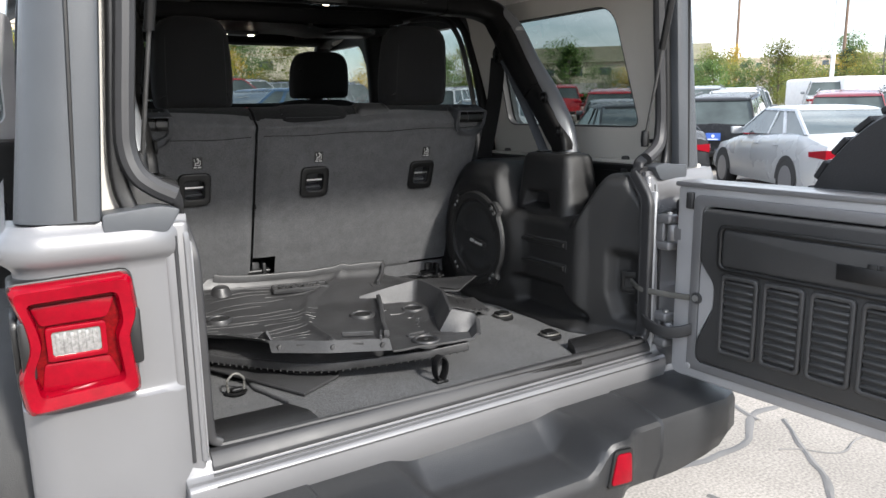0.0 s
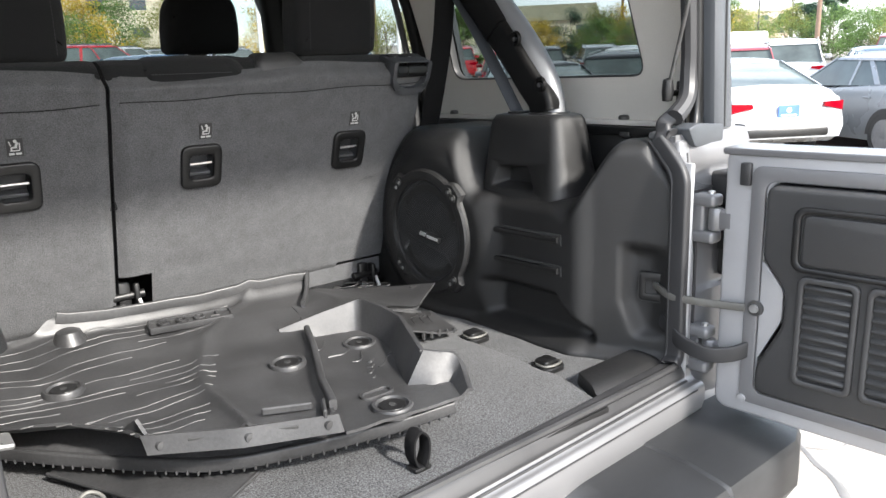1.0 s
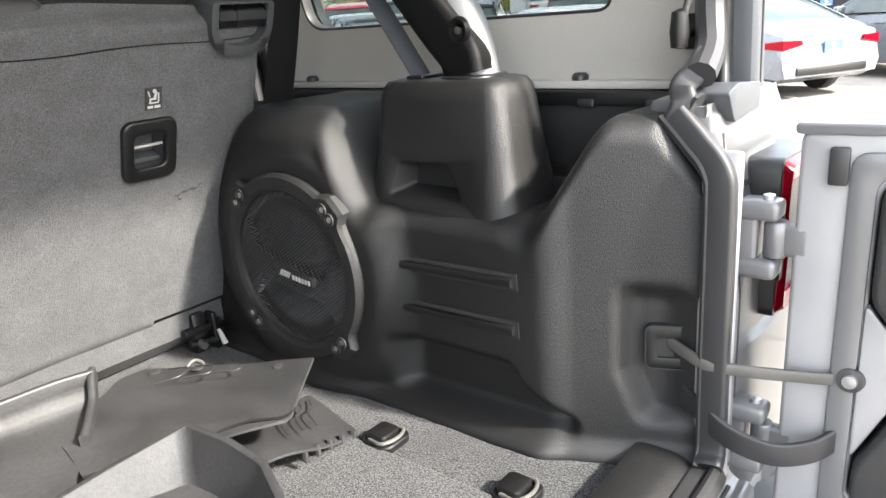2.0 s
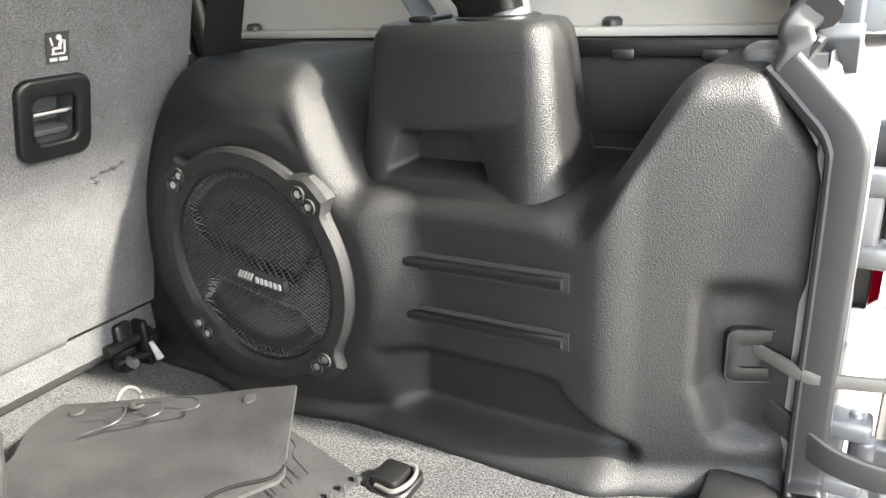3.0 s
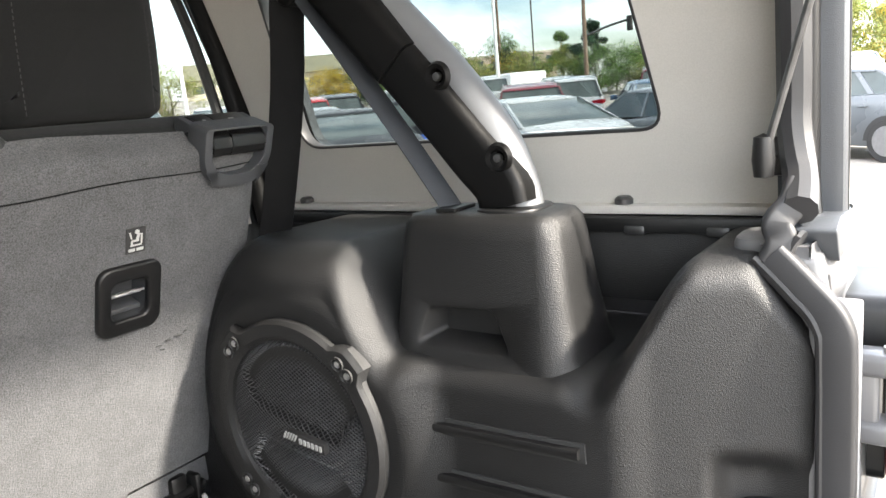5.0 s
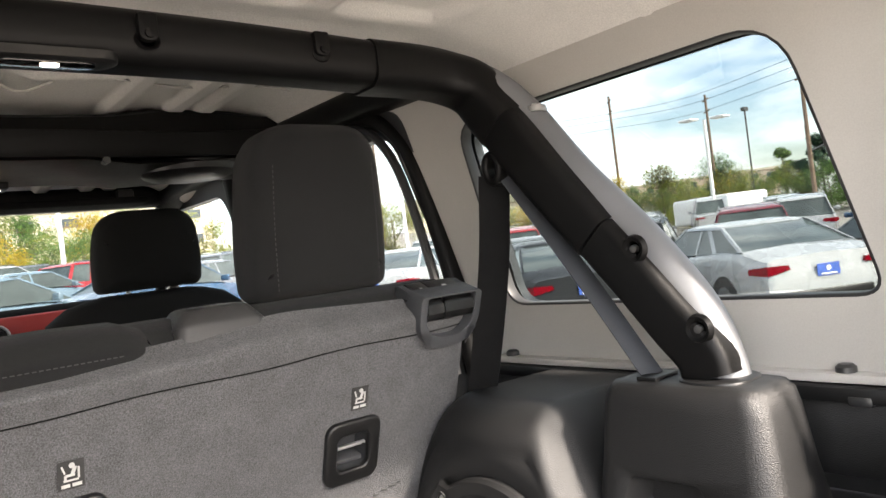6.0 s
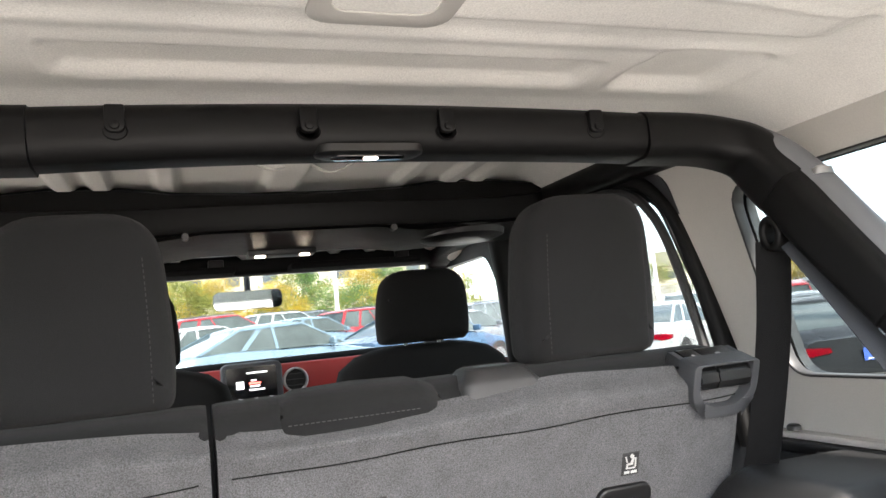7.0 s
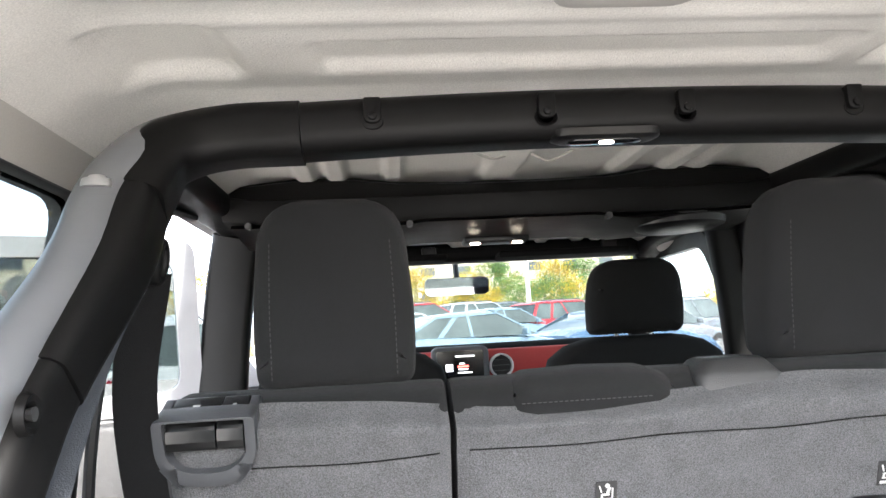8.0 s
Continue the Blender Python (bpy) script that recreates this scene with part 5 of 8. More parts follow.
for x in (-0.306, -0.092, 0.086, 0.308):
    tab = part("clip_tab", prism(rpoly([(x - 0.0105, 1.762), (x - 0.011, 1.730), (x + 0.011, 1.730), (x + 0.0105, 1.762)], [0.003, 0.010, 0.010, 0.003], 4), "y", 0.7200, 0.745, 0.002), BAR_COVER, sport_bar)
    part("clip_dish", moved(lathe([(0.0, 0.004), (0.009, 0.004), (0.013, 0.0005), (0.015, 0.004)], (0, 0, 0), "y", 20), Matrix.Translation((x, 0.7250, 1.733)) @ Matrix.Diagonal((1, 1, 0.8, 1))), BAR_COVER, tab)
    part("tab_screw", lathe([(0.0, -0.004), (0.005, -0.003), (0.006, 0.002)], (x, 0.7200, 1.738), "y", 10), BAR_COVER, tab)
lamp = part("dome_lamp_bezel", loft([[(-0.014 + a, 0.750 + b, z) for a, b in rrect(0, 0, w, d, 0.02, 5)] for z, w, d in ((1.718, 0.142, 0.044), (1.7085, 0.140, 0.044), (1.7055, 0.128, 0.036), (1.7050, 0.104, 0.028))]), SMOOTH_BLACK, sport_bar)
part("dome_lamp_lens", prism(rrect(-0.016, 0.748, 0.096, 0.026, 0.012, 4), "z", 1.7030, 1.7055, 0.001), SCREEN_BLACK, lamp)
part("dome_lamp_bulb", prism(rrect(-0.014, 0.744, 0.018, 0.010, 0.004, 4), "z", 1.7015, 1.7035), LAMP_ON, lamp, "lit lamp")

# ---- rear seat belts ----
def belt(s):
    b = thing("seat_belt", (s * 0.60, 0.72, 1.27), "black woven seat belt hanging from the sport bar", "seat belt", "rear seat belts")
    ringpts = [drawn_in((s * 0.600, 0.711 + 0.015 * math.cos(a), 1.572 + 0.021 * math.sin(a)), s) for a in [2 * math.pi * i / 20 for i in range(21)]]
    part("belt_loop", sweep(ringpts, rrect(0, 0, 0.012, 0.040, 0.005, 3), (1, 0, 0), False), BAR_COVER, b)
    part("front_webbing", sweep(spline([drawn_in((s * 0.600, 0.724, 1.562), s), (s * 0.596, 0.758, 1.42), (s * 0.590, 0.805, 1.25), (s * 0.585, 0.860, 1.10), (s * 0.585, 0.885, 1.0)], 24), rrect(0, 0, 0.050, 0.003, 0.001, 2), (s * 0.5, 0.85, 0)), WEBBING, b)
    part("rear_webbing", sweep(spline([drawn_in((s * 0.600, 0.698, 1.562), s), drawn_in((s * 0.597, 0.64, 1.483), s), (s * 0.592, 0.555, 1.372), (s * 0.588, 0.474, 1.262)], 20), rrect(0, 0, 0.028, 0.003, 0.001, 2), (s * 0.5, 0.85, 0)), WEBBING_LIT, b)


belt(1)
belt(-1)

# ---- loudspeaker bar behind the front seats ----
sound_bar = thing("overhead_sound_bar", (0, 1.62, 1.70), "black overhead loudspeaker bar with reading lamps", "sound bar")
part("bar_body", loft([[(x, y, z + dz) for y, z in ((1.53, 1.738), (1.522, 1.755), (1.520, 1.792), (1.524, 1.795), (1.530, 1.818 + h * 0.6), (1.56, 1.830 + h * 0.6), (1.72, 1.830 + h * 0.6), (1.76, 1.80), (1.76, 1.738), (1.70, 1.73))]
                       for x, dz, h in ((-0.66, 0.02, 0.0), (-0.60, 0.01, 0.012), (-0.50, 0.005, 0.035), (-0.36, 0.003, 0.035), (-0.26, 0.004, 0.012), (-0.1, 0.006, 0.0), (0.1, 0.006, 0.0), (0.26, 0.004, 0.012), (0.36, 0.003, 0.035), (0.50, 0.005, 0.035), (0.60, 0.01, 0.012), (0.66, 0.02, 0.0))]), BAR_COVER, sound_bar, angle=40)
part("lower_trim", loft([[(x, 1.52, 1.726 + dz), (x, 1.53, 1.735 + dz), (x, 1.76, 1.735 + dz), (x, 1.77, 1.712 + dz), (x, 1.75, 1.706 + dz)] for x, dz in ((-0.64, 0.012), (-0.3, -0.002), (-0.2, 0.010), (0.2, 0.010), (0.3, -0.002), (0.64, 0.012))]), BAR_COVER, sound_bar)
for s in (-1, 1):
    pod = part("speaker_pod", lathe([(0.0, -0.012), (0.09, -0.010), (0.115, 0.0), (0.12, 0.02), (0.0, 0.02)], (s * 0.45, 1.64, 1.716), "z", 28), SMOOTH_BLACK, sound_bar)
    part("pod_bolt", rod((s * 0.235, 1.512, 1.733), (s * 0.235, 1.535, 1.733), 0.008, 10), DARK_STEEL, pod)
    part("pod_bolt", rod((s * 0.60, 1.512, 1.742), (s * 0.60, 1.535, 1.742), 0.008, 10), DARK_STEEL, pod)
lamps = part("reading_lamp_panel", box((-0.005, 1.735, 1.716), (0.17, 0.07, 0.02), 0.006), SMOOTH_BLACK, sound_bar)
for x in (-0.060, 0.050):
    part("reading_lamp", prism(rrect(x, 1.715, 0.026, 0.018, 0.008, 4), "z", 1.703, 1.707), LAMP_ON, lamps, "lit reading lamp")

# ---- dashboard ----
dash = thing("dashboard", (0, 2.7, 0.9), "black dashboard with red panel, round vents and a lit screen", "dashboard")
part("dash_top", prism(rpoly([(2.56, 1.440), (3.02, 1.42), (3.03, 1.10), (2.60, 1.10), (2.54, 1.41)], 0.02, 4), "x", -0.74, 0.74), BLACK_CLOTH, dash)
part("red_panel", prism(rpoly([(2.525, 1.416), (2.55, 1.418), (2.57, 1.284), (2.535, 1.288)], 0.008, 3), "x", -0.70, 0.72, 0.004), RED_DASH, dash, "red dash panel")
part("lower_dash", prism(rpoly([(2.53, 1.284), (2.62, 1.284), (2.66, 0.95), (2.58, 0.95)], 0.01, 3), "x", -0.70, 0.72), SMOOTH_BLACK, dash)
tab_bezel = part("screen_surround", prism(rrect(-0.038, 1.354, 0.208, 0.158, 0.025, 5), "y", 2.490, 2.55, 0.008, 3), GREY_PLASTIC, dash, "grey rounded screen surround")
part("screen", prism(rrect(-0.040, 1.362, 0.168, 0.112, 0.006, 3), "y", 2.485, 2.495), SCREEN_BLACK, tab_bezel)
part("album_tile", box((-0.080, 2.4835, 1.358), (0.026, 0.002, 0.026)), SCREEN_ON, tab_bezel)
for x, z, w in ((-0.034, 1.372, 0.018), (-0.030, 1.352, 0.034), (-0.024, 1.340, 0.052), (-0.022, 1.398, 0.070)):
    part("text_bar", box((x, 2.4835, z), (w, 0.002, 0.005)), SCREEN_ON, tab_bezel)
part("text_bar", box((-0.030, 2.4835, 1.362), (0.040, 0.002, 0.007)), SCREEN_RED, tab_bezel)
for i in range(6):
    part("button", box((-0.108 + 0.026 * i, 2.4835, 1.304 + 0.004 * (i % 2)), (0.012, 0.002, 0.008)), SCREEN_ON, tab_bezel)
for x in (0.113, -0.62, 0.62):
    v = part("vent_ring", ring_prism(circle(x, 1.356, 0.044, 32), circle(x, 1.356, 0.037, 32), "y", 2.500, 2.53, 0.003), STEEL, dash, "silver vent ring")
    part("vent_well", prism(circle(x, 1.356, 0.0375, 32), "y", 2.522, 2.528), LABEL_AND_HOLE_BLACK, v)
    for i in range(3):
        part("vent_vane", box((x, 2.515, 1.336 + 0.020 * i), (0.066, 0.016, 0.004), 0.001), SMOOTH_BLACK, v)
wheel_rim = [Vector((-0.39 + 0.185 * math.cos(a), 2.36 + 0.05 * math.sin(a), 1.27 + 0.178 * math.sin(a))) for a in [2 * math.pi * i / 36 for i in range(37)]]
steer = thing("steering_wheel", (-0.39, 2.40, 1.27), "black steering wheel behind the dashboard screen", "steering wheel")
part("rim", sweep(wheel_rim, circle(0, 0, 0.016, 8), (0, 1, 0), False), SMOOTH_BLACK, steer)
part("hub", lathe([(0.0, -0.03), (0.06, -0.02), (0.075, 0.03), (0.0, 0.08)], (-0.39, 2.37, 1.27), "y", 20), SMOOTH_BLACK, steer)
part("spoke", box((-0.39, 2.37, 1.27), (0.35, 0.02, 0.03), 0.006), SMOOTH_BLACK, steer)
console = whole("centre_console", box((0, 2.10, 0.93), (0.26, 0.85, 0.34), 0.04, 4), SMOOTH_BLACK, "black centre console between the front seats", "console")
mirror = thing("rear_view_mirror", (-0.02, 2.60, 1.66), "rear-view mirror on a black stalk", "mirror")
tip = Matrix.Translation((-0.024, 2.6, 1.658)) @ Matrix.Rotation(radians(5), 4, "X") @ Matrix.Translation((0.024, -2.6, -1.658))
part("mirror_shell", moved(prism(rrect(-0.024, 1.658, 0.246, 0.068, 0.022, 5), "y", 2.598, 2.625, 0.008, 3), tip), SMOOTH_BLACK, mirror)
part("mirror_face", moved(prism(rrect(-0.024, 1.658, 0.242, 0.064, 0.020, 5), "y", 2.5925, 2.5985), tip), MIRROR, mirror)
part("stalk", rod((-0.021, 2.62, 1.65), (-0.021, 2.66, 1.78), 0.012, 10), SMOOTH_BLACK, mirror)
for x0, x1 in ((-0.52, -0.08), (0.10, 0.56)):
    v = thing("sun_visor", ((x0 + x1) / 2, 2.40, 1.74), "black folded sun visor", "sun visor", "sun visors")
    part("pad", box(((x0 + x1) / 2, 2.385, 1.742), (x1 - x0, 0.14, 0.022), 0.008, 3), BLACK_CLOTH, v)
    part("clip", box((x1 - 0.06, 2.36, 1.765), (0.05, 0.03, 0.03), 0.005), SMOOTH_BLACK, v)


# ---- tailgate, swung open on its right-hand hinges ----
tailgate = thing("tailgate", (0.64, -0.02, 0.69), "open silver tailgate with a black vented inner panel", "tailgate")
# built flat: u runs from the hinge edge outwards, w is height; the inner face looks to -x
GATE = Matrix.Translation((0.622, -0.045, 0.0)) @ Matrix.Rotation(radians(4.5), 4, "Z")


def gate_part(name, bm, material, parent, label="", angle=35):
    return part(name, moved(bm, GATE), material, parent, label, angle)


GO = rpoly([(0.006, 0.688), (-1.16, 0.688), (-1.16, 1.197), (0.006, 1.197)], [0.03, 0.05, 0.02, 0.012], 6)
GI = rpoly([(-0.075, 0.742), (-1.10, 0.742), (-1.10, 1.148), (-0.075, 1.148)], [0.02, 0.03, 0.03, 0.03], 6)
gate_frame = gate_part("gate_frame", ring_prism(GO, GI, "x", 0.0, 0.085, 0.006, 3), PAINT_PALE, tailgate, "silver painted gate frame")
gate_part("outer_skin", prism(GO, "x", 0.085, 0.10, 0.004), PAINT, tailgate)
gate_part("gate_step", ring_prism(rpoly([(-0.045, 0.715), (-1.13, 0.715), (-1.13, 1.176), (-0.045, 1.176)], 0.02, 4), rpoly([(-0.072, 0.740), (-1.103, 0.740), (-1.103, 1.150), (-0.072, 1.150)], 0.02, 4), "x", -0.006, 0.004, 0.003), PAINT, gate_frame)
gate_part("top_rail", prism(rpoly([(0.012, 1.194), (-1.17, 1.194), (-1.17, 1.207), (0.012, 1.207)], 0.004, 2), "x", -0.006, 0.09, 0.003), PAINT, tailgate, "dull grey top rail under the glass")
# inner trim with a notch round the check link
trim_line = rpoly([(-0.078, 0.745), (-1.097, 0.745), (-1.097, 1.145), (-0.078, 1.145), (-0.078, 1.010), (-0.122, 0.955), (-0.122, 0.890), (-0.078, 0.800)], [0.02, 0.03, 0.03, 0.02, 0.015, 0.02, 0.02, 0.015], 4)
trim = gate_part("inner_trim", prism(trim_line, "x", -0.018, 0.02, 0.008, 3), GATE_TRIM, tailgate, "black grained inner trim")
gate_part("link_plate", prism(rpoly([(-0.074, 1.005), (-0.115, 0.952), (-0.115, 0.893), (-0.074, 0.805)], 0.01, 3), "x", -0.004, 0.01, 0.003), PAINT_PALE, gate_frame)
lid_rim = gate_part("pocket_rim", ring_prism(rrect(-0.52, 1.055, 0.78, 0.116, 0.02, 4), rrect(-0.52, 1.055, 0.755, 0.096, 0.014, 4), "x", -0.026, -0.014, 0.004, 3), SMOOTH_BLACK, trim)
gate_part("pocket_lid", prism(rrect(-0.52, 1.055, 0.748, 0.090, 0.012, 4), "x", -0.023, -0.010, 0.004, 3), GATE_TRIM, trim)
gate_part("pocket_pull", box((-0.024, -0.50, 1.045), (0.006, 0.16, 0.035), 0.003), SMOOTH_BLACK, trim)
for i, w in enumerate((0.020, 0.015, 0.017, 0.016)):
    gate_part("emblem_bar", box((-0.0245, -0.492 - 0.021 * i, 1.062), (0.003, w, 0.020), 0.001), SMOOTH_BLACK, trim, "raised plain emblem bar")
for i in range(8):
    u = -0.196 - 0.111 * i
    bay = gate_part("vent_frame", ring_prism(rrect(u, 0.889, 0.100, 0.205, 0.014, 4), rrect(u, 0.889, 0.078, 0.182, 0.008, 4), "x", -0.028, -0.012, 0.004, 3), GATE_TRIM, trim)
    # Black sheet over the uncut trim stands in for shade between the slats.
    gate_part("vent_backing", box((-0.017, u, 0.889), (0.003, 0.08, 0.184)), LABEL_AND_HOLE_BLACK, bay)
    for k in range(10):
        z = 0.807 + 0.0183 * k
        slat = soften(loft([[(-0.016, u - 0.039, z - 0.004), (-0.027, u - 0.039, z - 0.0015), (-0.027, u - 0.039, z + 0.0025), (-0.016, u - 0.039, z + 0.008)], [(-0.016, u + 0.039, z - 0.004), (-0.027, u + 0.039, z - 0.0015), (-0.027, u + 0.039, z + 0.0025), (-0.016, u + 0.039, z + 0.008)]]), 0.001, 1)
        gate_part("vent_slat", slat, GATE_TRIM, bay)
for z in (1.067, 0.798):
    leaf = part("hinge_leaf", join(prism(rrect(0.640, z, 0.050, 0.074, 0.010, 3), "y", 0.000, 0.054, 0.006, 3)), PAINT, tailgate, "silver hinge")
    part("hinge_barrel", lathe([(0.0, -0.022), (0.012, -0.022), (0.014, -0.019), (0.014, 0.019), (0.012, 0.022), (0.0, 0.022)], (0.630, -0.018, z), "z", 18), PAINT, leaf)
    for k in (-1, 1):
        part("hinge_knuckle", box((0.628, 0.000, z + 0.036 * k), (0.038, 0.048, 0.024), 0.007, 3), PAINT, leaf)
    part("hinge_strap", box((0.632, -0.036, z), (0.020, 0.040, 0.040), 0.006, 3), PAINT, leaf)
    part("hinge_pin", lathe([(0.0, 0.0), (0.007, 0.0), (0.007, 0.005), (0.0, 0.007)], (0.629, -0.008, z + 0.048), "z", 12), STEEL, leaf)
gate_part("frame_plug", lathe([(0.0, -0.008), (0.007, -0.007), (0.009, -0.003), (0.009, 0.004)], (-0.002, -0.052, 0.722), "x", 16), PAINT_PALE, gate_frame)
gate_part("gate_bumper_pad", box((-0.004, -0.034, 1.160), (0.012, 0.020, 0.042), 0.003), RUBBER_SEAL, gate_frame)
link = part("check_link", sweep(spline([(0.604, 0.104, 0.920), (0.588, 0.070, 0.914), (0.582, 0.040, 0.907), (0.592, -0.01, 0.906), (0.608, -0.06, 0.906), (0.618, -0.094, 0.907)], 24), rrect(0, 0, 0.007, 0.016, 0.003, 2), (0, 0, 1)), LINK_STEEL, tailgate, "dull steel check link")
part("link_eye", lathe([(0.006, -0.004), (0.015, -0.003), (0.016, 0.003), (0.006, 0.004)], (0.622, -0.112, 0.909), "x", 18), DARK_STEEL, link)
part("link_bolt", lathe([(0.0, -0.008), (0.008, -0.007), (0.009, 0.0), (0.011, 0.001), (0.011, 0.006)], (0.621, -0.112, 0.909), "x", 14), STEEL, link)
part("wiring_sleeve", sweep(spline([(0.603, 0.078, 0.846), (0.590, 0.050, 0.836), (0.578, 0.012, 0.818), (0.580, -0.040, 0.808), (0.600, -0.080, 0.813), (0.628, -0.105, 0.825)], 30), rrect(0, 0, 0.008, 0.031, 0.003, 3), (0, 0, 1)), SEAL_GREY, tailgate, "black woven wiring sleeve")

# ---- spare wheel on the outside of the tailgate ----
spare = thing("spare_wheel", (0.90, -0.66, 0.70), "black off-road spare wheel on the tailgate", "spare wheel")
SC = (0.885, -0.66, 1.04)
tyre = part("tyre", lathe([(0.20, -0.10), (0.33, -0.125), (0.385, -0.115), (0.400, -0.08), (0.402, 0.08), (0.385, 0.115), (0.33, 0.125), (0.20, 0.10)], SC, "x", 48), TYRE, spare)
for i in range(36):
    for row, off in ((-0.062, 0), (0.0, 0.5), (0.062, 0)):
        a = 2 * math.pi * (i + off) / 36
        c = Matrix.Translation(SC) @ Matrix.Rotation(a, 4, "X") @ Matrix.Translation((row, 0, 0.405))
        part("tread_block", moved(box((0, 0, 0), (0.052, 0.048, 0.016), 0.003, 1), c), TYRE, tyre)
part("rim", lathe([(0.0, 0.02), (0.17, 0.03), (0.205, 0.10), (0.215, 0.105), (0.205, -0.09), (0.0, -0.08)], SC, "x", 36), ALLOY, spare)
part("carrier", join(box((0.775, -0.66, 1.04), (0.10, 0.26, 0.24), 0.02), prism(rpoly([(-0.66 - 0.13, 1.2), (-0.66 + 0.13, 1.2), (-0.66 + 0.10, 1.42), (-0.66 - 0.10, 1.42)], 0.03, 4), "x", 0.73, 0.80, 0.01)), SMOOTH_BLACK, spare, "black camera housing and carrier")

# ---- rear bumper ----
bumper = thing("rear_bumper", (0, -0.12, 0.45), "black textured plastic rear bumper with red reflectors", "bumper")
BUMPER_PLASTIC = make_mat("bumper_plastic", (0.0165, 0.0173, 0.019), 0.40, 0.0, 0.12, 6, 0.35, 500, 0.12, 500, 0.08)


def bumper_section(x):
    a = abs(x)
    back = -0.225 + 0.03 * smooth(0.28, 0.34, a) + 0.16 * smooth(0.66, 0.83, a) ** 1.5
    top = 0.662 - 0.05 * smooth(0.70, 0.84, a)
    low = 0.47 + 0.06 * smooth(0.5, 0.84, a)
    dip = min(1.0, max(0.0, (0.245 - a) / 0.085))
    dip = 1.5 * dip * dip * (3 - 2 * dip)
    cap = 0.004 * smooth(0.418, 0.424, a)
    back -= cap
    return [(x, 0.06 + 0.05 * smooth(0.68, 0.84, a), top + cap), (x, -0.004, top + cap), (x, -0.012, top + cap - 0.003 * dip), (x, -0.030, top + cap - 0.016 * dip), (x, -0.085, top + cap - 0.044 * dip), (x, -0.100, top + cap - 0.047 * dip), (x, -0.112, top + cap - 0.046 * dip), (x, back + 0.022, top + cap - 0.010 - 0.040 * dip), (x, back + 0.008, top + cap - 0.014 - 0.041 * dip), (x, back, top - 0.024 - 0.044 * dip), (x, back - 0.002, 0.56), (x, back + 0.02, low + 0.02), (x, back + 0.05, low), (x, 0.06, low)]


xs = [v * k for k in (-1, 1) for v in (0.85, 0.845, 0.82, 0.78, 0.72, 0.66, 0.6, 0.5, 0.426, 0.424, 0.418, 0.416, 0.36, 0.34, 0.32, 0.30, 0.28, 0.26, 0.245, 0.235, 0.225, 0.215, 0.205, 0.195, 0.185, 0.175, 0.168, 0.162, 0.16, 0.14, 0.1, 0.05, 0.0)]
part("bumper_skin", loft([bumper_section(x) for x in sorted(set(xs))]), BUMPER_PLASTIC, bumper, angle=32)
for s in (-1, 1):
    q = rpoly([(s * 0.222, 0.556), (s * 0.286, 0.550), (s * 0.282, 0.624), (s * 0.240, 0.628)], 0.008, 3)
    r = part("reflector_surround", prism(rpoly([(s * 0.214, 0.548), (s * 0.294, 0.541), (s * 0.290, 0.632), (s * 0.234, 0.636)], 0.010, 3), "y", -0.232, -0.20, 0.003), SMOOTH_BLACK, bumper)
    part("reflector", prism(q, "y", -0.236, -0.20, 0.003), RED_LENS, r, "red reflector")

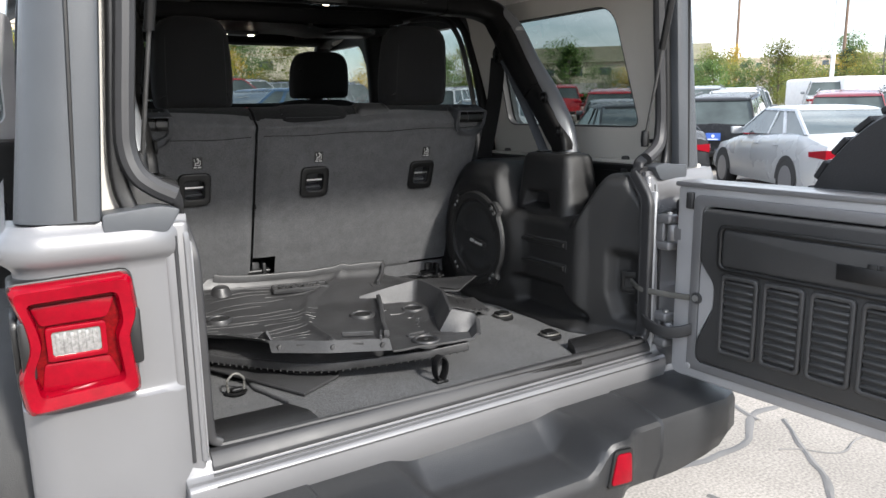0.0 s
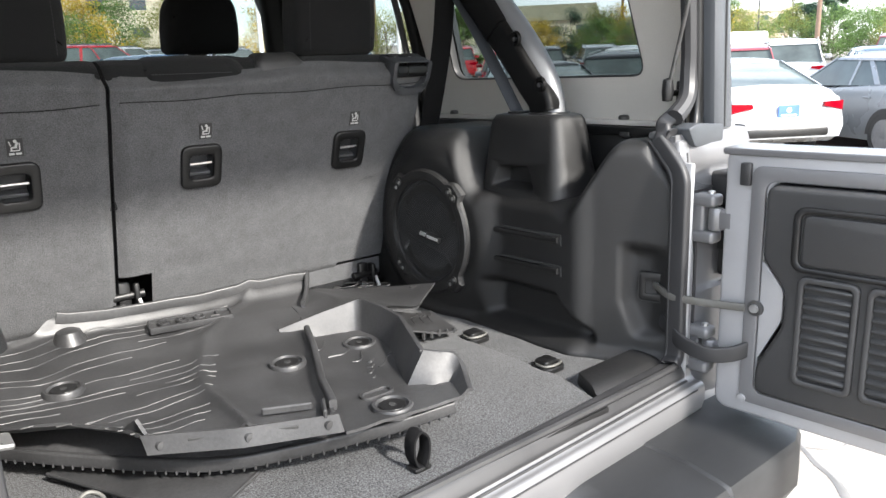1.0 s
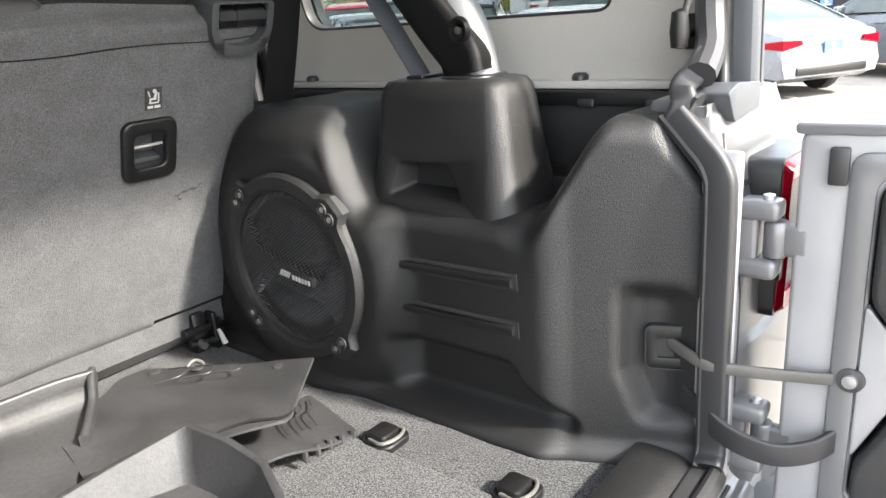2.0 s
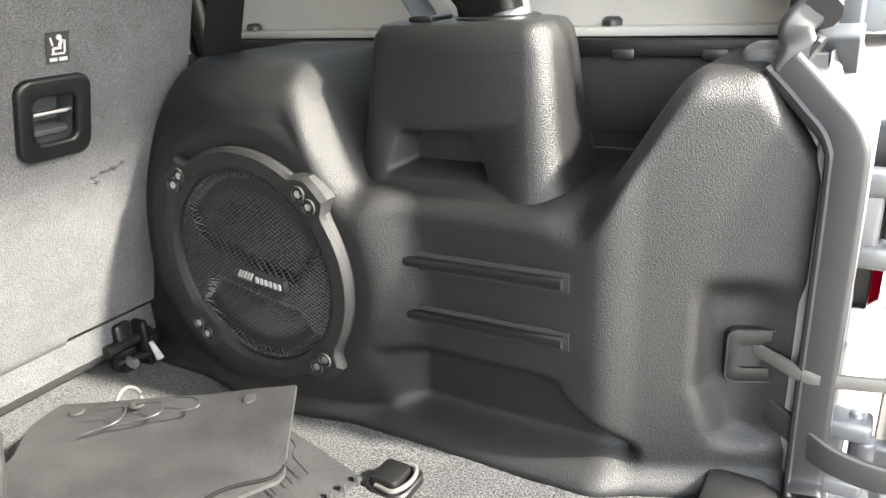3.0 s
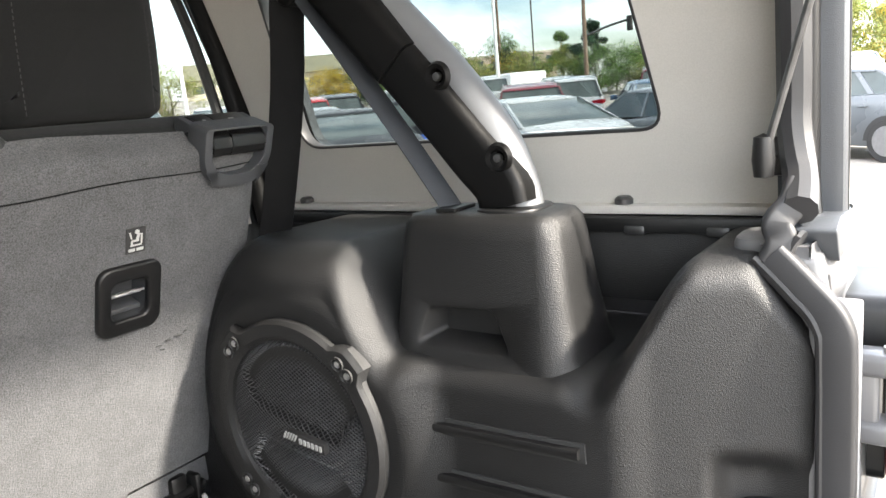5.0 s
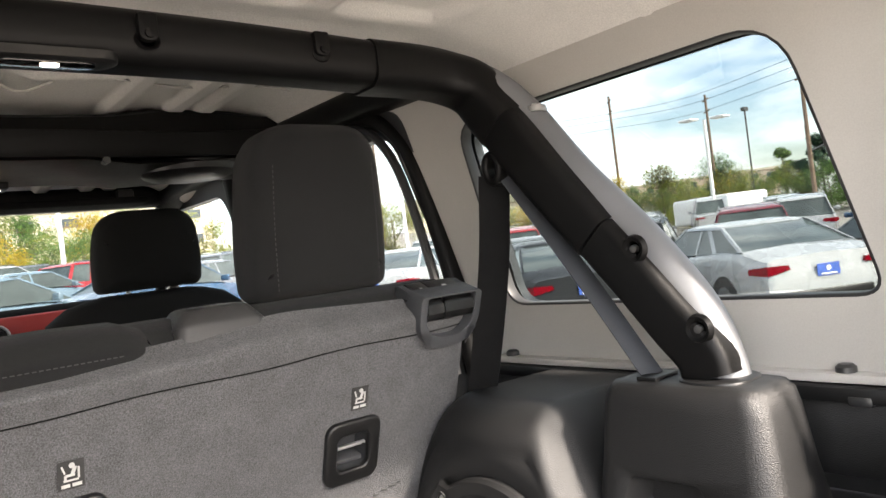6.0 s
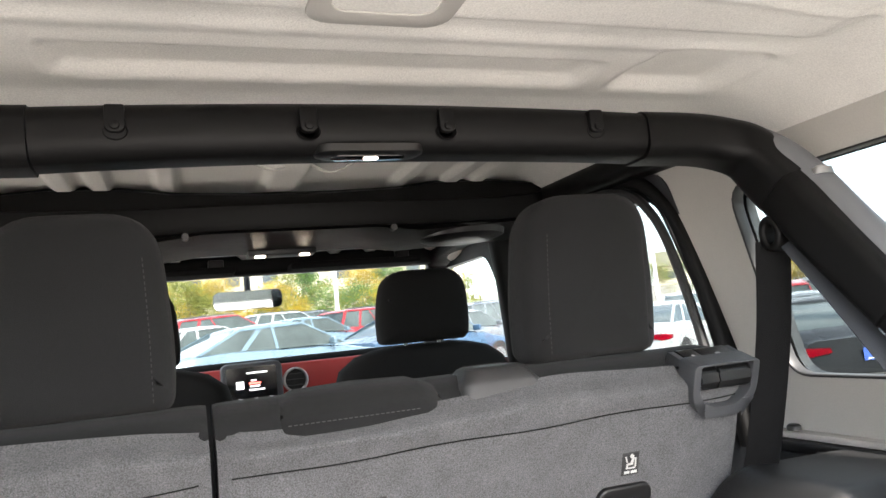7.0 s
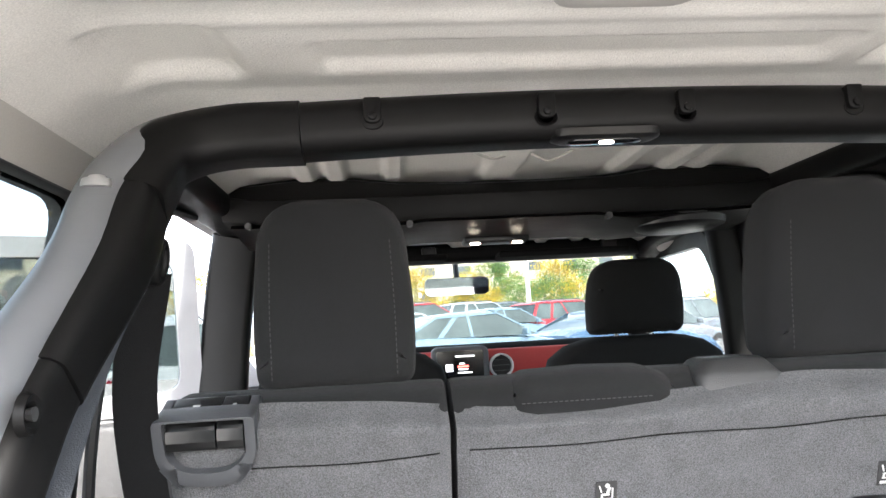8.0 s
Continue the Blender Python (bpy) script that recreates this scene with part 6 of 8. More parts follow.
# ---- tail lamps ----
def tail_lamp(s, dy):
    t = thing("tail_lamp", (s * 0.80, -0.02, 0.925), "red tail lamp with a clear centre and black bezel", "tail lamp", "tail lamps")
    f = lambda pts: [(s * a, b) for a, b in pts]
    O = [(0.895, 1.140), (0.707, 1.146), (0.700, 1.072), (0.716, 1.040), (0.706, 0.930), (0.885, 0.920), (0.893, 0.985), (0.872, 1.035), (0.876, 1.075)]
    def ringpts(k, off=0.0):
        cx, cy = 0.800, 1.034
        return f(rpoly([(cx + (a - cx) * k + off, cy + (b - cy) * k) for a, b in O], 0.016 * k, 3))
    part("lamp_base", prism(ringpts(1.0), "y", -0.030 if s < 0 else -0.052, 0.06, 0.004), SMOOTH_BLACK, t)
    bm = loft([lift(ringpts(0.97), "y", -0.028), lift(ringpts(0.965), "y", -0.052), lift(ringpts(0.90), "y", -0.062), lift(ringpts(0.72), "y", -0.058), lift(ringpts(0.68), "y", -0.044), lift(ringpts(0.675), "y", -0.030)], False)
    part("light_guide", bm, RED_LENS, t, "bright red light guide")
    part("lens_floor", prism(ringpts(0.715), "y", -0.032, -0.02), RED_DARK, t, "dark red inner lens")
    for q in ([(0.862, 1.100), (0.736, 1.104), (0.752, 1.070), (0.850, 1.068)], [(0.850, 1.004), (0.752, 1.003), (0.738, 0.962), (0.858, 0.957)]):
        part("inner_lens", prism(f(rpoly(q, 0.006, 3)), "y", -0.040, -0.03, 0.002), RED_LENS, t)
    for k in range(6):
        part("lens_rib", prism(f([(0.770 + 0.011 * k, 1.019), (0.776 + 0.011 * k, 1.019), (0.776 + 0.011 * k, 1.053), (0.770 + 0.011 * k, 1.053)]), "y", -0.0425, -0.039, 0.001), CLEAR_LENS, t)
    part("lens_frame", ring_prism(f(rrect(0.800, 1.036, 0.090, 0.058, 0.006, 3)), f(rrect(0.800, 1.036, 0.072, 0.040, 0.004, 3)), "y", -0.044, -0.03, 0.002), RED_LENS, t)
    part("clear_lens", prism(f(rrect(0.800, 1.036, 0.072, 0.040, 0.004, 3)), "y", -0.040, -0.030), CLEAR_LENS, t, "clear reversing lens")
    part("side_marker", prism(rrect(0.02, 1.035, 0.10, 0.10, 0.02, 3), "x", s * 0.880, s * 0.892, 0.003), SMOOTH_BLACK, t)
    for a in (0.872, 0.712):
        part("bezel_notch", prism(f(rpoly([(a - 0.010, 0.985), (a + 0.010, 0.985), (a + 0.010, 1.083), (a - 0.010, 1.083)], 0.006, 2)), "y", -0.058, 0.0, 0.003), SMOOTH_BLACK, t, "black bezel beside the lens waist")
    t.location.y += dy


tail_lamp(-1, 0.0)
tail_lamp(1, 0.05)

# ---- hatch gas struts ----
for s in (-1, 1):
    g = thing("gas_strut", (s * 0.655, 0.113, 1.27), "black gas strut of the lifted rear glass", "gas strut", "gas struts")
    a, b = Vector((s * 0.652, 0.114, 1.306)), Vector((s * 0.606, -0.03, 1.80))
    part("strut_rod", rod(a, a + (b - a) * 0.55, 0.0042, 10), DARK_STEEL, g)
    part("strut_tube", rod(a + (b - a) * 0.48, b, 0.0095, 12), SMOOTH_BLACK, g)
    part("ball_socket", join(lathe([(0.0, -0.02), (0.010, -0.018), (0.012, 0.0), (0.010, 0.024), (0.0, 0.028)], a, "z", 14), rod((a.x, a.y, a.z - 0.004), (a.x + s * 0.045, a.y, a.z - 0.004), 0.006)), SMOOTH_BLACK, g)
    part("bracket", box((s * 0.704, 0.114, 1.304), (0.010, 0.026, 0.044), 0.004), SMOOTH_BLACK, g)
    lag = CORNER_SET[s]
    boot = part("corner_boot", sweep(spline([(s * 0.600, 0.096 if s > 0 else 0.088, 1.206), (s * 0.604, 0.060 + 0.4 * lag, 1.228), (s * 0.612, 0.030 + 0.9 * lag, 1.246), (s * 0.626, 0.012 + lag, 1.262), (s * 0.648, 0.008 + lag, 1.280)], 26), rrect(0, 0, 0.030, 0.016, 0.006, 3), (s * 1, 0.2, 0.2)), SEAL_GREY, g, "grey moulded rubber corner of the seal")
    part("boot_flap", surface(lambda u, v: (s * (0.598 + 0.052 * u), 0.052 + lag * (0.3 + 0.6 * u) - 0.050 * u + 0.016 * v, 1.236 - 0.034 * v - 0.014 * u * u + 0.004 * math.sin(u * 5 + v * 3)), line(0, 1, 9), line(0, 1, 6), 0.004), SEAL_GREY, boot)


# ---- rubber floor mats thrown on the cargo floor ----
def along(points, v):
    """The point at share v of a broken line."""
    p = [Vector(q) for q in points]
    lens = [(b - a).length for a, b in zip(p, p[1:])]
    s = v * sum(lens)
    for a, b, d in zip(p, p[1:], lens):
        if s <= d or b is p[-1]:
            return a + (b - a) * min(1.0, s / d)
        s -= d


def strip_between(first, second, n=30, rows=6, relief=None, thick=0.005):
    def at(u, v):
        p = along(first, u).lerp(along(second, u), v)
        if relief:
            p.z += relief(u, v)
        return p
    return surface(at, line(0, 1, n), line(0, 1, rows), thick)


A_LEFT = [(-0.392, 0.262, 0.876), (-0.410, 0.318, 0.872), (-0.459, 0.392, 0.868), (-0.545, 0.462, 0.864), (-0.585, 0.56, 0.866), (-0.565, 0.70, 0.880), (-0.49, 0.775, 0.888), (-0.385, 0.80, 0.894)]
A_RIGHT = [(-0.150, 0.130, 0.872), (-0.105, 0.245, 0.860), (-0.026, 0.415, 0.852), (0.015, 0.520, 0.856), (0.030, 0.575, 0.862), (0.080, 0.640, 0.872), (0.141, 0.735, 0.880)]


def a_relief(v, u):
    """u from left to right, v from front to back."""
    k = u - 0.53 - 0.22 * v
    z = -0.004 + 0.022 * smooth(0.93, 0.985, v) + 0.008 * (1 - smooth(0.0, 0.05, u)) - 0.002 * (1 - smooth(0.0, 0.04, v))
    z += 0.007 * math.exp(-(k / 0.022) ** 2) + 0.005 * smooth(-0.10, 0.0, k) - 0.006 * smooth(0.06, 0.3, v) * (1 - smooth(-0.25, -0.05, k)) * smooth(0.05, 0.2, u)
    z += 0.008 * smooth(0.955, 0.985, u) * (1 - smooth(0.60, 0.66, v))
    return z + 0.003 * noise.noise(Vector((u * 6, v * 6, 0)))


def a_point(u, v):
    p = along(A_LEFT, v).lerp(along(A_RIGHT, v), u)
    p.z += a_relief(v, u)
    return p


A_GRID = [a_point(i / 60, j / 60) for i in range(61) for j in range(61)]


def a_near(x, y):
    """The height of the mat's sheet at a place, or nothing beside it."""
    best = sorted(((p.x - x) ** 2 + (p.y - y) ** 2, p.z) for p in A_GRID)[:4]
    if best[0][0] > 0.012 ** 2:
        return None
    w = [1 / (d + 1e-6) for d, _ in best]
    return Vector((x, y, sum(k * z for k, (_, z) in zip(w, best)) / sum(w)))


mat_a = thing("floor_mat", (-0.18, 0.42, 0.85), "large black rubber floor mat with raised rim, lying uppermost", "floor mat", "loose floor mats")
part("mat_sheet", strip_between(A_LEFT, A_RIGHT, 90, 70, a_relief, -0.005), RUBBER, mat_a, angle=60)
rim_pts = [a_point(u, 0.985) for u in line(0.02, 1.0, 24)]
part("back_rim", sweep([p + Vector((0, 0, 0.004)) for p in rim_pts], rrect(0, 0, 0.010, 0.026, 0.004, 3)), RUBBER, mat_a)
part("side_rim", sweep([a_point(1.0, v) + Vector((0, 0, 0.004)) for v in line(0.02, 0.60, 14)], rrect(0, 0, 0.012, 0.018, 0.004, 3)), RUBBER, mat_a)
part("end_rim", sweep([a_point(1.0, v) + Vector((0, 0, 0.006)) for v in line(0.80, 1.0, 8)], rrect(0, 0, 0.010, 0.024, 0.004, 3)), RUBBER, mat_a)
part("corner_post", lathe([(0.0, 0.014), (0.014, 0.014), (0.022, 0.010), (0.027, 0.0), (0.040, -0.02)], (-0.372, 0.770, 0.886), "z", 20), RUBBER, mat_a)
lip = part("front_lip", strip_between([(-0.393, 0.258, 0.880), (-0.280, 0.186, 0.878), (-0.147, 0.126, 0.876)], [(-0.389, 0.248, 0.852), (-0.277, 0.176, 0.850), (-0.144, 0.117, 0.849)], 20, 4), RUBBER, mat_a)
part("lip_corner", strip_between([(-0.402, 0.302, 0.880), (-0.390, 0.278, 0.900), (-0.384, 0.256, 0.880)], [(-0.396, 0.306, 0.866), (-0.382, 0.286, 0.866), (-0.378, 0.262, 0.866)], 8, 4), RUBBER, mat_a)
for k in (0.08, 0.52, 0.93):
    c = along([(-0.391, 0.252, 0.864), (-0.278, 0.180, 0.863), (-0.145, 0.120, 0.862)], k)
    part("lip_button", lathe([(0.0, -0.006), (0.007, -0.005), (0.009, 0.0), (0.009, 0.006)], c, "y", 14), RUBBER, lip)
for k in (0.27, 0.72):
    c = along([(-0.391, 0.252, 0.871), (-0.278, 0.180, 0.869), (-0.145, 0.120, 0.868)], k)
    part("lip_slot", box(c, (0.030, 0.007, 0.005), 0.001, 1, Matrix.Rotation(-0.50, 3, "Z")), LABEL_AND_HOLE_BLACK, lip)
part("corner_bracket", join(box((-0.200, 0.186, 0.880), (0.075, 0.005, 0.012), 0.002, 1, Matrix.Rotation(-0.48, 3, "Z")), box((-0.158, 0.148, 0.880), (0.006, 0.045, 0.014), 0.002, 1, Matrix.Rotation(-0.45, 3, "Z"))), RUBBER, mat_a)


def washer(parent, c, tilt=0.0):
    w = part("anchor_boss", lathe([(0.012, 0.001), (0.025, 0.002), (0.027, 0.007), (0.032, 0.007), (0.034, 0.004), (0.035, -0.008)], c, "z", 32), RUBBER, parent, "round anchor boss")
    part("boss_cap", lathe([(0.0, 0.002), (0.005, 0.002), (0.007, 0.005), (0.021, 0.005), (0.023, 0.001)], c, "z", 24), SMOOTH_BLACK, w)
    part("boss_hole", lathe([(0.0, 0.0055), (0.006, 0.0055), (0.006, 0.002)], c, "z", 12), LABEL_AND_HOLE_BLACK, w)


washer(mat_a, a_near(-0.094, 0.392) + Vector((0, 0, 0.002)))
washer(mat_a, a_near(-0.430, 0.565) + Vector((0, 0, 0.002)))
# grain lines moulded into the sheet
for k in range(22):
    pts, run = [], []
    for i in range(48):
        x = -0.57 + 0.0105 * i
        step = smooth(0.50, 0.62, 0.20 + 0.026 * k) * (1 - smooth(0.78, 0.84, 0.20 + 0.026 * k))
        y = 0.20 + 0.026 * k - 0.16 * (x + 0.35) + 0.055 * step * (smooth(-0.47, -0.36, x) - 0.5) + 0.030 * noise.noise(Vector((x * 5.5, k * 0.16, 3.0))) + 0.010 * noise.noise(Vector((x * 15, k * 0.3, 9.0)))
        edge = -0.264 + 0.50 * (y - 0.19) - 0.065
        p = a_near(x, y) if x < edge and y < 0.80 else None
        if p is not None and noise.noise(Vector((x * 4, k * 2.7, 1.0))) > -0.22:
            run.append(p + Vector((0, 0, -0.0004)))
        else:
            pts.append(run)
            run = []
    for run in pts + [run]:
        if len(run) > 5:
            part("grain_line", sweep(spline(run, len(run) * 2), circle(0, 0, 0.0014, 6)), RUBBER_SEAL, mat_a)
for k in range(4):
    part("grip_bar", sweep([a_point(0.60 + 0.07 * i / 5, 0.93 - 0.030 * k + 0.01 * i / 5) + Vector((0, 0, 0.002)) for i in range(6)], circle(0, 0, 0.0014, 6)), RUBBER, mat_a)
em = Matrix.Translation((-0.155, 0.696, 0.884)) @ Matrix.Rotation(radians(-12), 4, "Z") @ Matrix.Rotation(radians(6), 4, "X") @ Matrix.Diagonal((0.86, 0.9, 1.0, 1.0))
plate = part("emblem_plate", moved(ring_prism(rrect(0, 0, 0.195, 0.050, 0.006, 3), rrect(0, 0, 0.183, 0.038, 0.004, 3), "z", -0.010, 0.004, 0.001), em), RUBBER, mat_a, "moulded plain emblem plate")
part("emblem_floor", moved(box((0, 0, -0.005), (0.186, 0.042, 0.008)), em), RUBBER, plate)
for x in (-0.062, -0.021, 0.020):
    part("emblem_shape", moved(ring_prism(circle(x, 0, 0.015, 20, 0.013), circle(x, 0, 0.008, 20, 0.006), "z", -0.004, 0.005, 0.001), em), RUBBER, plate)
part("emblem_shape", moved(join(box((0.062, 0.0, 0.0), (0.008, 0.028, 0.010), 0.001, 1), box((0.052, -0.011, 0.0), (0.018, 0.007, 0.010), 0.001, 1)), em), RUBBER, plate)

# tray mat beside it
mat_b = thing("floor_mat", (0.03, 0.28, 0.83), "black rubber tray mat with tall side walls", "floor mat", "loose floor mats")
B_RIM = [(-0.030, 0.552, 0.864), (0.055, 0.530, 0.884), (0.140, 0.507, 0.900), (0.150, 0.440, 0.897), (0.146, 0.369, 0.894), (0.100, 0.270, 0.895), (0.064, 0.192, 0.896), (0.092, 0.182, 0.888), (0.120, 0.175, 0.880), (0.118, 0.150, 0.868), (0.068, 0.072, 0.862)]
B_LOW = [(-0.030, 0.535, 0.838), (0.050, 0.512, 0.838), (0.120, 0.486, 0.838), (0.124, 0.430, 0.838), (0.116, 0.366, 0.838), (0.072, 0.280, 0.838), (0.030, 0.190, 0.838), (0.060, 0.160, 0.838), (0.092, 0.155, 0.838), (0.088, 0.135, 0.840), (0.055, 0.078, 0.848)]
part("tray_wall", strip_between(B_RIM, B_LOW, 44, 6, None, 0.005), RUBBER, mat_b, angle=50)
floor_b = surface(lambda u, v: along([(-0.145, 0.110, 0.846), (-0.10, 0.25, 0.838), (-0.030, 0.545, 0.838)], v).lerp(along(list(reversed(B_LOW[2:])), v), u) + Vector((0, 0, 0.002 * noise.noise(Vector((u * 5, v * 5, 4))))), line(0, 1, 30), line(0, 1, 34), -0.005)
part("tray_floor", floor_b, RUBBER, mat_b, angle=60)
part("tray_lip", sweep([Vector(p) for p in B_RIM], rrect(0, 0, 0.010, 0.006, 0.002, 2)), RUBBER, mat_b)
washer(mat_b, Vector((0.078, 0.421, 0.840)))
washer(mat_b, Vector((-0.044, 0.134, 0.848)))
part("tray_slot", ring_prism(rrect(-0.030, 0.200, 0.064, 0.030, 0.014, 5), rrect(-0.030, 0.200, 0.050, 0.017, 0.008, 5), "z", 0.838, 0.848, 0.002), RUBBER, mat_b)
part("slot_shadow", box((-0.030, 0.200, 0.841), (0.052, 0.019, 0.003)), LABEL_AND_HOLE_BLACK, mat_b)
for k in range(7):
    pts = [Vector((-0.05 + 0.022 * k + 0.014 * i - 0.004 * i * (k % 2), 0.48 - 0.045 * k + 0.010 * math.sin(i * 1.1 + k) + 0.006 * i, 0.8425)) for i in range(7 - k // 3)]
    part("contour_line", sweep(spline(pts, 20), circle(0, 0, 0.0020, 6)), RUBBER, mat_b)
for x, y, w, h in ((0.045, 0.330, 0.022, 0.010), (0.030, 0.308, 0.016, 0.014), (0.015, 0.285, 0.020, 0.010), (0.006, 0.262, 0.012, 0.008)):
    part("moulded_mark", box((x, y, 0.842), (w, h, 0.006), 0.002, 1, Matrix.Rotation(0.7, 3, "Z")), RUBBER, mat_b)

# folded mat under them, reaching to the loudspeaker
mat_c = thing("floor_mat", (0.26, 0.62, 0.80), "folded black rubber mat with punched holes", "floor mat", "loose floor mats")
part("flap", strip_between([(0.055, 0.690, 0.862), (0.145, 0.735, 0.868), (0.215, 0.83, 0.835), (0.290, 0.895, 0.802)], [(0.040, 0.580, 0.858), (0.150, 0.515, 0.862), (0.262, 0.470, 0.856), (0.385, 0.558, 0.868)], 34, 24, lambda u, v: 0.010 * math.sin(v * 3.1) - 0.012 * u * v * (1 - v) * 4 + 0.003 * noise.noise(Vector((u * 4, v * 4, 8))), 0.004), RUBBER, mat_c, angle=60)
for x, y, z in ((0.352, 0.602, 0.868), (0.300, 0.742, 0.852), (0.268, 0.82, 0.838)):
    # Black discs on the uncut flap stand in for shaded holes.
    part("punched_hole", lathe([(0.0, 0.0015), (0.008, 0.0015), (0.010, 0.000)], (x, y, z - 0.008), "z", 16), LABEL_AND_HOLE_BLACK, mat_c)
part("flap_crease", sweep(spline([(0.150, 0.52, 0.864), (0.215, 0.505, 0.866), (0.262, 0.478, 0.860), (0.300, 0.500, 0.858)], 20), circle(0, 0, 0.002, 6)), BLACK_CLOTH, mat_c)
for k in range(3):
    part("contour_line", sweep(spline([(0.215 + 0.03 * k, 0.72 - 0.02 * k, 0.862), (0.245 + 0.03 * k, 0.70 - 0.03 * k, 0.866), (0.270 + 0.025 * k, 0.72 - 0.03 * k, 0.864), (0.255 + 0.03 * k, 0.75 - 0.03 * k, 0.860)], 16), circle(0, 0, 0.0012, 6)), RUBBER_SEAL, mat_c)
part("lower_flap", strip_between([(0.20, 0.50, 0.800), (0.262, 0.478, 0.800), (0.372, 0.465, 0.784)], [(0.22, 0.64, 0.802), (0.30, 0.640, 0.800), (0.402, 0.602, 0.790)], 22, 12, lambda u, v: 0.006 * math.sin(u * 6), 0.004), RUBBER, mat_c, angle=60)
for k in range(3):
    part("contour_line", sweep(spline([(0.285 + 0.025 * k, 0.510, 0.806 - 0.004 * k), (0.300 + 0.025 * k, 0.545, 0.807 - 0.004 * k), (0.330 + 0.020 * k, 0.560, 0.803 - 0.004 * k), (0.345 + 0.02 * k, 0.585, 0.800 - 0.004 * k)], 16), circle(0, 0, 0.0012, 6)), RUBBER_SEAL, mat_c)
for k in range(5):
    part("nib", rod((0.285 + 0.02 * k, 0.480 - 0.003 * k, 0.796 - 0.002 * k), (0.285 + 0.02 * k, 0.480 - 0.003 * k, 0.776), 0.004, 6), RUBBER, mat_c)

# thick mat at the bottom of the heap, with nibs on its underside
mat_d = thing("floor_mat", (-0.2, 0.35, 0.77), "thick black rubber mat with nibs along its edge", "floor mat", "loose floor mats")
D_EDGE = [(-0.550, 0.540, 0.804), (-0.470, 0.440, 0.802), (-0.385, 0.342, 0.801), (-0.310, 0.265, 0.801), (-0.250, 0.222, 0.804), (-0.160, 0.172, 0.814), (-0.050, 0.126, 0.824), (0.050, 0.094, 0.836)]
D_IN = [(-0.545, 0.80, 0.830), (-0.48, 0.60, 0.836), (-0.36, 0.45, 0.838), (-0.29, 0.36, 0.836), (-0.22, 0.32, 0.834), (-0.12, 0.28, 0.832), (-0.03, 0.24, 0.832), (0.05, 0.20, 0.834)]
part("mat_sheet", strip_between(D_EDGE, D_IN, 50, 10, lambda u, v: 0.012 * math.sin(v * 2.6) + 0.002 * noise.noise(Vector((u * 9, v * 5, 2))), 0.006), RUBBER, mat_d, angle=60)
part("mat_edge", sweep([along(D_EDGE, v) for v in line(0, 1, 40)], rrect(0, -0.006, 0.012, 0.022, 0.004, 3)), RUBBER, mat_d)
for k in range(44):
    p = along(D_EDGE, (k + 0.5) / 44)
    part("nib", box(p + Vector((-0.003, -0.004, -0.016)), (0.003, 0.004, 0.007)), RUBBER_SEAL, mat_d)
mat_e = thing("floor_mat", (-0.36, 0.30, 0.762), "thin black mat with one corner showing beneath the heap", "floor mat", "loose floor mats")
part("mat_sheet", prism([(-0.490, 0.462), (-0.346, 0.166), (-0.236, 0.232), (-0.10, 0.45), (-0.30, 0.60)], "z", 0.762, 0.768, 0.002), RUBBER, mat_e)
part("edge_bead", sweep([Vector((-0.490, 0.462, 0.768)), Vector((-0.346, 0.166, 0.768)), Vector((-0.236, 0.232, 0.768))], circle(0, 0, 0.003, 6)), RUBBER, mat_e)
spacer = whole("mat_stack", prism([(-0.30, 0.36), (-0.06, 0.27), (0.04, 0.24), (0.12, 0.44), (0.10, 0.62), (-0.10, 0.70), (-0.34, 0.66)], "z", 0.769, 0.828, 0.006), RUBBER, "black rubber mats folded flat beneath the heap", "floor mat", "loose floor mats")
buckle = thing("grab_buckle", (-0.52, 0.50, 0.86), "chromed buckle lying at the cargo edge", "buckle")
part("tongue", box((-0.552, 0.40, 0.872), (0.04, 0.05, 0.010), 0.004, 2, Matrix.Rotation(0.2, 3, "Y")), STEEL, buckle)


# ---- parked cars ----
def car_parts(kind):
    """Side profiles: length, width, then (y, hood/deck height) and the cabin's corner points."""
    if kind == "sedan":
        return dict(L=4.75, W=1.84, sill=0.24, top=[(0, 0.62), (0.06, 0.92), (0.55, 1.04), (0.95, 1.06), (3.0, 0.99), (4.2, 0.82), (4.62, 0.66), (4.75, 0.45)],
                    cab=[(0.62, 1.04), (1.42, 1.44), (2.55, 1.47), (3.35, 1.00)], wr=0.335, ax=(1.02, 3.80))
    if kind == "suv":
        return dict(L=4.65, W=1.88, sill=0.30, top=[(0, 0.66), (0.04, 1.04), (0.15, 1.08), (0.9, 1.08), (3.05, 1.08), (4.2, 1.00), (4.55, 0.86), (4.65, 0.55)],
                    cab=[(0.08, 1.06), (0.42, 1.63), (2.35, 1.70), (3.25, 1.08)], wr=0.37, ax=(0.92, 3.62))
    return dict(L=5.60, W=1.98, sill=0.40, top=[(0, 0.80), (0.02, 1.16), (0.1, 1.20), (1.8, 1.20), (3.9, 1.20), (5.2, 1.12), (5.5, 0.98), (5.6, 0.60)],
                cab=[(1.80, 1.20), (1.98, 1.86), (3.10, 1.90), (3.95, 1.20)], wr=0.41, ax=(1.20, 4.60))


def profile_at(pts, y):
    for (a, ha), (b, hb) in zip(pts, pts[1:]):
        if y <= b:
            return ha + (hb - ha) * smooth(0, 1, (y - a) / (b - a)) if b > a else hb
    return pts[-1][1]


PAINTS = {}


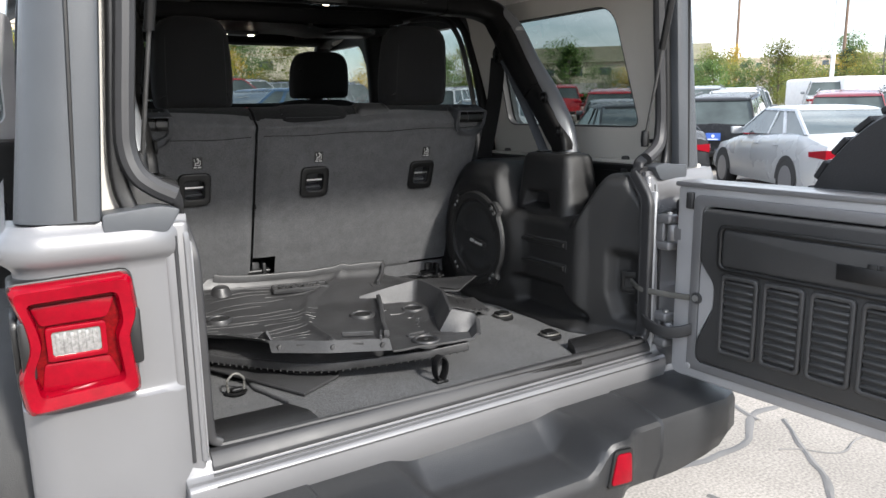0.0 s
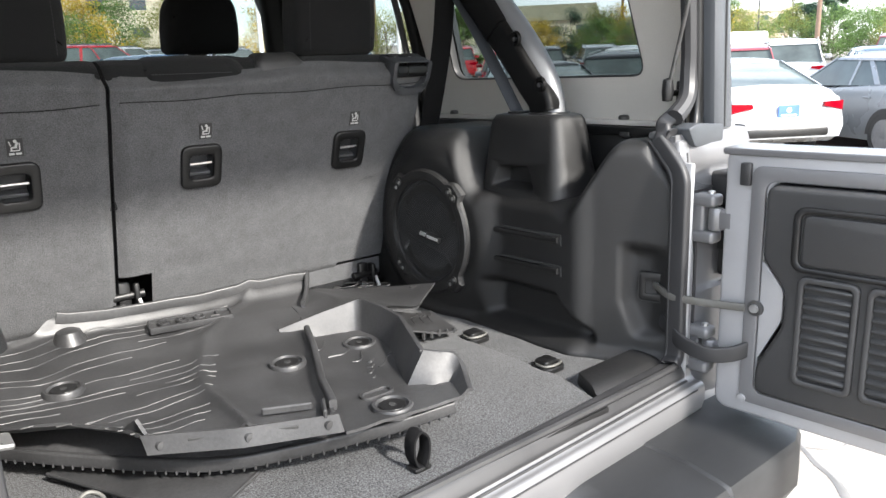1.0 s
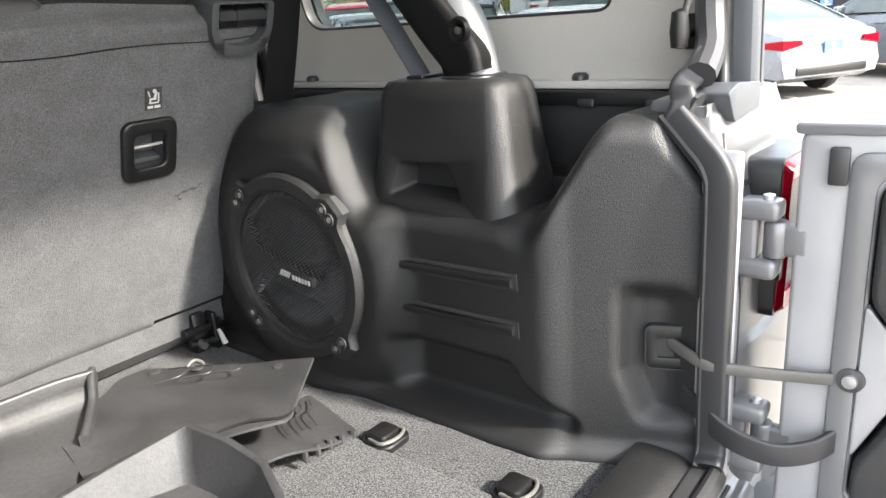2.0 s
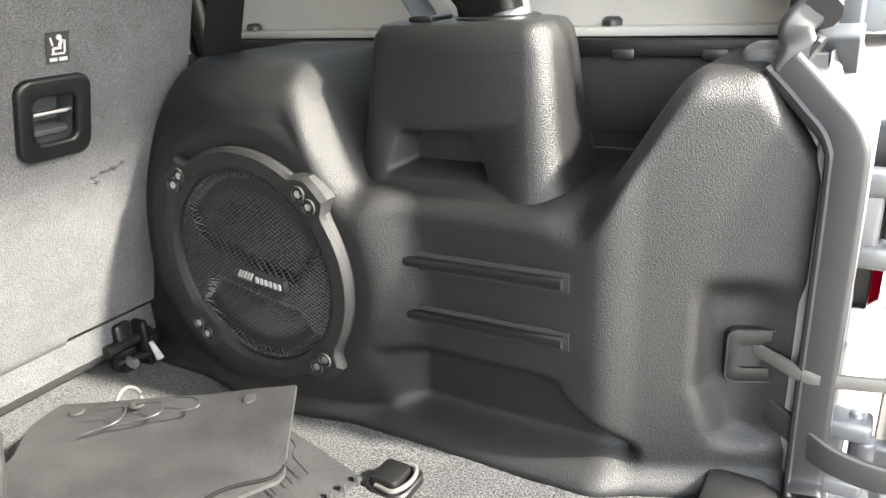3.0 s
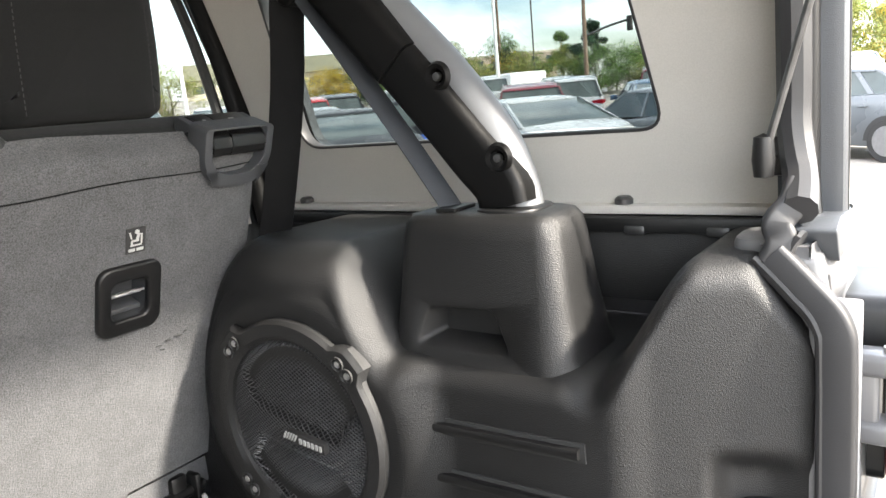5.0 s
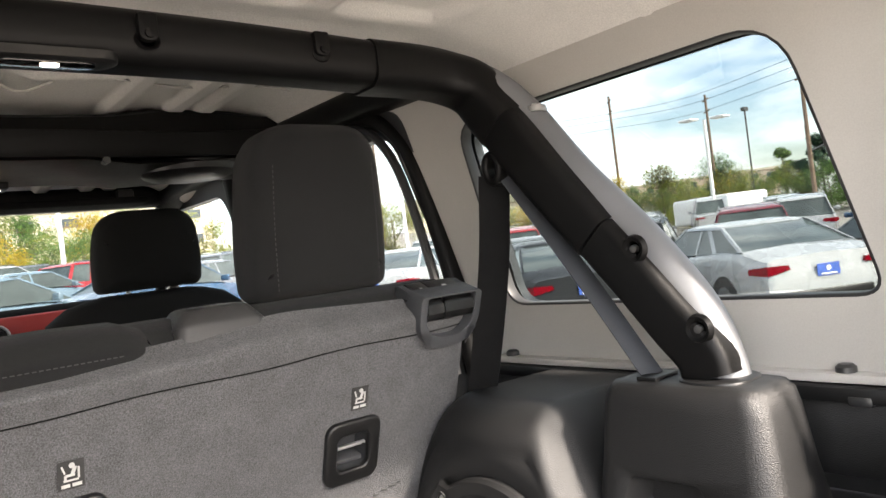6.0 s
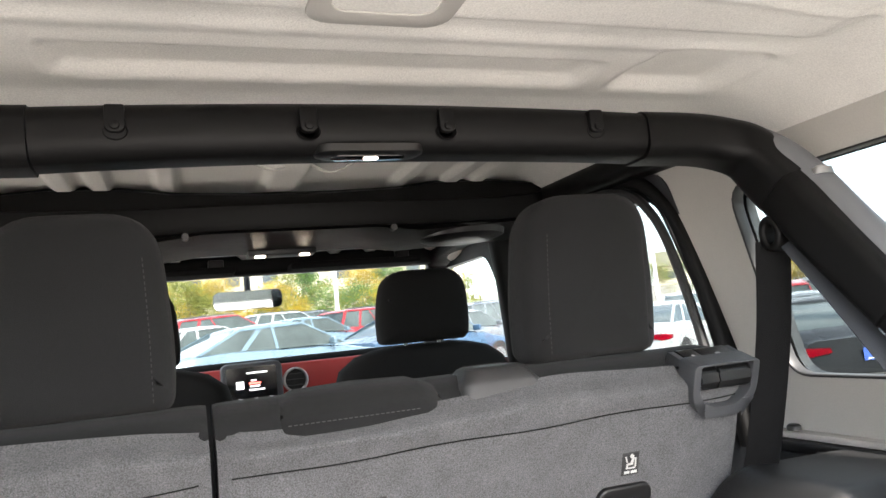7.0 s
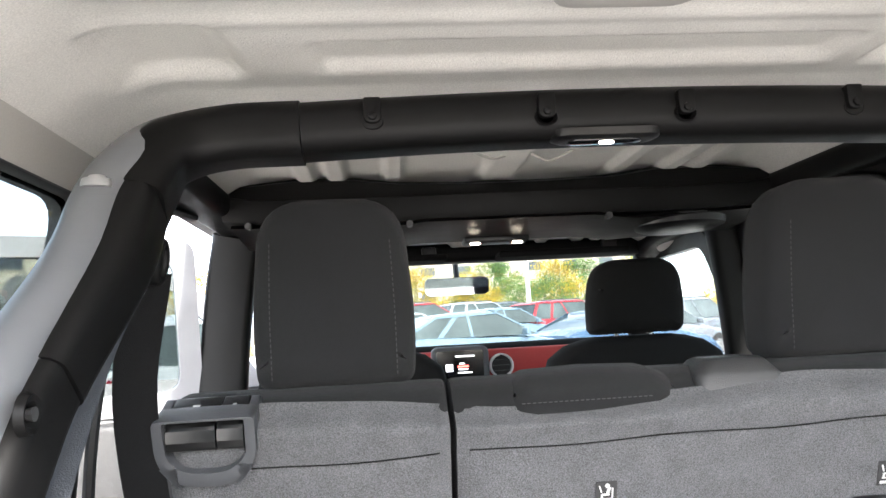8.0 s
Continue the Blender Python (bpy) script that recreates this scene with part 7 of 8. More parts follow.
def car_paint(name, colour):
    if name not in PAINTS:
        dark = max(colour) < 0.05
        PAINTS[name] = make_mat(name + "_car_paint", colour, 0.28, 0.0 if dark else 0.15, 0.04, 2, 0.0, 100, 0.0, 100, 0.04, coat=0.0 if dark else 0.3, spec=0.15 if dark else 0.5)
    return PAINTS[name]


def parked_car(kind, paint, label):
    """Tail at y = 0, nose at y = L, wheels on z = 0."""
    c = car_parts(kind)
    L, W = c["L"], c["W"]
    t = thing("parked_car", (0, 0, 0), label, "car", "parked cars")
    ys = sorted(set([0, 0.02, 0.06, 0.12, 0.2, 0.35, 0.55, 0.75, 1.0, 1.4, 1.8, 2.2, 2.6, 3.0, 3.4, 3.8, 4.2, 4.4, 4.55, 4.62, L] + ([4.9, 5.2, 5.5] if L > 5 else [])))
    rings = []
    for y in [v for v in ys if v <= L]:
        h = profile_at(c["top"], y)
        pinch = 0.10 * smooth(0.5, 0.0, y) + 0.12 * smooth(L - 0.8, L, y)
        w = W / 2 - pinch
        s = c["sill"] + 0.10 * smooth(0.35, 0.0, y) + 0.06 * smooth(L - 0.4, L, y)
        rings.append([(-w + 0.04, y, s), (-w, y, s + 0.12), (-w - 0.01, y, min(h - 0.12, 0.62)), (-w + 0.005, y, h - 0.14), (-w + 0.05, y, h - 0.03), (-w + 0.14, y, h), (0, y, h + 0.025),
                      (w - 0.14, y, h), (w - 0.05, y, h - 0.03), (w - 0.005, y, h - 0.14), (w + 0.01, y, min(h - 0.12, 0.62)), (w, y, s + 0.12), (w - 0.04, y, s)])
    body = part("body", loft(rings), paint, t, angle=32)
    (y0, z0), (y1, z1), (y2, z2), (y3, z3) = c["cab"]
    wb, wt = W / 2 - 0.09, W / 2 - 0.26
    low = [(-wb, y0, z0), (wb, y0, z0), (wb, y3, z3), (-wb, y3, z3)]
    high = [(-wt, y1, z1 - 0.03), (wt, y1, z1 - 0.03), (wt, y2, z2 - 0.03), (-wt, y2, z2 - 0.03)]
    house = part("glasshouse", loft([low, high]), CAR_GLASS, t, "dark car windows")
    mid_y = (y1 + y2) / 2
    roof = loft([[(x, y, z1 + (z2 - z1) * min(1.0, max(0.0, (y - y1) / (y2 - y1))) + dz) for x, y in rrect(0, mid_y, 2 * wt + gx, y2 - y1 + gy, r, 5)]
                 for dz, gx, gy, r in ((-0.065, 0.07, 0.10, 0.10), (-0.035, 0.05, 0.05, 0.12), (-0.012, -0.04, -0.06, 0.16), (0.006, -0.18, -0.26, 0.2), (0.018, -0.42, -0.60, 0.22), (0.024, -0.80, -0.95, 0.05))])
    part("roof", roof, paint, t, angle=60)
    mid_low, mid_high = 0.5 * (y0 + y3), 0.5 * (y1 + y2)
    for s in (-1, 1):
        posts = [((y0, z0), (y1, z1), 0.06), ((y3, z3), (y2, z2), 0.035), ((mid_low, (z0 + z3) / 2), (mid_high, (z1 + z2) / 2), 0.03)]
        if kind != "pickup":
            posts.append(((y0 + 0.75, z0), (y1 + (0.35 if kind == "sedan" else 0.62), z1), 0.06))
        for (ya, za), (yb, zb), wd in posts:
            a, b = Vector((s * (wb + 0.004), ya, za)), Vector((s * (wt + 0.006), yb, zb - 0.03))
            part("pillar", loft([[a + Vector((-s * 0.02, -wd, 0)), a + Vector((s * 0.006, -wd * 0.8, 0)), a + Vector((s * 0.006, wd * 0.8, 0)), a + Vector((-s * 0.02, wd, 0))], [b + Vector((-s * 0.02, -wd, 0)), b + Vector((s * 0.006, -wd * 0.8, 0)), b + Vector((s * 0.006, wd * 0.8, 0)), b + Vector((-s * 0.02, wd, 0))]]), paint, t)
        for ya in c["ax"]:
            part("wheel_arch", prism([(ya + (c["wr"] + 0.05) * math.cos(a), max(c["sill"] - 0.02, c["wr"] + (c["wr"] + 0.05) * math.sin(a))) for a in [math.pi * i / 14 for i in range(15)]], "x", s * (W / 2 - 0.12), s * (W / 2 + 0.013)), LABEL_AND_HOLE_BLACK, t)
            w = part("wheel", lathe([(c["wr"] * 0.68, -0.09), (c["wr"] * 0.95, -0.10), (c["wr"], -0.07), (c["wr"], 0.07), (c["wr"] * 0.95, 0.10), (c["wr"] * 0.68, 0.09)], (s * (W / 2 - 0.085), ya, c["wr"]), "x", 24), TYRE, t, "black tyre")
            hub = fresh()
            for k in range(7):
                a = 2 * math.pi * k / 7
                m = Matrix.Translation((s * (W / 2 + 0.004), ya, c["wr"])) @ Matrix.Rotation(a, 4, "X") @ Matrix.Translation((0, 0, c["wr"] * 0.36))
                bmesh.ops.create_cube(hub, size=1.0, matrix=m @ Matrix.Diagonal((0.025, 0.045, c["wr"] * 0.60, 1)))
            join(hub, lathe([(0.0, -0.012), (c["wr"] * 0.20, -0.01), (c["wr"] * 0.22, 0.012)], (s * (W / 2 + 0.004), ya, c["wr"]), "x", 14), lathe([(c["wr"] * 0.62, -0.012), (c["wr"] * 0.69, -0.012), (c["wr"] * 0.69, 0.012), (c["wr"] * 0.62, 0.012)], (s * (W / 2 + 0.004), ya, c["wr"]), "x", 24))
            part("rim", hub, ALLOY, w)
        hz = profile_at(c["top"], 0.06)
        part("tail_light", loft([[(s * (W / 2 - 0.40), -0.012, hz - 0.15), (s * (W / 2 - 0.38), -0.012, hz - 0.09), (s * (W / 2 - 0.10), 0.02, hz - 0.08), (s * (W / 2 - 0.10), 0.02, hz - 0.21)], [(s * (W / 2 - 0.40), 0.10, hz - 0.15), (s * (W / 2 - 0.38), 0.10, hz - 0.09), (s * (W / 2 + 0.008), 0.32, hz - 0.11), (s * (W / 2 + 0.008), 0.30, hz - 0.18)]]), RED_LENS, t, "red tail light")
        fz = profile_at(c["top"], L - 0.25)
        part("headlight", prism(rpoly([(s * (W / 2 - 0.42), fz - 0.20), (s * (W / 2 - 0.16), fz - 0.22), (s * (W / 2 - 0.14), fz - 0.06), (s * (W / 2 - 0.40), fz - 0.10)], 0.02, 2), "y", L - 0.26, L - 0.015), CLEAR_LENS, t, "clear headlight")
        part("door_mirror", box((s * (W / 2 + 0.06), y3 - 0.35, z3 + 0.06), (0.20, 0.09, 0.13), 0.03, 2), paint, t)
        for k in (0.30, 0.60):
            part("door_pull", box((s * (W / 2 + 0.012), y0 + (y3 - y0) * k, 0.86 if kind == "sedan" else 0.95), (0.02, 0.17, 0.022), 0.006, 1), paint, t)
    part("plate", box((0, -0.010, 0.72 if kind == "sedan" else 0.80), (0.31, 0.012, 0.16)), make_mat("blue_dealer_plate", (0.05, 0.12, 0.45), 0.5) if "blue_dealer_plate" not in bpy.data.materials else bpy.data.materials["blue_dealer_plate"], t, "blue dealer plate")
    part("plate_bar", box((0, -0.018, 0.665 if kind == "sedan" else 0.745), (0.22, 0.004, 0.022)), LABEL_WHITE, t)
    part("plate_mark", prism(circle(0, 0.735 if kind == "sedan" else 0.815, 0.035, 16), "y", -0.020, -0.016), LABEL_WHITE, t)
    part("rear_bumper_strip", box((0, 0.0, 0.42), (W * 0.66, 0.05, 0.12), 0.03, 2), SMOOTH_BLACK, t)
    part("grille", box((0, L - 0.05, 0.58), (W * 0.5, 0.08, 0.22), 0.02, 2), SMOOTH_BLACK, t)
    if kind == "suv":
        for s in (-1, 1):
            part("roof_rail", rod((s * (wt - 0.02), y1 + 0.1, z1 + 0.03), (s * (wt - 0.02), y2 - 0.1, z2 + 0.03), 0.018, 8), DARK_STEEL, t)
    return t


def place(model, x, y, heading, paint=None, label=""):
    """heading: the nose's way, degrees clockwise from +y; (x, y) is under the car's middle."""
    L = model["length"]
    a = radians(heading)
    bx, by = x - math.sin(a) * L / 2, y - math.cos(a) * L / 2
    grade = math.degrees(math.atan((ground_z(x + math.sin(a), y + math.cos(a)) - ground_z(x - math.sin(a), y - math.cos(a))) / 2))
    m = pose(bx, by, ground_z(x, y) - math.sin(radians(grade)) * L / 2, 0, 0, -heading) @ pose(0, 0, 0, grade, 0, 0)
    c = copy_thing(model, m)
    if label:
        c["label"] = label
    if paint:
        for o in c.children:
            if o.name.split(".")[0] in ("body", "roof", "pillar", "door_mirror", "door_pull"):
                o.material_slots[0].link = "OBJECT"
                o.material_slots[0].material = paint
    return c


white, silver, black = car_paint("white", (0.36, 0.37, 0.38)), car_paint("silver", (0.150, 0.162, 0.176)), car_paint("black", (0.015, 0.016, 0.018))
red, blue, grey = car_paint("red", (0.30, 0.012, 0.016)), car_paint("dark_blue", (0.03, 0.07, 0.13)), car_paint("grey", (0.10, 0.11, 0.12))
sky_blue, maroon = car_paint("light_blue", (0.13, 0.19, 0.24)), car_paint("maroon", (0.13, 0.012, 0.022))
MODELS = {}
for kind in ("sedan", "suv", "pickup"):
    m = parked_car(kind, white, "parked car")
    m["length"] = car_parts(kind)["L"]
    MODELS[kind] = m
names = {white: "white", silver: "silver", black: "black", red: "red", blue: "dark blue", grey: "grey", sky_blue: "pale blue", maroon: "maroon"}
spots = [
    # beside the car, seen past the tailgate and through the side window
    ("sedan", 10.85, 6.1, 33, white), ("sedan", 12.3, 3.95, 33, silver), ("sedan", 9.36, 8.86, 33, black),
    ("suv", 14.6, 10.6, 60, black), ("suv", 17.6, 9.4, 60, maroon), ("suv", 17.5, 17.8, 44, red), ("suv", 18.4, 13.4, 232, white), ("suv", 20.3, 14.6, 232, grey),
    ("sedan", 19.0, 6.4, 60, blue), ("suv", 21.5, 6.5, 72, white), ("pickup", 25.5, 5.5, 70, black), ("suv", 23.0, 10.5, 66, white), ("sedan", 14.2, 1.4, 33, grey),
    ("sedan", 14.5, 14.5, 40, silver), ("suv", 24.0, 17.5, 44, white), ("suv", 21.5, 20.0, 44, black), ("sedan", 27.0, 13.5, 60, red), ("suv", 29.0, 9.5, 70, maroon),
    ("suv", 31.0, 15.0, 60, white), ("suv", 33.0, 8.0, 75, blue), ("sedan", 30.0, 3.0, 80, white), ("suv", 27.5, 22.0, 45, silver), ("pickup", 34.0, 20.0, 55, white),
    ("sedan", 19.0, 24.5, 40, white), ("suv", 23.5, 27.5, 40, red), ("sedan", 14.0, 22.0, 30, grey),
    # ahead, seen through the windscreen
    ("sedan", 1.3, 13.4, 70, sky_blue), ("sedan", 4.9, 15.6, 62, blue), ("sedan", 0.2, 17.5, 75, white), ("sedan", -3.2, 15.0, 80, blue), ("sedan", 6.8, 18.6, 60, silver), ("sedan", -1.8, 21.0, 75, white),
    ("sedan", 3.2, 21.5, 66, sky_blue), ("suv", 6.0, 24.5, 62, red), ("suv", 1.2, 26.0, 70, red), ("suv", -3.2, 26.5, 75, blue), ("suv", 9.5, 22.5, 58, grey), ("suv", 4.0, 31.0, 66, white),
    ("suv", 8.5, 30.0, 60, white), ("suv", 12.5, 29.0, 55, white), ("pickup", -1.5, 32.5, 72, red), ("suv", 0.5, 38.0, 70, white), ("suv", 6.5, 38.5, 64, grey), ("suv", 12.5, 37.0, 60, silver), ("sedan", -6.5, 20.5, 80, white), ("suv", -7.0, 28.5, 80, grey),
    ("sedan", 9.8, 13.6, 56, white), ("suv", 11.5, 18.5, 52, white),
    # on the open-door side
    ("suv", -3.0, 11.2, 0, white), ("suv", -3.3, 4.4, 2, white), ("sedan", -7.8, 9.5, 8, silver), ("sedan", -5.2, 13.5, 10, blue),
]
for kind, x, y, heading, paint in spots:
    place(MODELS[kind], x, y, heading, paint, "%s parked %s on the lot" % (names[paint], {"sedan": "four-door sedan", "suv": "sport utility car", "pickup": "pickup truck"}[kind]))
for m in MODELS.values():
    for o in (*m.children_recursive, m):
        bpy.data.objects.remove(o)

# ---- trees ----
BARK = make_mat("tree_bark", (0.12, 0.095, 0.075), 0.9, 0.0, 0.2, 6, 0.8, 30, 0.3, 40)


def leaf_mat(name, c):
    m = make_mat(name, c, 0.7, 0.0, 0.35, 0.8, 0.0, 10, 0.3, 9, 0.05, spec=0.2)
    return m


GREEN, YELLOW, OLIVE, PINE = leaf_mat("green_leaves", (0.07, 0.12, 0.03)), leaf_mat("yellow_leaves", (0.30, 0.21, 0.02)), leaf_mat("olive_leaves", (0.13, 0.14, 0.03)), leaf_mat("pine_needles", (0.025, 0.055, 0.03))
rng = random.Random(5)


def tree(x, y, height, spread, leaves, label, cone=False):
    z0 = ground_z(x, y)
    height, spread = height * (0.60 if not cone else 0.72), spread * 0.95
    t = thing("tree", (x, y, z0), label, "tree", "trees round the lot")
    part("trunk", sweep(spline([(x, y, z0 - 0.1), (x + 0.1, y, z0 + height * 0.4), (x, y + 0.1, z0 + height * 0.9)], 8), circle(0, 0, 0.13 * height / 7, 8), (1, 0, 0), True, [1 - 0.11 * i for i in range(8)]), BARK, t)
    verts, faces = [], []
    clumps = []
    for i in range(30):
        k = rng.random()
        h = 0.16 + 0.84 * k if not cone else 0.08 + 0.92 * k
        rad = spread * ((1 - h) ** 0.8 * 1.15 + 0.05 if cone else math.sin(math.pi * min(1, 0.12 + 0.86 * k)) ** 0.7)
        a = rng.uniform(0, 6.283)
        r = rad * math.sqrt(rng.random())
        clumps.append((x + r * math.cos(a), y + r * math.sin(a), z0 + h * height, spread * (0.42 if not cone else 0.30) * rng.uniform(0.6, 1.1)))
    for cx, cy, cz, cr in clumps[:14]:
        part("limb", rod((x, y, max(z0 + 0.3, cz - cr - height * 0.12)), (cx, cy, cz), 0.035 * height / 7, 5, 0.01), BARK, t)
    for cx, cy, cz, cr in clumps:
        for j in range(250):
            a, b = rng.uniform(0, 6.283), math.acos(rng.uniform(-1, 1))
            r = cr * rng.random() ** 0.45
            px, py, pz = cx + r * math.sin(b) * math.cos(a), cy + r * math.sin(b) * math.sin(a), cz + r * math.cos(b) * 0.85
            s = rng.uniform(0.045, 0.115) * (height / 5)
            u = Vector((rng.gauss(0, 1), rng.gauss(0, 1), rng.gauss(0, 1))).normalized()
            v = u.orthogonal().normalized()
            q = len(verts)
            c = Vector((px, py, pz))
            verts += [c - u * s, c + v * s * 0.55, c + u * s, c - v * s * 0.55]
            faces.append((q, q + 1, q + 2, q + 3))
    me = bpy.data.meshes.new("crown")
    me.from_pydata(verts, [], faces)
    me.materials.append(leaves)
    ob = new("crown", me)
    ob.parent = t
    ob.matrix_parent_inverse = WORLD_OF[t].inverted()
    return t


words = {GREEN: "leafy green", YELLOW: "yellow autumn", OLIVE: "olive green autumn", PINE: "dark conifer"}
for x, y, h, s, leaf, cone in (
    (40.5, 27.2, 6.5, 2.2, OLIVE, False), (46, 35, 6.0, 2.4, YELLOW, False), (44, 24, 5.5, 2.0, OLIVE, False), (48, 20, 5.0, 2.5, GREEN, False), (50, 16, 6.0, 2.4, OLIVE, False), (46, 12, 5.2, 2.4, GREEN, False),
    (41, 33, 5.0, 2.0, GREEN, False), (52, 22, 7.5, 1.8, PINE, True), (55, 26, 6.5, 1.9, GREEN, True), (43, 8.5, 6.0, 2.3, YELLOW, False), (40, 4, 6.5, 2.2, OLIVE, False), (58, 12, 7.5, 2.2, PINE, True),
    (33, 38, 5.5, 1.6, GREEN, True), (36, 42, 7.0, 2.6, GREEN, False), (28, 40, 6.0, 2.2, OLIVE, False), (22, 44, 7.0, 2.8, YELLOW, False), (17, 48, 7.0, 2.8, OLIVE, False), (12, 50, 7.5, 3.0, YELLOW, False), (7, 52, 7.0, 3.0, OLIVE, False),
    (2, 52, 7.0, 3.0, YELLOW, False), (-3, 54, 7.5, 3.2, YELLOW, False), (-8, 52, 7.0, 3.0, OLIVE, False), (9, 60, 8.5, 3.2, GREEN, False), (-1, 62, 8.5, 3.2, OLIVE, False), (16, 58, 8.0, 3.0, GREEN, False), (-14, 50, 7.5, 3.2, YELLOW, False),
    (50, 5, 6.5, 2.2, GREEN, False), (47, -2, 6.0, 2.2, OLIVE, False), (-20, 46, 8, 3.2, GREEN, False), (30, 47, 7, 2.4, OLIVE, False), (60, 34, 8, 2.6, GREEN, False),
    (38, 30, 4.5, 1.8, GREEN, False), (39, 24.5, 4.0, 1.8, OLIVE, False), (43, 29.5, 4.6, 2.0, GREEN, False), (45, 16, 4.5, 2.2, GREEN, False), (42, 13.5, 4.2, 2.0, OLIVE, False), (49, 28, 5.0, 2.2, YELLOW, False), (37, 35, 4.6, 2.0, YELLOW, False),
    (52, 12, 4.6, 2.2, GREEN, False), (48, 8, 4.5, 2.0, YELLOW, False), (25, 41, 5.0, 2.2, GREEN, False), (20, 40, 5.2, 2.2, YELLOW, False), (5, 47, 5.6, 2.6, YELLOW, False), (-5, 48, 6.0, 2.8, GREEN, False), (10, 46, 5.6, 2.6, GREEN, False), (0, 48, 6.0, 2.6, OLIVE, False)):
    tree(x, y, h, s, leaf, "%s tree at the edge of the lot" % words[leaf], cone)

for k in range(22):
    a, r = radians(44 + 2.0 * k + rng.uniform(-0.8, 0.8)), rng.uniform(50, 62)
    x, y = r * math.sin(a), r * math.cos(a)
    leaf = rng.choice([GREEN, GREEN, OLIVE, YELLOW, PINE])
    tree(x, y, rng.uniform(4.0, 6.0), rng.uniform(1.6, 2.4), leaf, "%s tree in the row beyond the road" % words[leaf], leaf is PINE)

# ---- poles, lamps, wires and far buildings ----
WOOD_POLE = make_mat("weathered_pole", (0.16, 0.11, 0.08), 0.9, 0.0, 0.2, 5, 0.4, 40)
WHITE_POLE = make_mat("white_steel_pole", (0.72, 0.72, 0.72), 0.5, 0.0, 0.05, 5)
STUCCO = make_mat("beige_stucco", (0.50, 0.45, 0.36), 0.9, 0.0, 0.08, 0.4, 0.2, 20)
STONE_FAR = make_mat("tan_far_facade", (0.48, 0.38, 0.30), 0.9, 0.0, 0.08, 0.2)
SHINGLE = make_mat("olive_roof_shingles", (0.16, 0.15, 0.10), 0.9, 0.0, 0.2, 1.5, 0.5, 12)
FAR_GLASS = make_mat("far_window_glass", (0.06, 0.075, 0.09), 0.15, 0.0, 0.2, 3)


def utility_pole(x, y, h):
    z = ground_z(x, y)
    t = thing("utility_pole", (x, y, z), "tall brown wooden utility pole with crossarms", "pole", "utility poles")
    part("mast", rod((x, y, z - 0.2), (x, y, z + h), 0.13, 10, 0.09), WOOD_POLE, t)
    for k in (0.4, 1.3):
        arm = part("crossarm", box((x, y, z + h - k), (1.3, 1.3, 0.09), 0.0, 1), WOOD_POLE, t)
        arm.data.transform(Matrix.Translation((x, y, z + h - k)) @ Matrix.Rotation(radians(45), 4, "Z") @ Matrix.Diagonal((1.2, 0.07, 1, 1)) @ Matrix.Translation((-x, -y, -(z + h - k))))


for x, y, h in ((47.8, 35.9, 10.5), (41.1, 17.9, 9.2), (52.0, 30.0, 9.5), (30.0, 44.0, 10)):
    utility_pole(x, y, h)
for x, y, h in ((33.6, 19.6, 5.9), (14.5, 30.5, 9.0), (7.0, 36.0, 9.0), (24.0, 33.0, 9.0), (26.0, 3.2, 7.5)):
    z = ground_z(x, y)
    t = thing("street_lamp", (x, y, z), "white steel lot lamp with flat twin heads", "street lamp", "lot lamps")
    part("mast", rod((x, y, z - 0.1), (x, y, z + h), 0.11, 12, 0.08), WHITE_POLE, t)
    part("base", rod((x, y, z - 0.1), (x, y, z + 0.6), 0.28, 16), STUCCO, t)
    for s in (-1, 1):
        part("lamp_head", box((x + s * 0.55, y - s * 0.55, z + h + 0.05), (0.75, 0.75, 0.10), 0.03, 2), WHITE_POLE, t)
for x, y, h in ((45.5, 23.6, 7.2),):
    z = ground_z(x, y)
    t = thing("flood_lamp", (x, y, z), "slim grey pole with a small flood lamp", "street lamp", "flood lamps")
    part("mast", rod((x, y, z - 0.1), (x, y, z + h), 0.06, 8), DARK_STEEL, t)
    part("lamp_head", box((x, y, z + h), (0.5, 0.3, 0.25), 0.03, 1), DARK_STEEL, t)
sig = thing("traffic_signal", (47.0, 20.5, ground_z(47, 20.5)), "traffic signal hanging from a long steel arm", "traffic light")
zs0 = ground_z(47, 20.5)
part("mast", rod((47, 20.5, zs0 - 0.1), (47, 20.5, zs0 + 5.6), 0.12, 10), DARK_STEEL, sig)
part("arm", tube([(47, 20.5, zs0 + 3.9), (47.5, 18.5, zs0 + 4.5), (48.5, 14.0, zs0 + 5.3)], 0.08, 12, 8), DARK_STEEL, sig)
for k in (0.45, 0.7, 0.95):
    p = Vector((47, 20.5, zs0 + 3.9)).lerp(Vector((48.5, 14.0, zs0 + 5.3)), k)
    part("signal_head", box(p + Vector((0, 0, -0.1)), (0.30, 0.34, 0.95), 0.04, 1), LABEL_AND_HOLE_BLACK, sig)


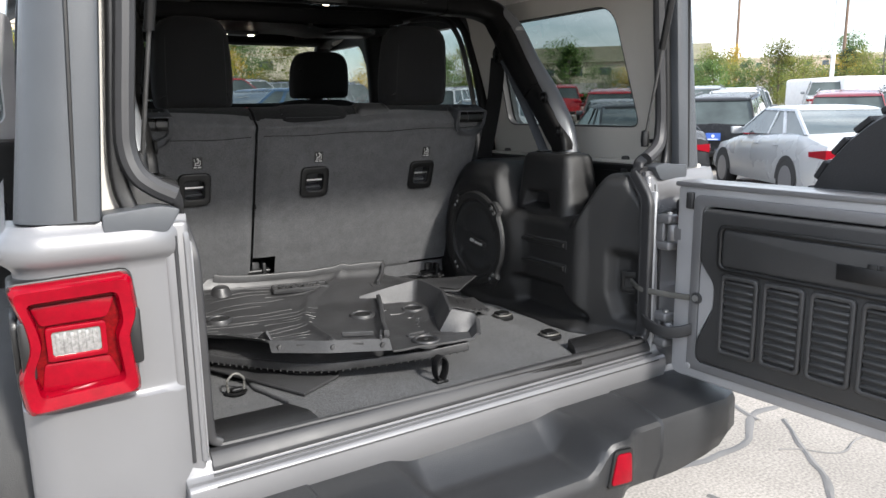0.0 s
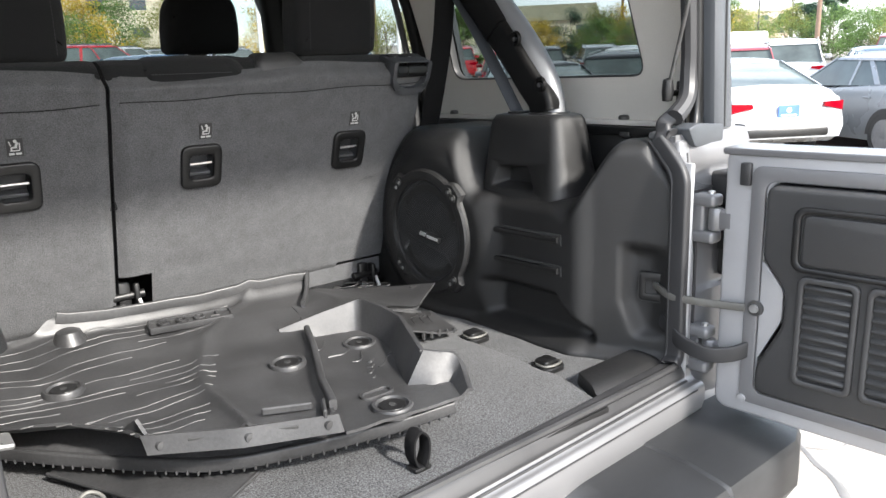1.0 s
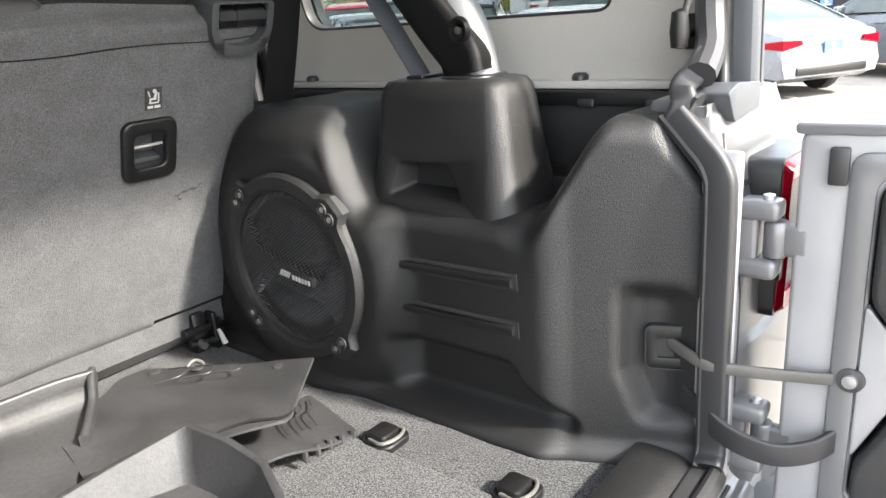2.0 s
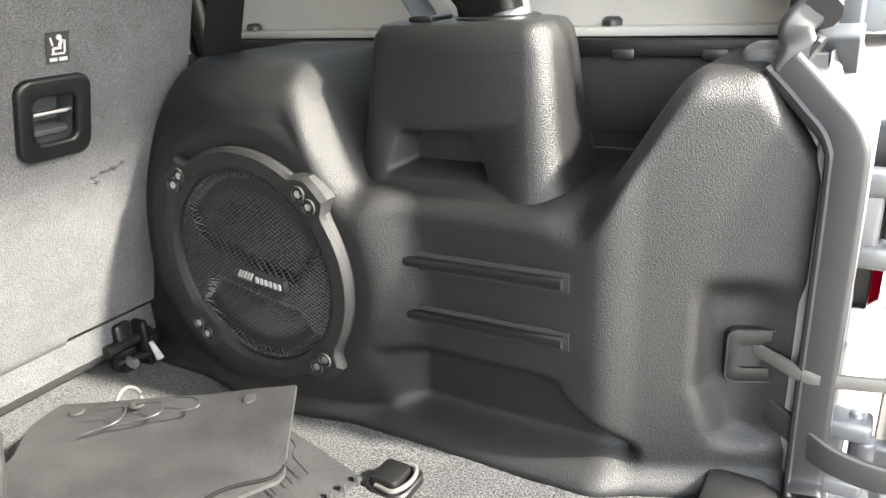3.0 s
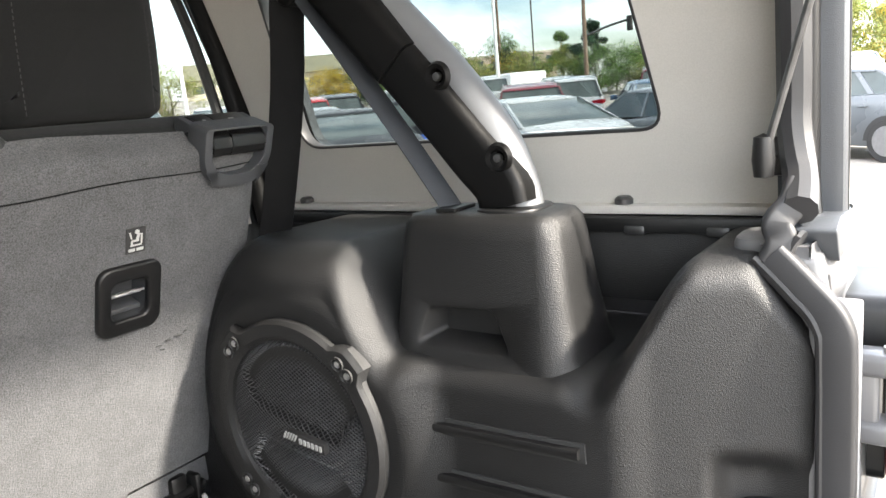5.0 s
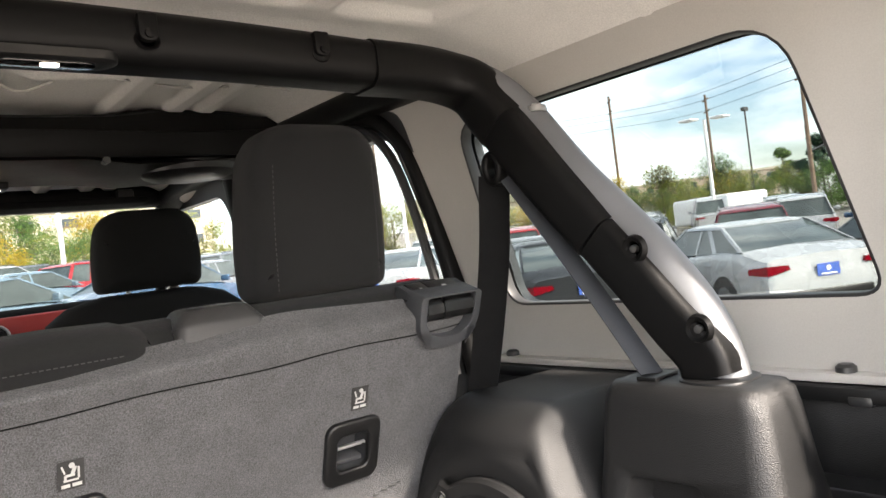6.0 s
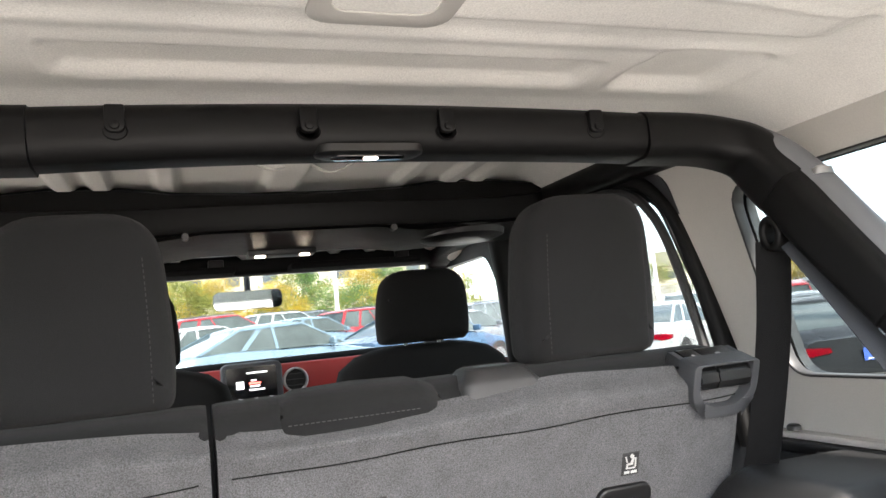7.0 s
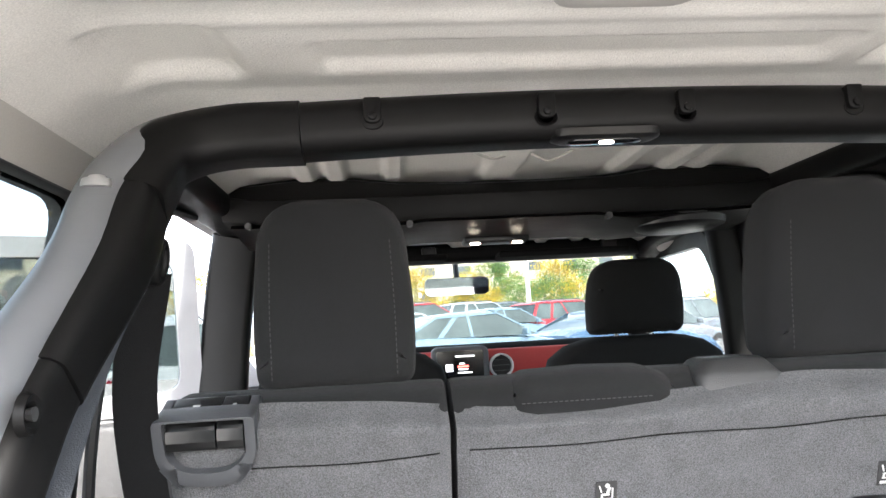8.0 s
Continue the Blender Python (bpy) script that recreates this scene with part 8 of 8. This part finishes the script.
def building(x, y, z, w, d, h, turn, wall, label, floors, bays, pitched):
    t = thing("building", (x, y, z), label, "building", "buildings beyond the lot")
    m = Matrix.Translation((x, y, z)) @ Matrix.Rotation(radians(turn), 4, "Z")
    part("wall", moved(box((0, 0, h / 2), (w, d, h)), m), wall, t)
    if pitched:
        part("roof", moved(prism([(-d / 2 - 0.6, h - 0.1), (d / 2 + 0.6, h - 0.1), (0, h + d * 0.26)], "x", -w / 2 - 0.5, w / 2 + 0.5), m), SHINGLE, t)
    else:
        part("roof", moved(box((0, 0, h + 0.15), (w + 0.4, d + 0.4, 0.5)), m), STUCCO, t)
    for f in range(floors):
        for b in range(bays):
            wx, wz = -w / 2 + w * (b + 0.5) / bays, h * (f + 0.55) / floors
            win = part("window", moved(ring_prism(rrect(wx, wz, w / bays * 0.46, h / floors * 0.42, 0.02, 1), rrect(wx, wz, w / bays * 0.40, h / floors * 0.36, 0.02, 1), "y", -d / 2 - 0.08, -d / 2 + 0.1), m), STUCCO, t)
            part("pane", moved(box((wx, -d / 2 - 0.01, wz), (w / bays * 0.41, 0.06, h / floors * 0.37)), m), FAR_GLASS, win)


building(82, 86, max(3.2, ground_z(82, 86) - 0.3), 30, 10, 3.2, -45, STUCCO, "low cream building with an olive shingle roof", 1, 7, True)
building(160, 100, 5, 40, 14, 6, -58, STONE_FAR, "long tan building far off beyond the trees", 2, 12, False)
building(15, 95, 5, 40, 12, 6, -8, STUCCO, "pale flat-roofed building behind the trees", 2, 9, False)
building(-40, 60, 4.5, 30, 12, 6, 30, STUCCO, "pale building beyond the lot", 2, 7, False)
building(75, -10, 0.8, 30, 12, 6, -95, STUCCO, "pale low building across the road", 2, 7, False)
van = thing("box_trailer", (35.5, 20.5, ground_z(35.5, 20.5)), "long white box trailer standing beyond the cars", "trailer")
zv = ground_z(35.5, 20.5)
part("box_body", box((35.5, 20.5, zv + 1.25), (2.4, 5.0, 1.4), 0.15, 3, Matrix.Rotation(radians(-25), 3, "Z")), WHITE_POLE, van)
for k in (-1.2, 0, 1.2):
    part("wheel", lathe([(0.05, -0.1), (0.38, -0.1), (0.4, 0), (0.38, 0.1), (0.05, 0.1)], (34.6 + 0.42 * k, 20.1 + 0.9 * k, zv + 0.4), "x", 16), TYRE, van)
wires = thing("overhead_wire", (41, 27, 8), "thin black overhead wires between the poles", "wire")
for h in (8.2, 8.9, 9.4):
    for a, b in (((41.1, 17.9), (47.8, 35.9)), ((41.1, 17.9), (48.0, 4.0)), ((47.8, 35.9), (30.0, 44.0))):
        za, zb = ground_z(*a) + h - 0.3, ground_z(*b) + h - 0.3
        part("wire", tube([(a[0], a[1], za), ((a[0] + b[0]) / 2, (a[1] + b[1]) / 2, (za + zb) / 2 - 0.5), (b[0], b[1], zb)], 0.014, 14, 5), LABEL_AND_HOLE_BLACK, wires)
# painted stall lines
for k in range(7):
    x0, y0 = 5.0 + 1.9 * k, -1.5 + 1.35 * k
    pts = [(x0 + 3.6 * i / 8, y0 + 3.6 * i / 8 * 0.55) for i in range(9)]
    bm = fresh()
    rows = [[bm.verts.new((x - 0.03, y + 0.05, ground_z(x, y) + 0.004)), bm.verts.new((x + 0.03, y - 0.05, ground_z(x, y) + 0.004))] for x, y in pts]
    for a, b in zip(rows, rows[1:]):
        bm.faces.new((a[0], a[1], b[1], b[0]))
    whole("stall_line", bm, STRIPE, "worn white stall line on the paving", "road marking", "stall lines", "structure")
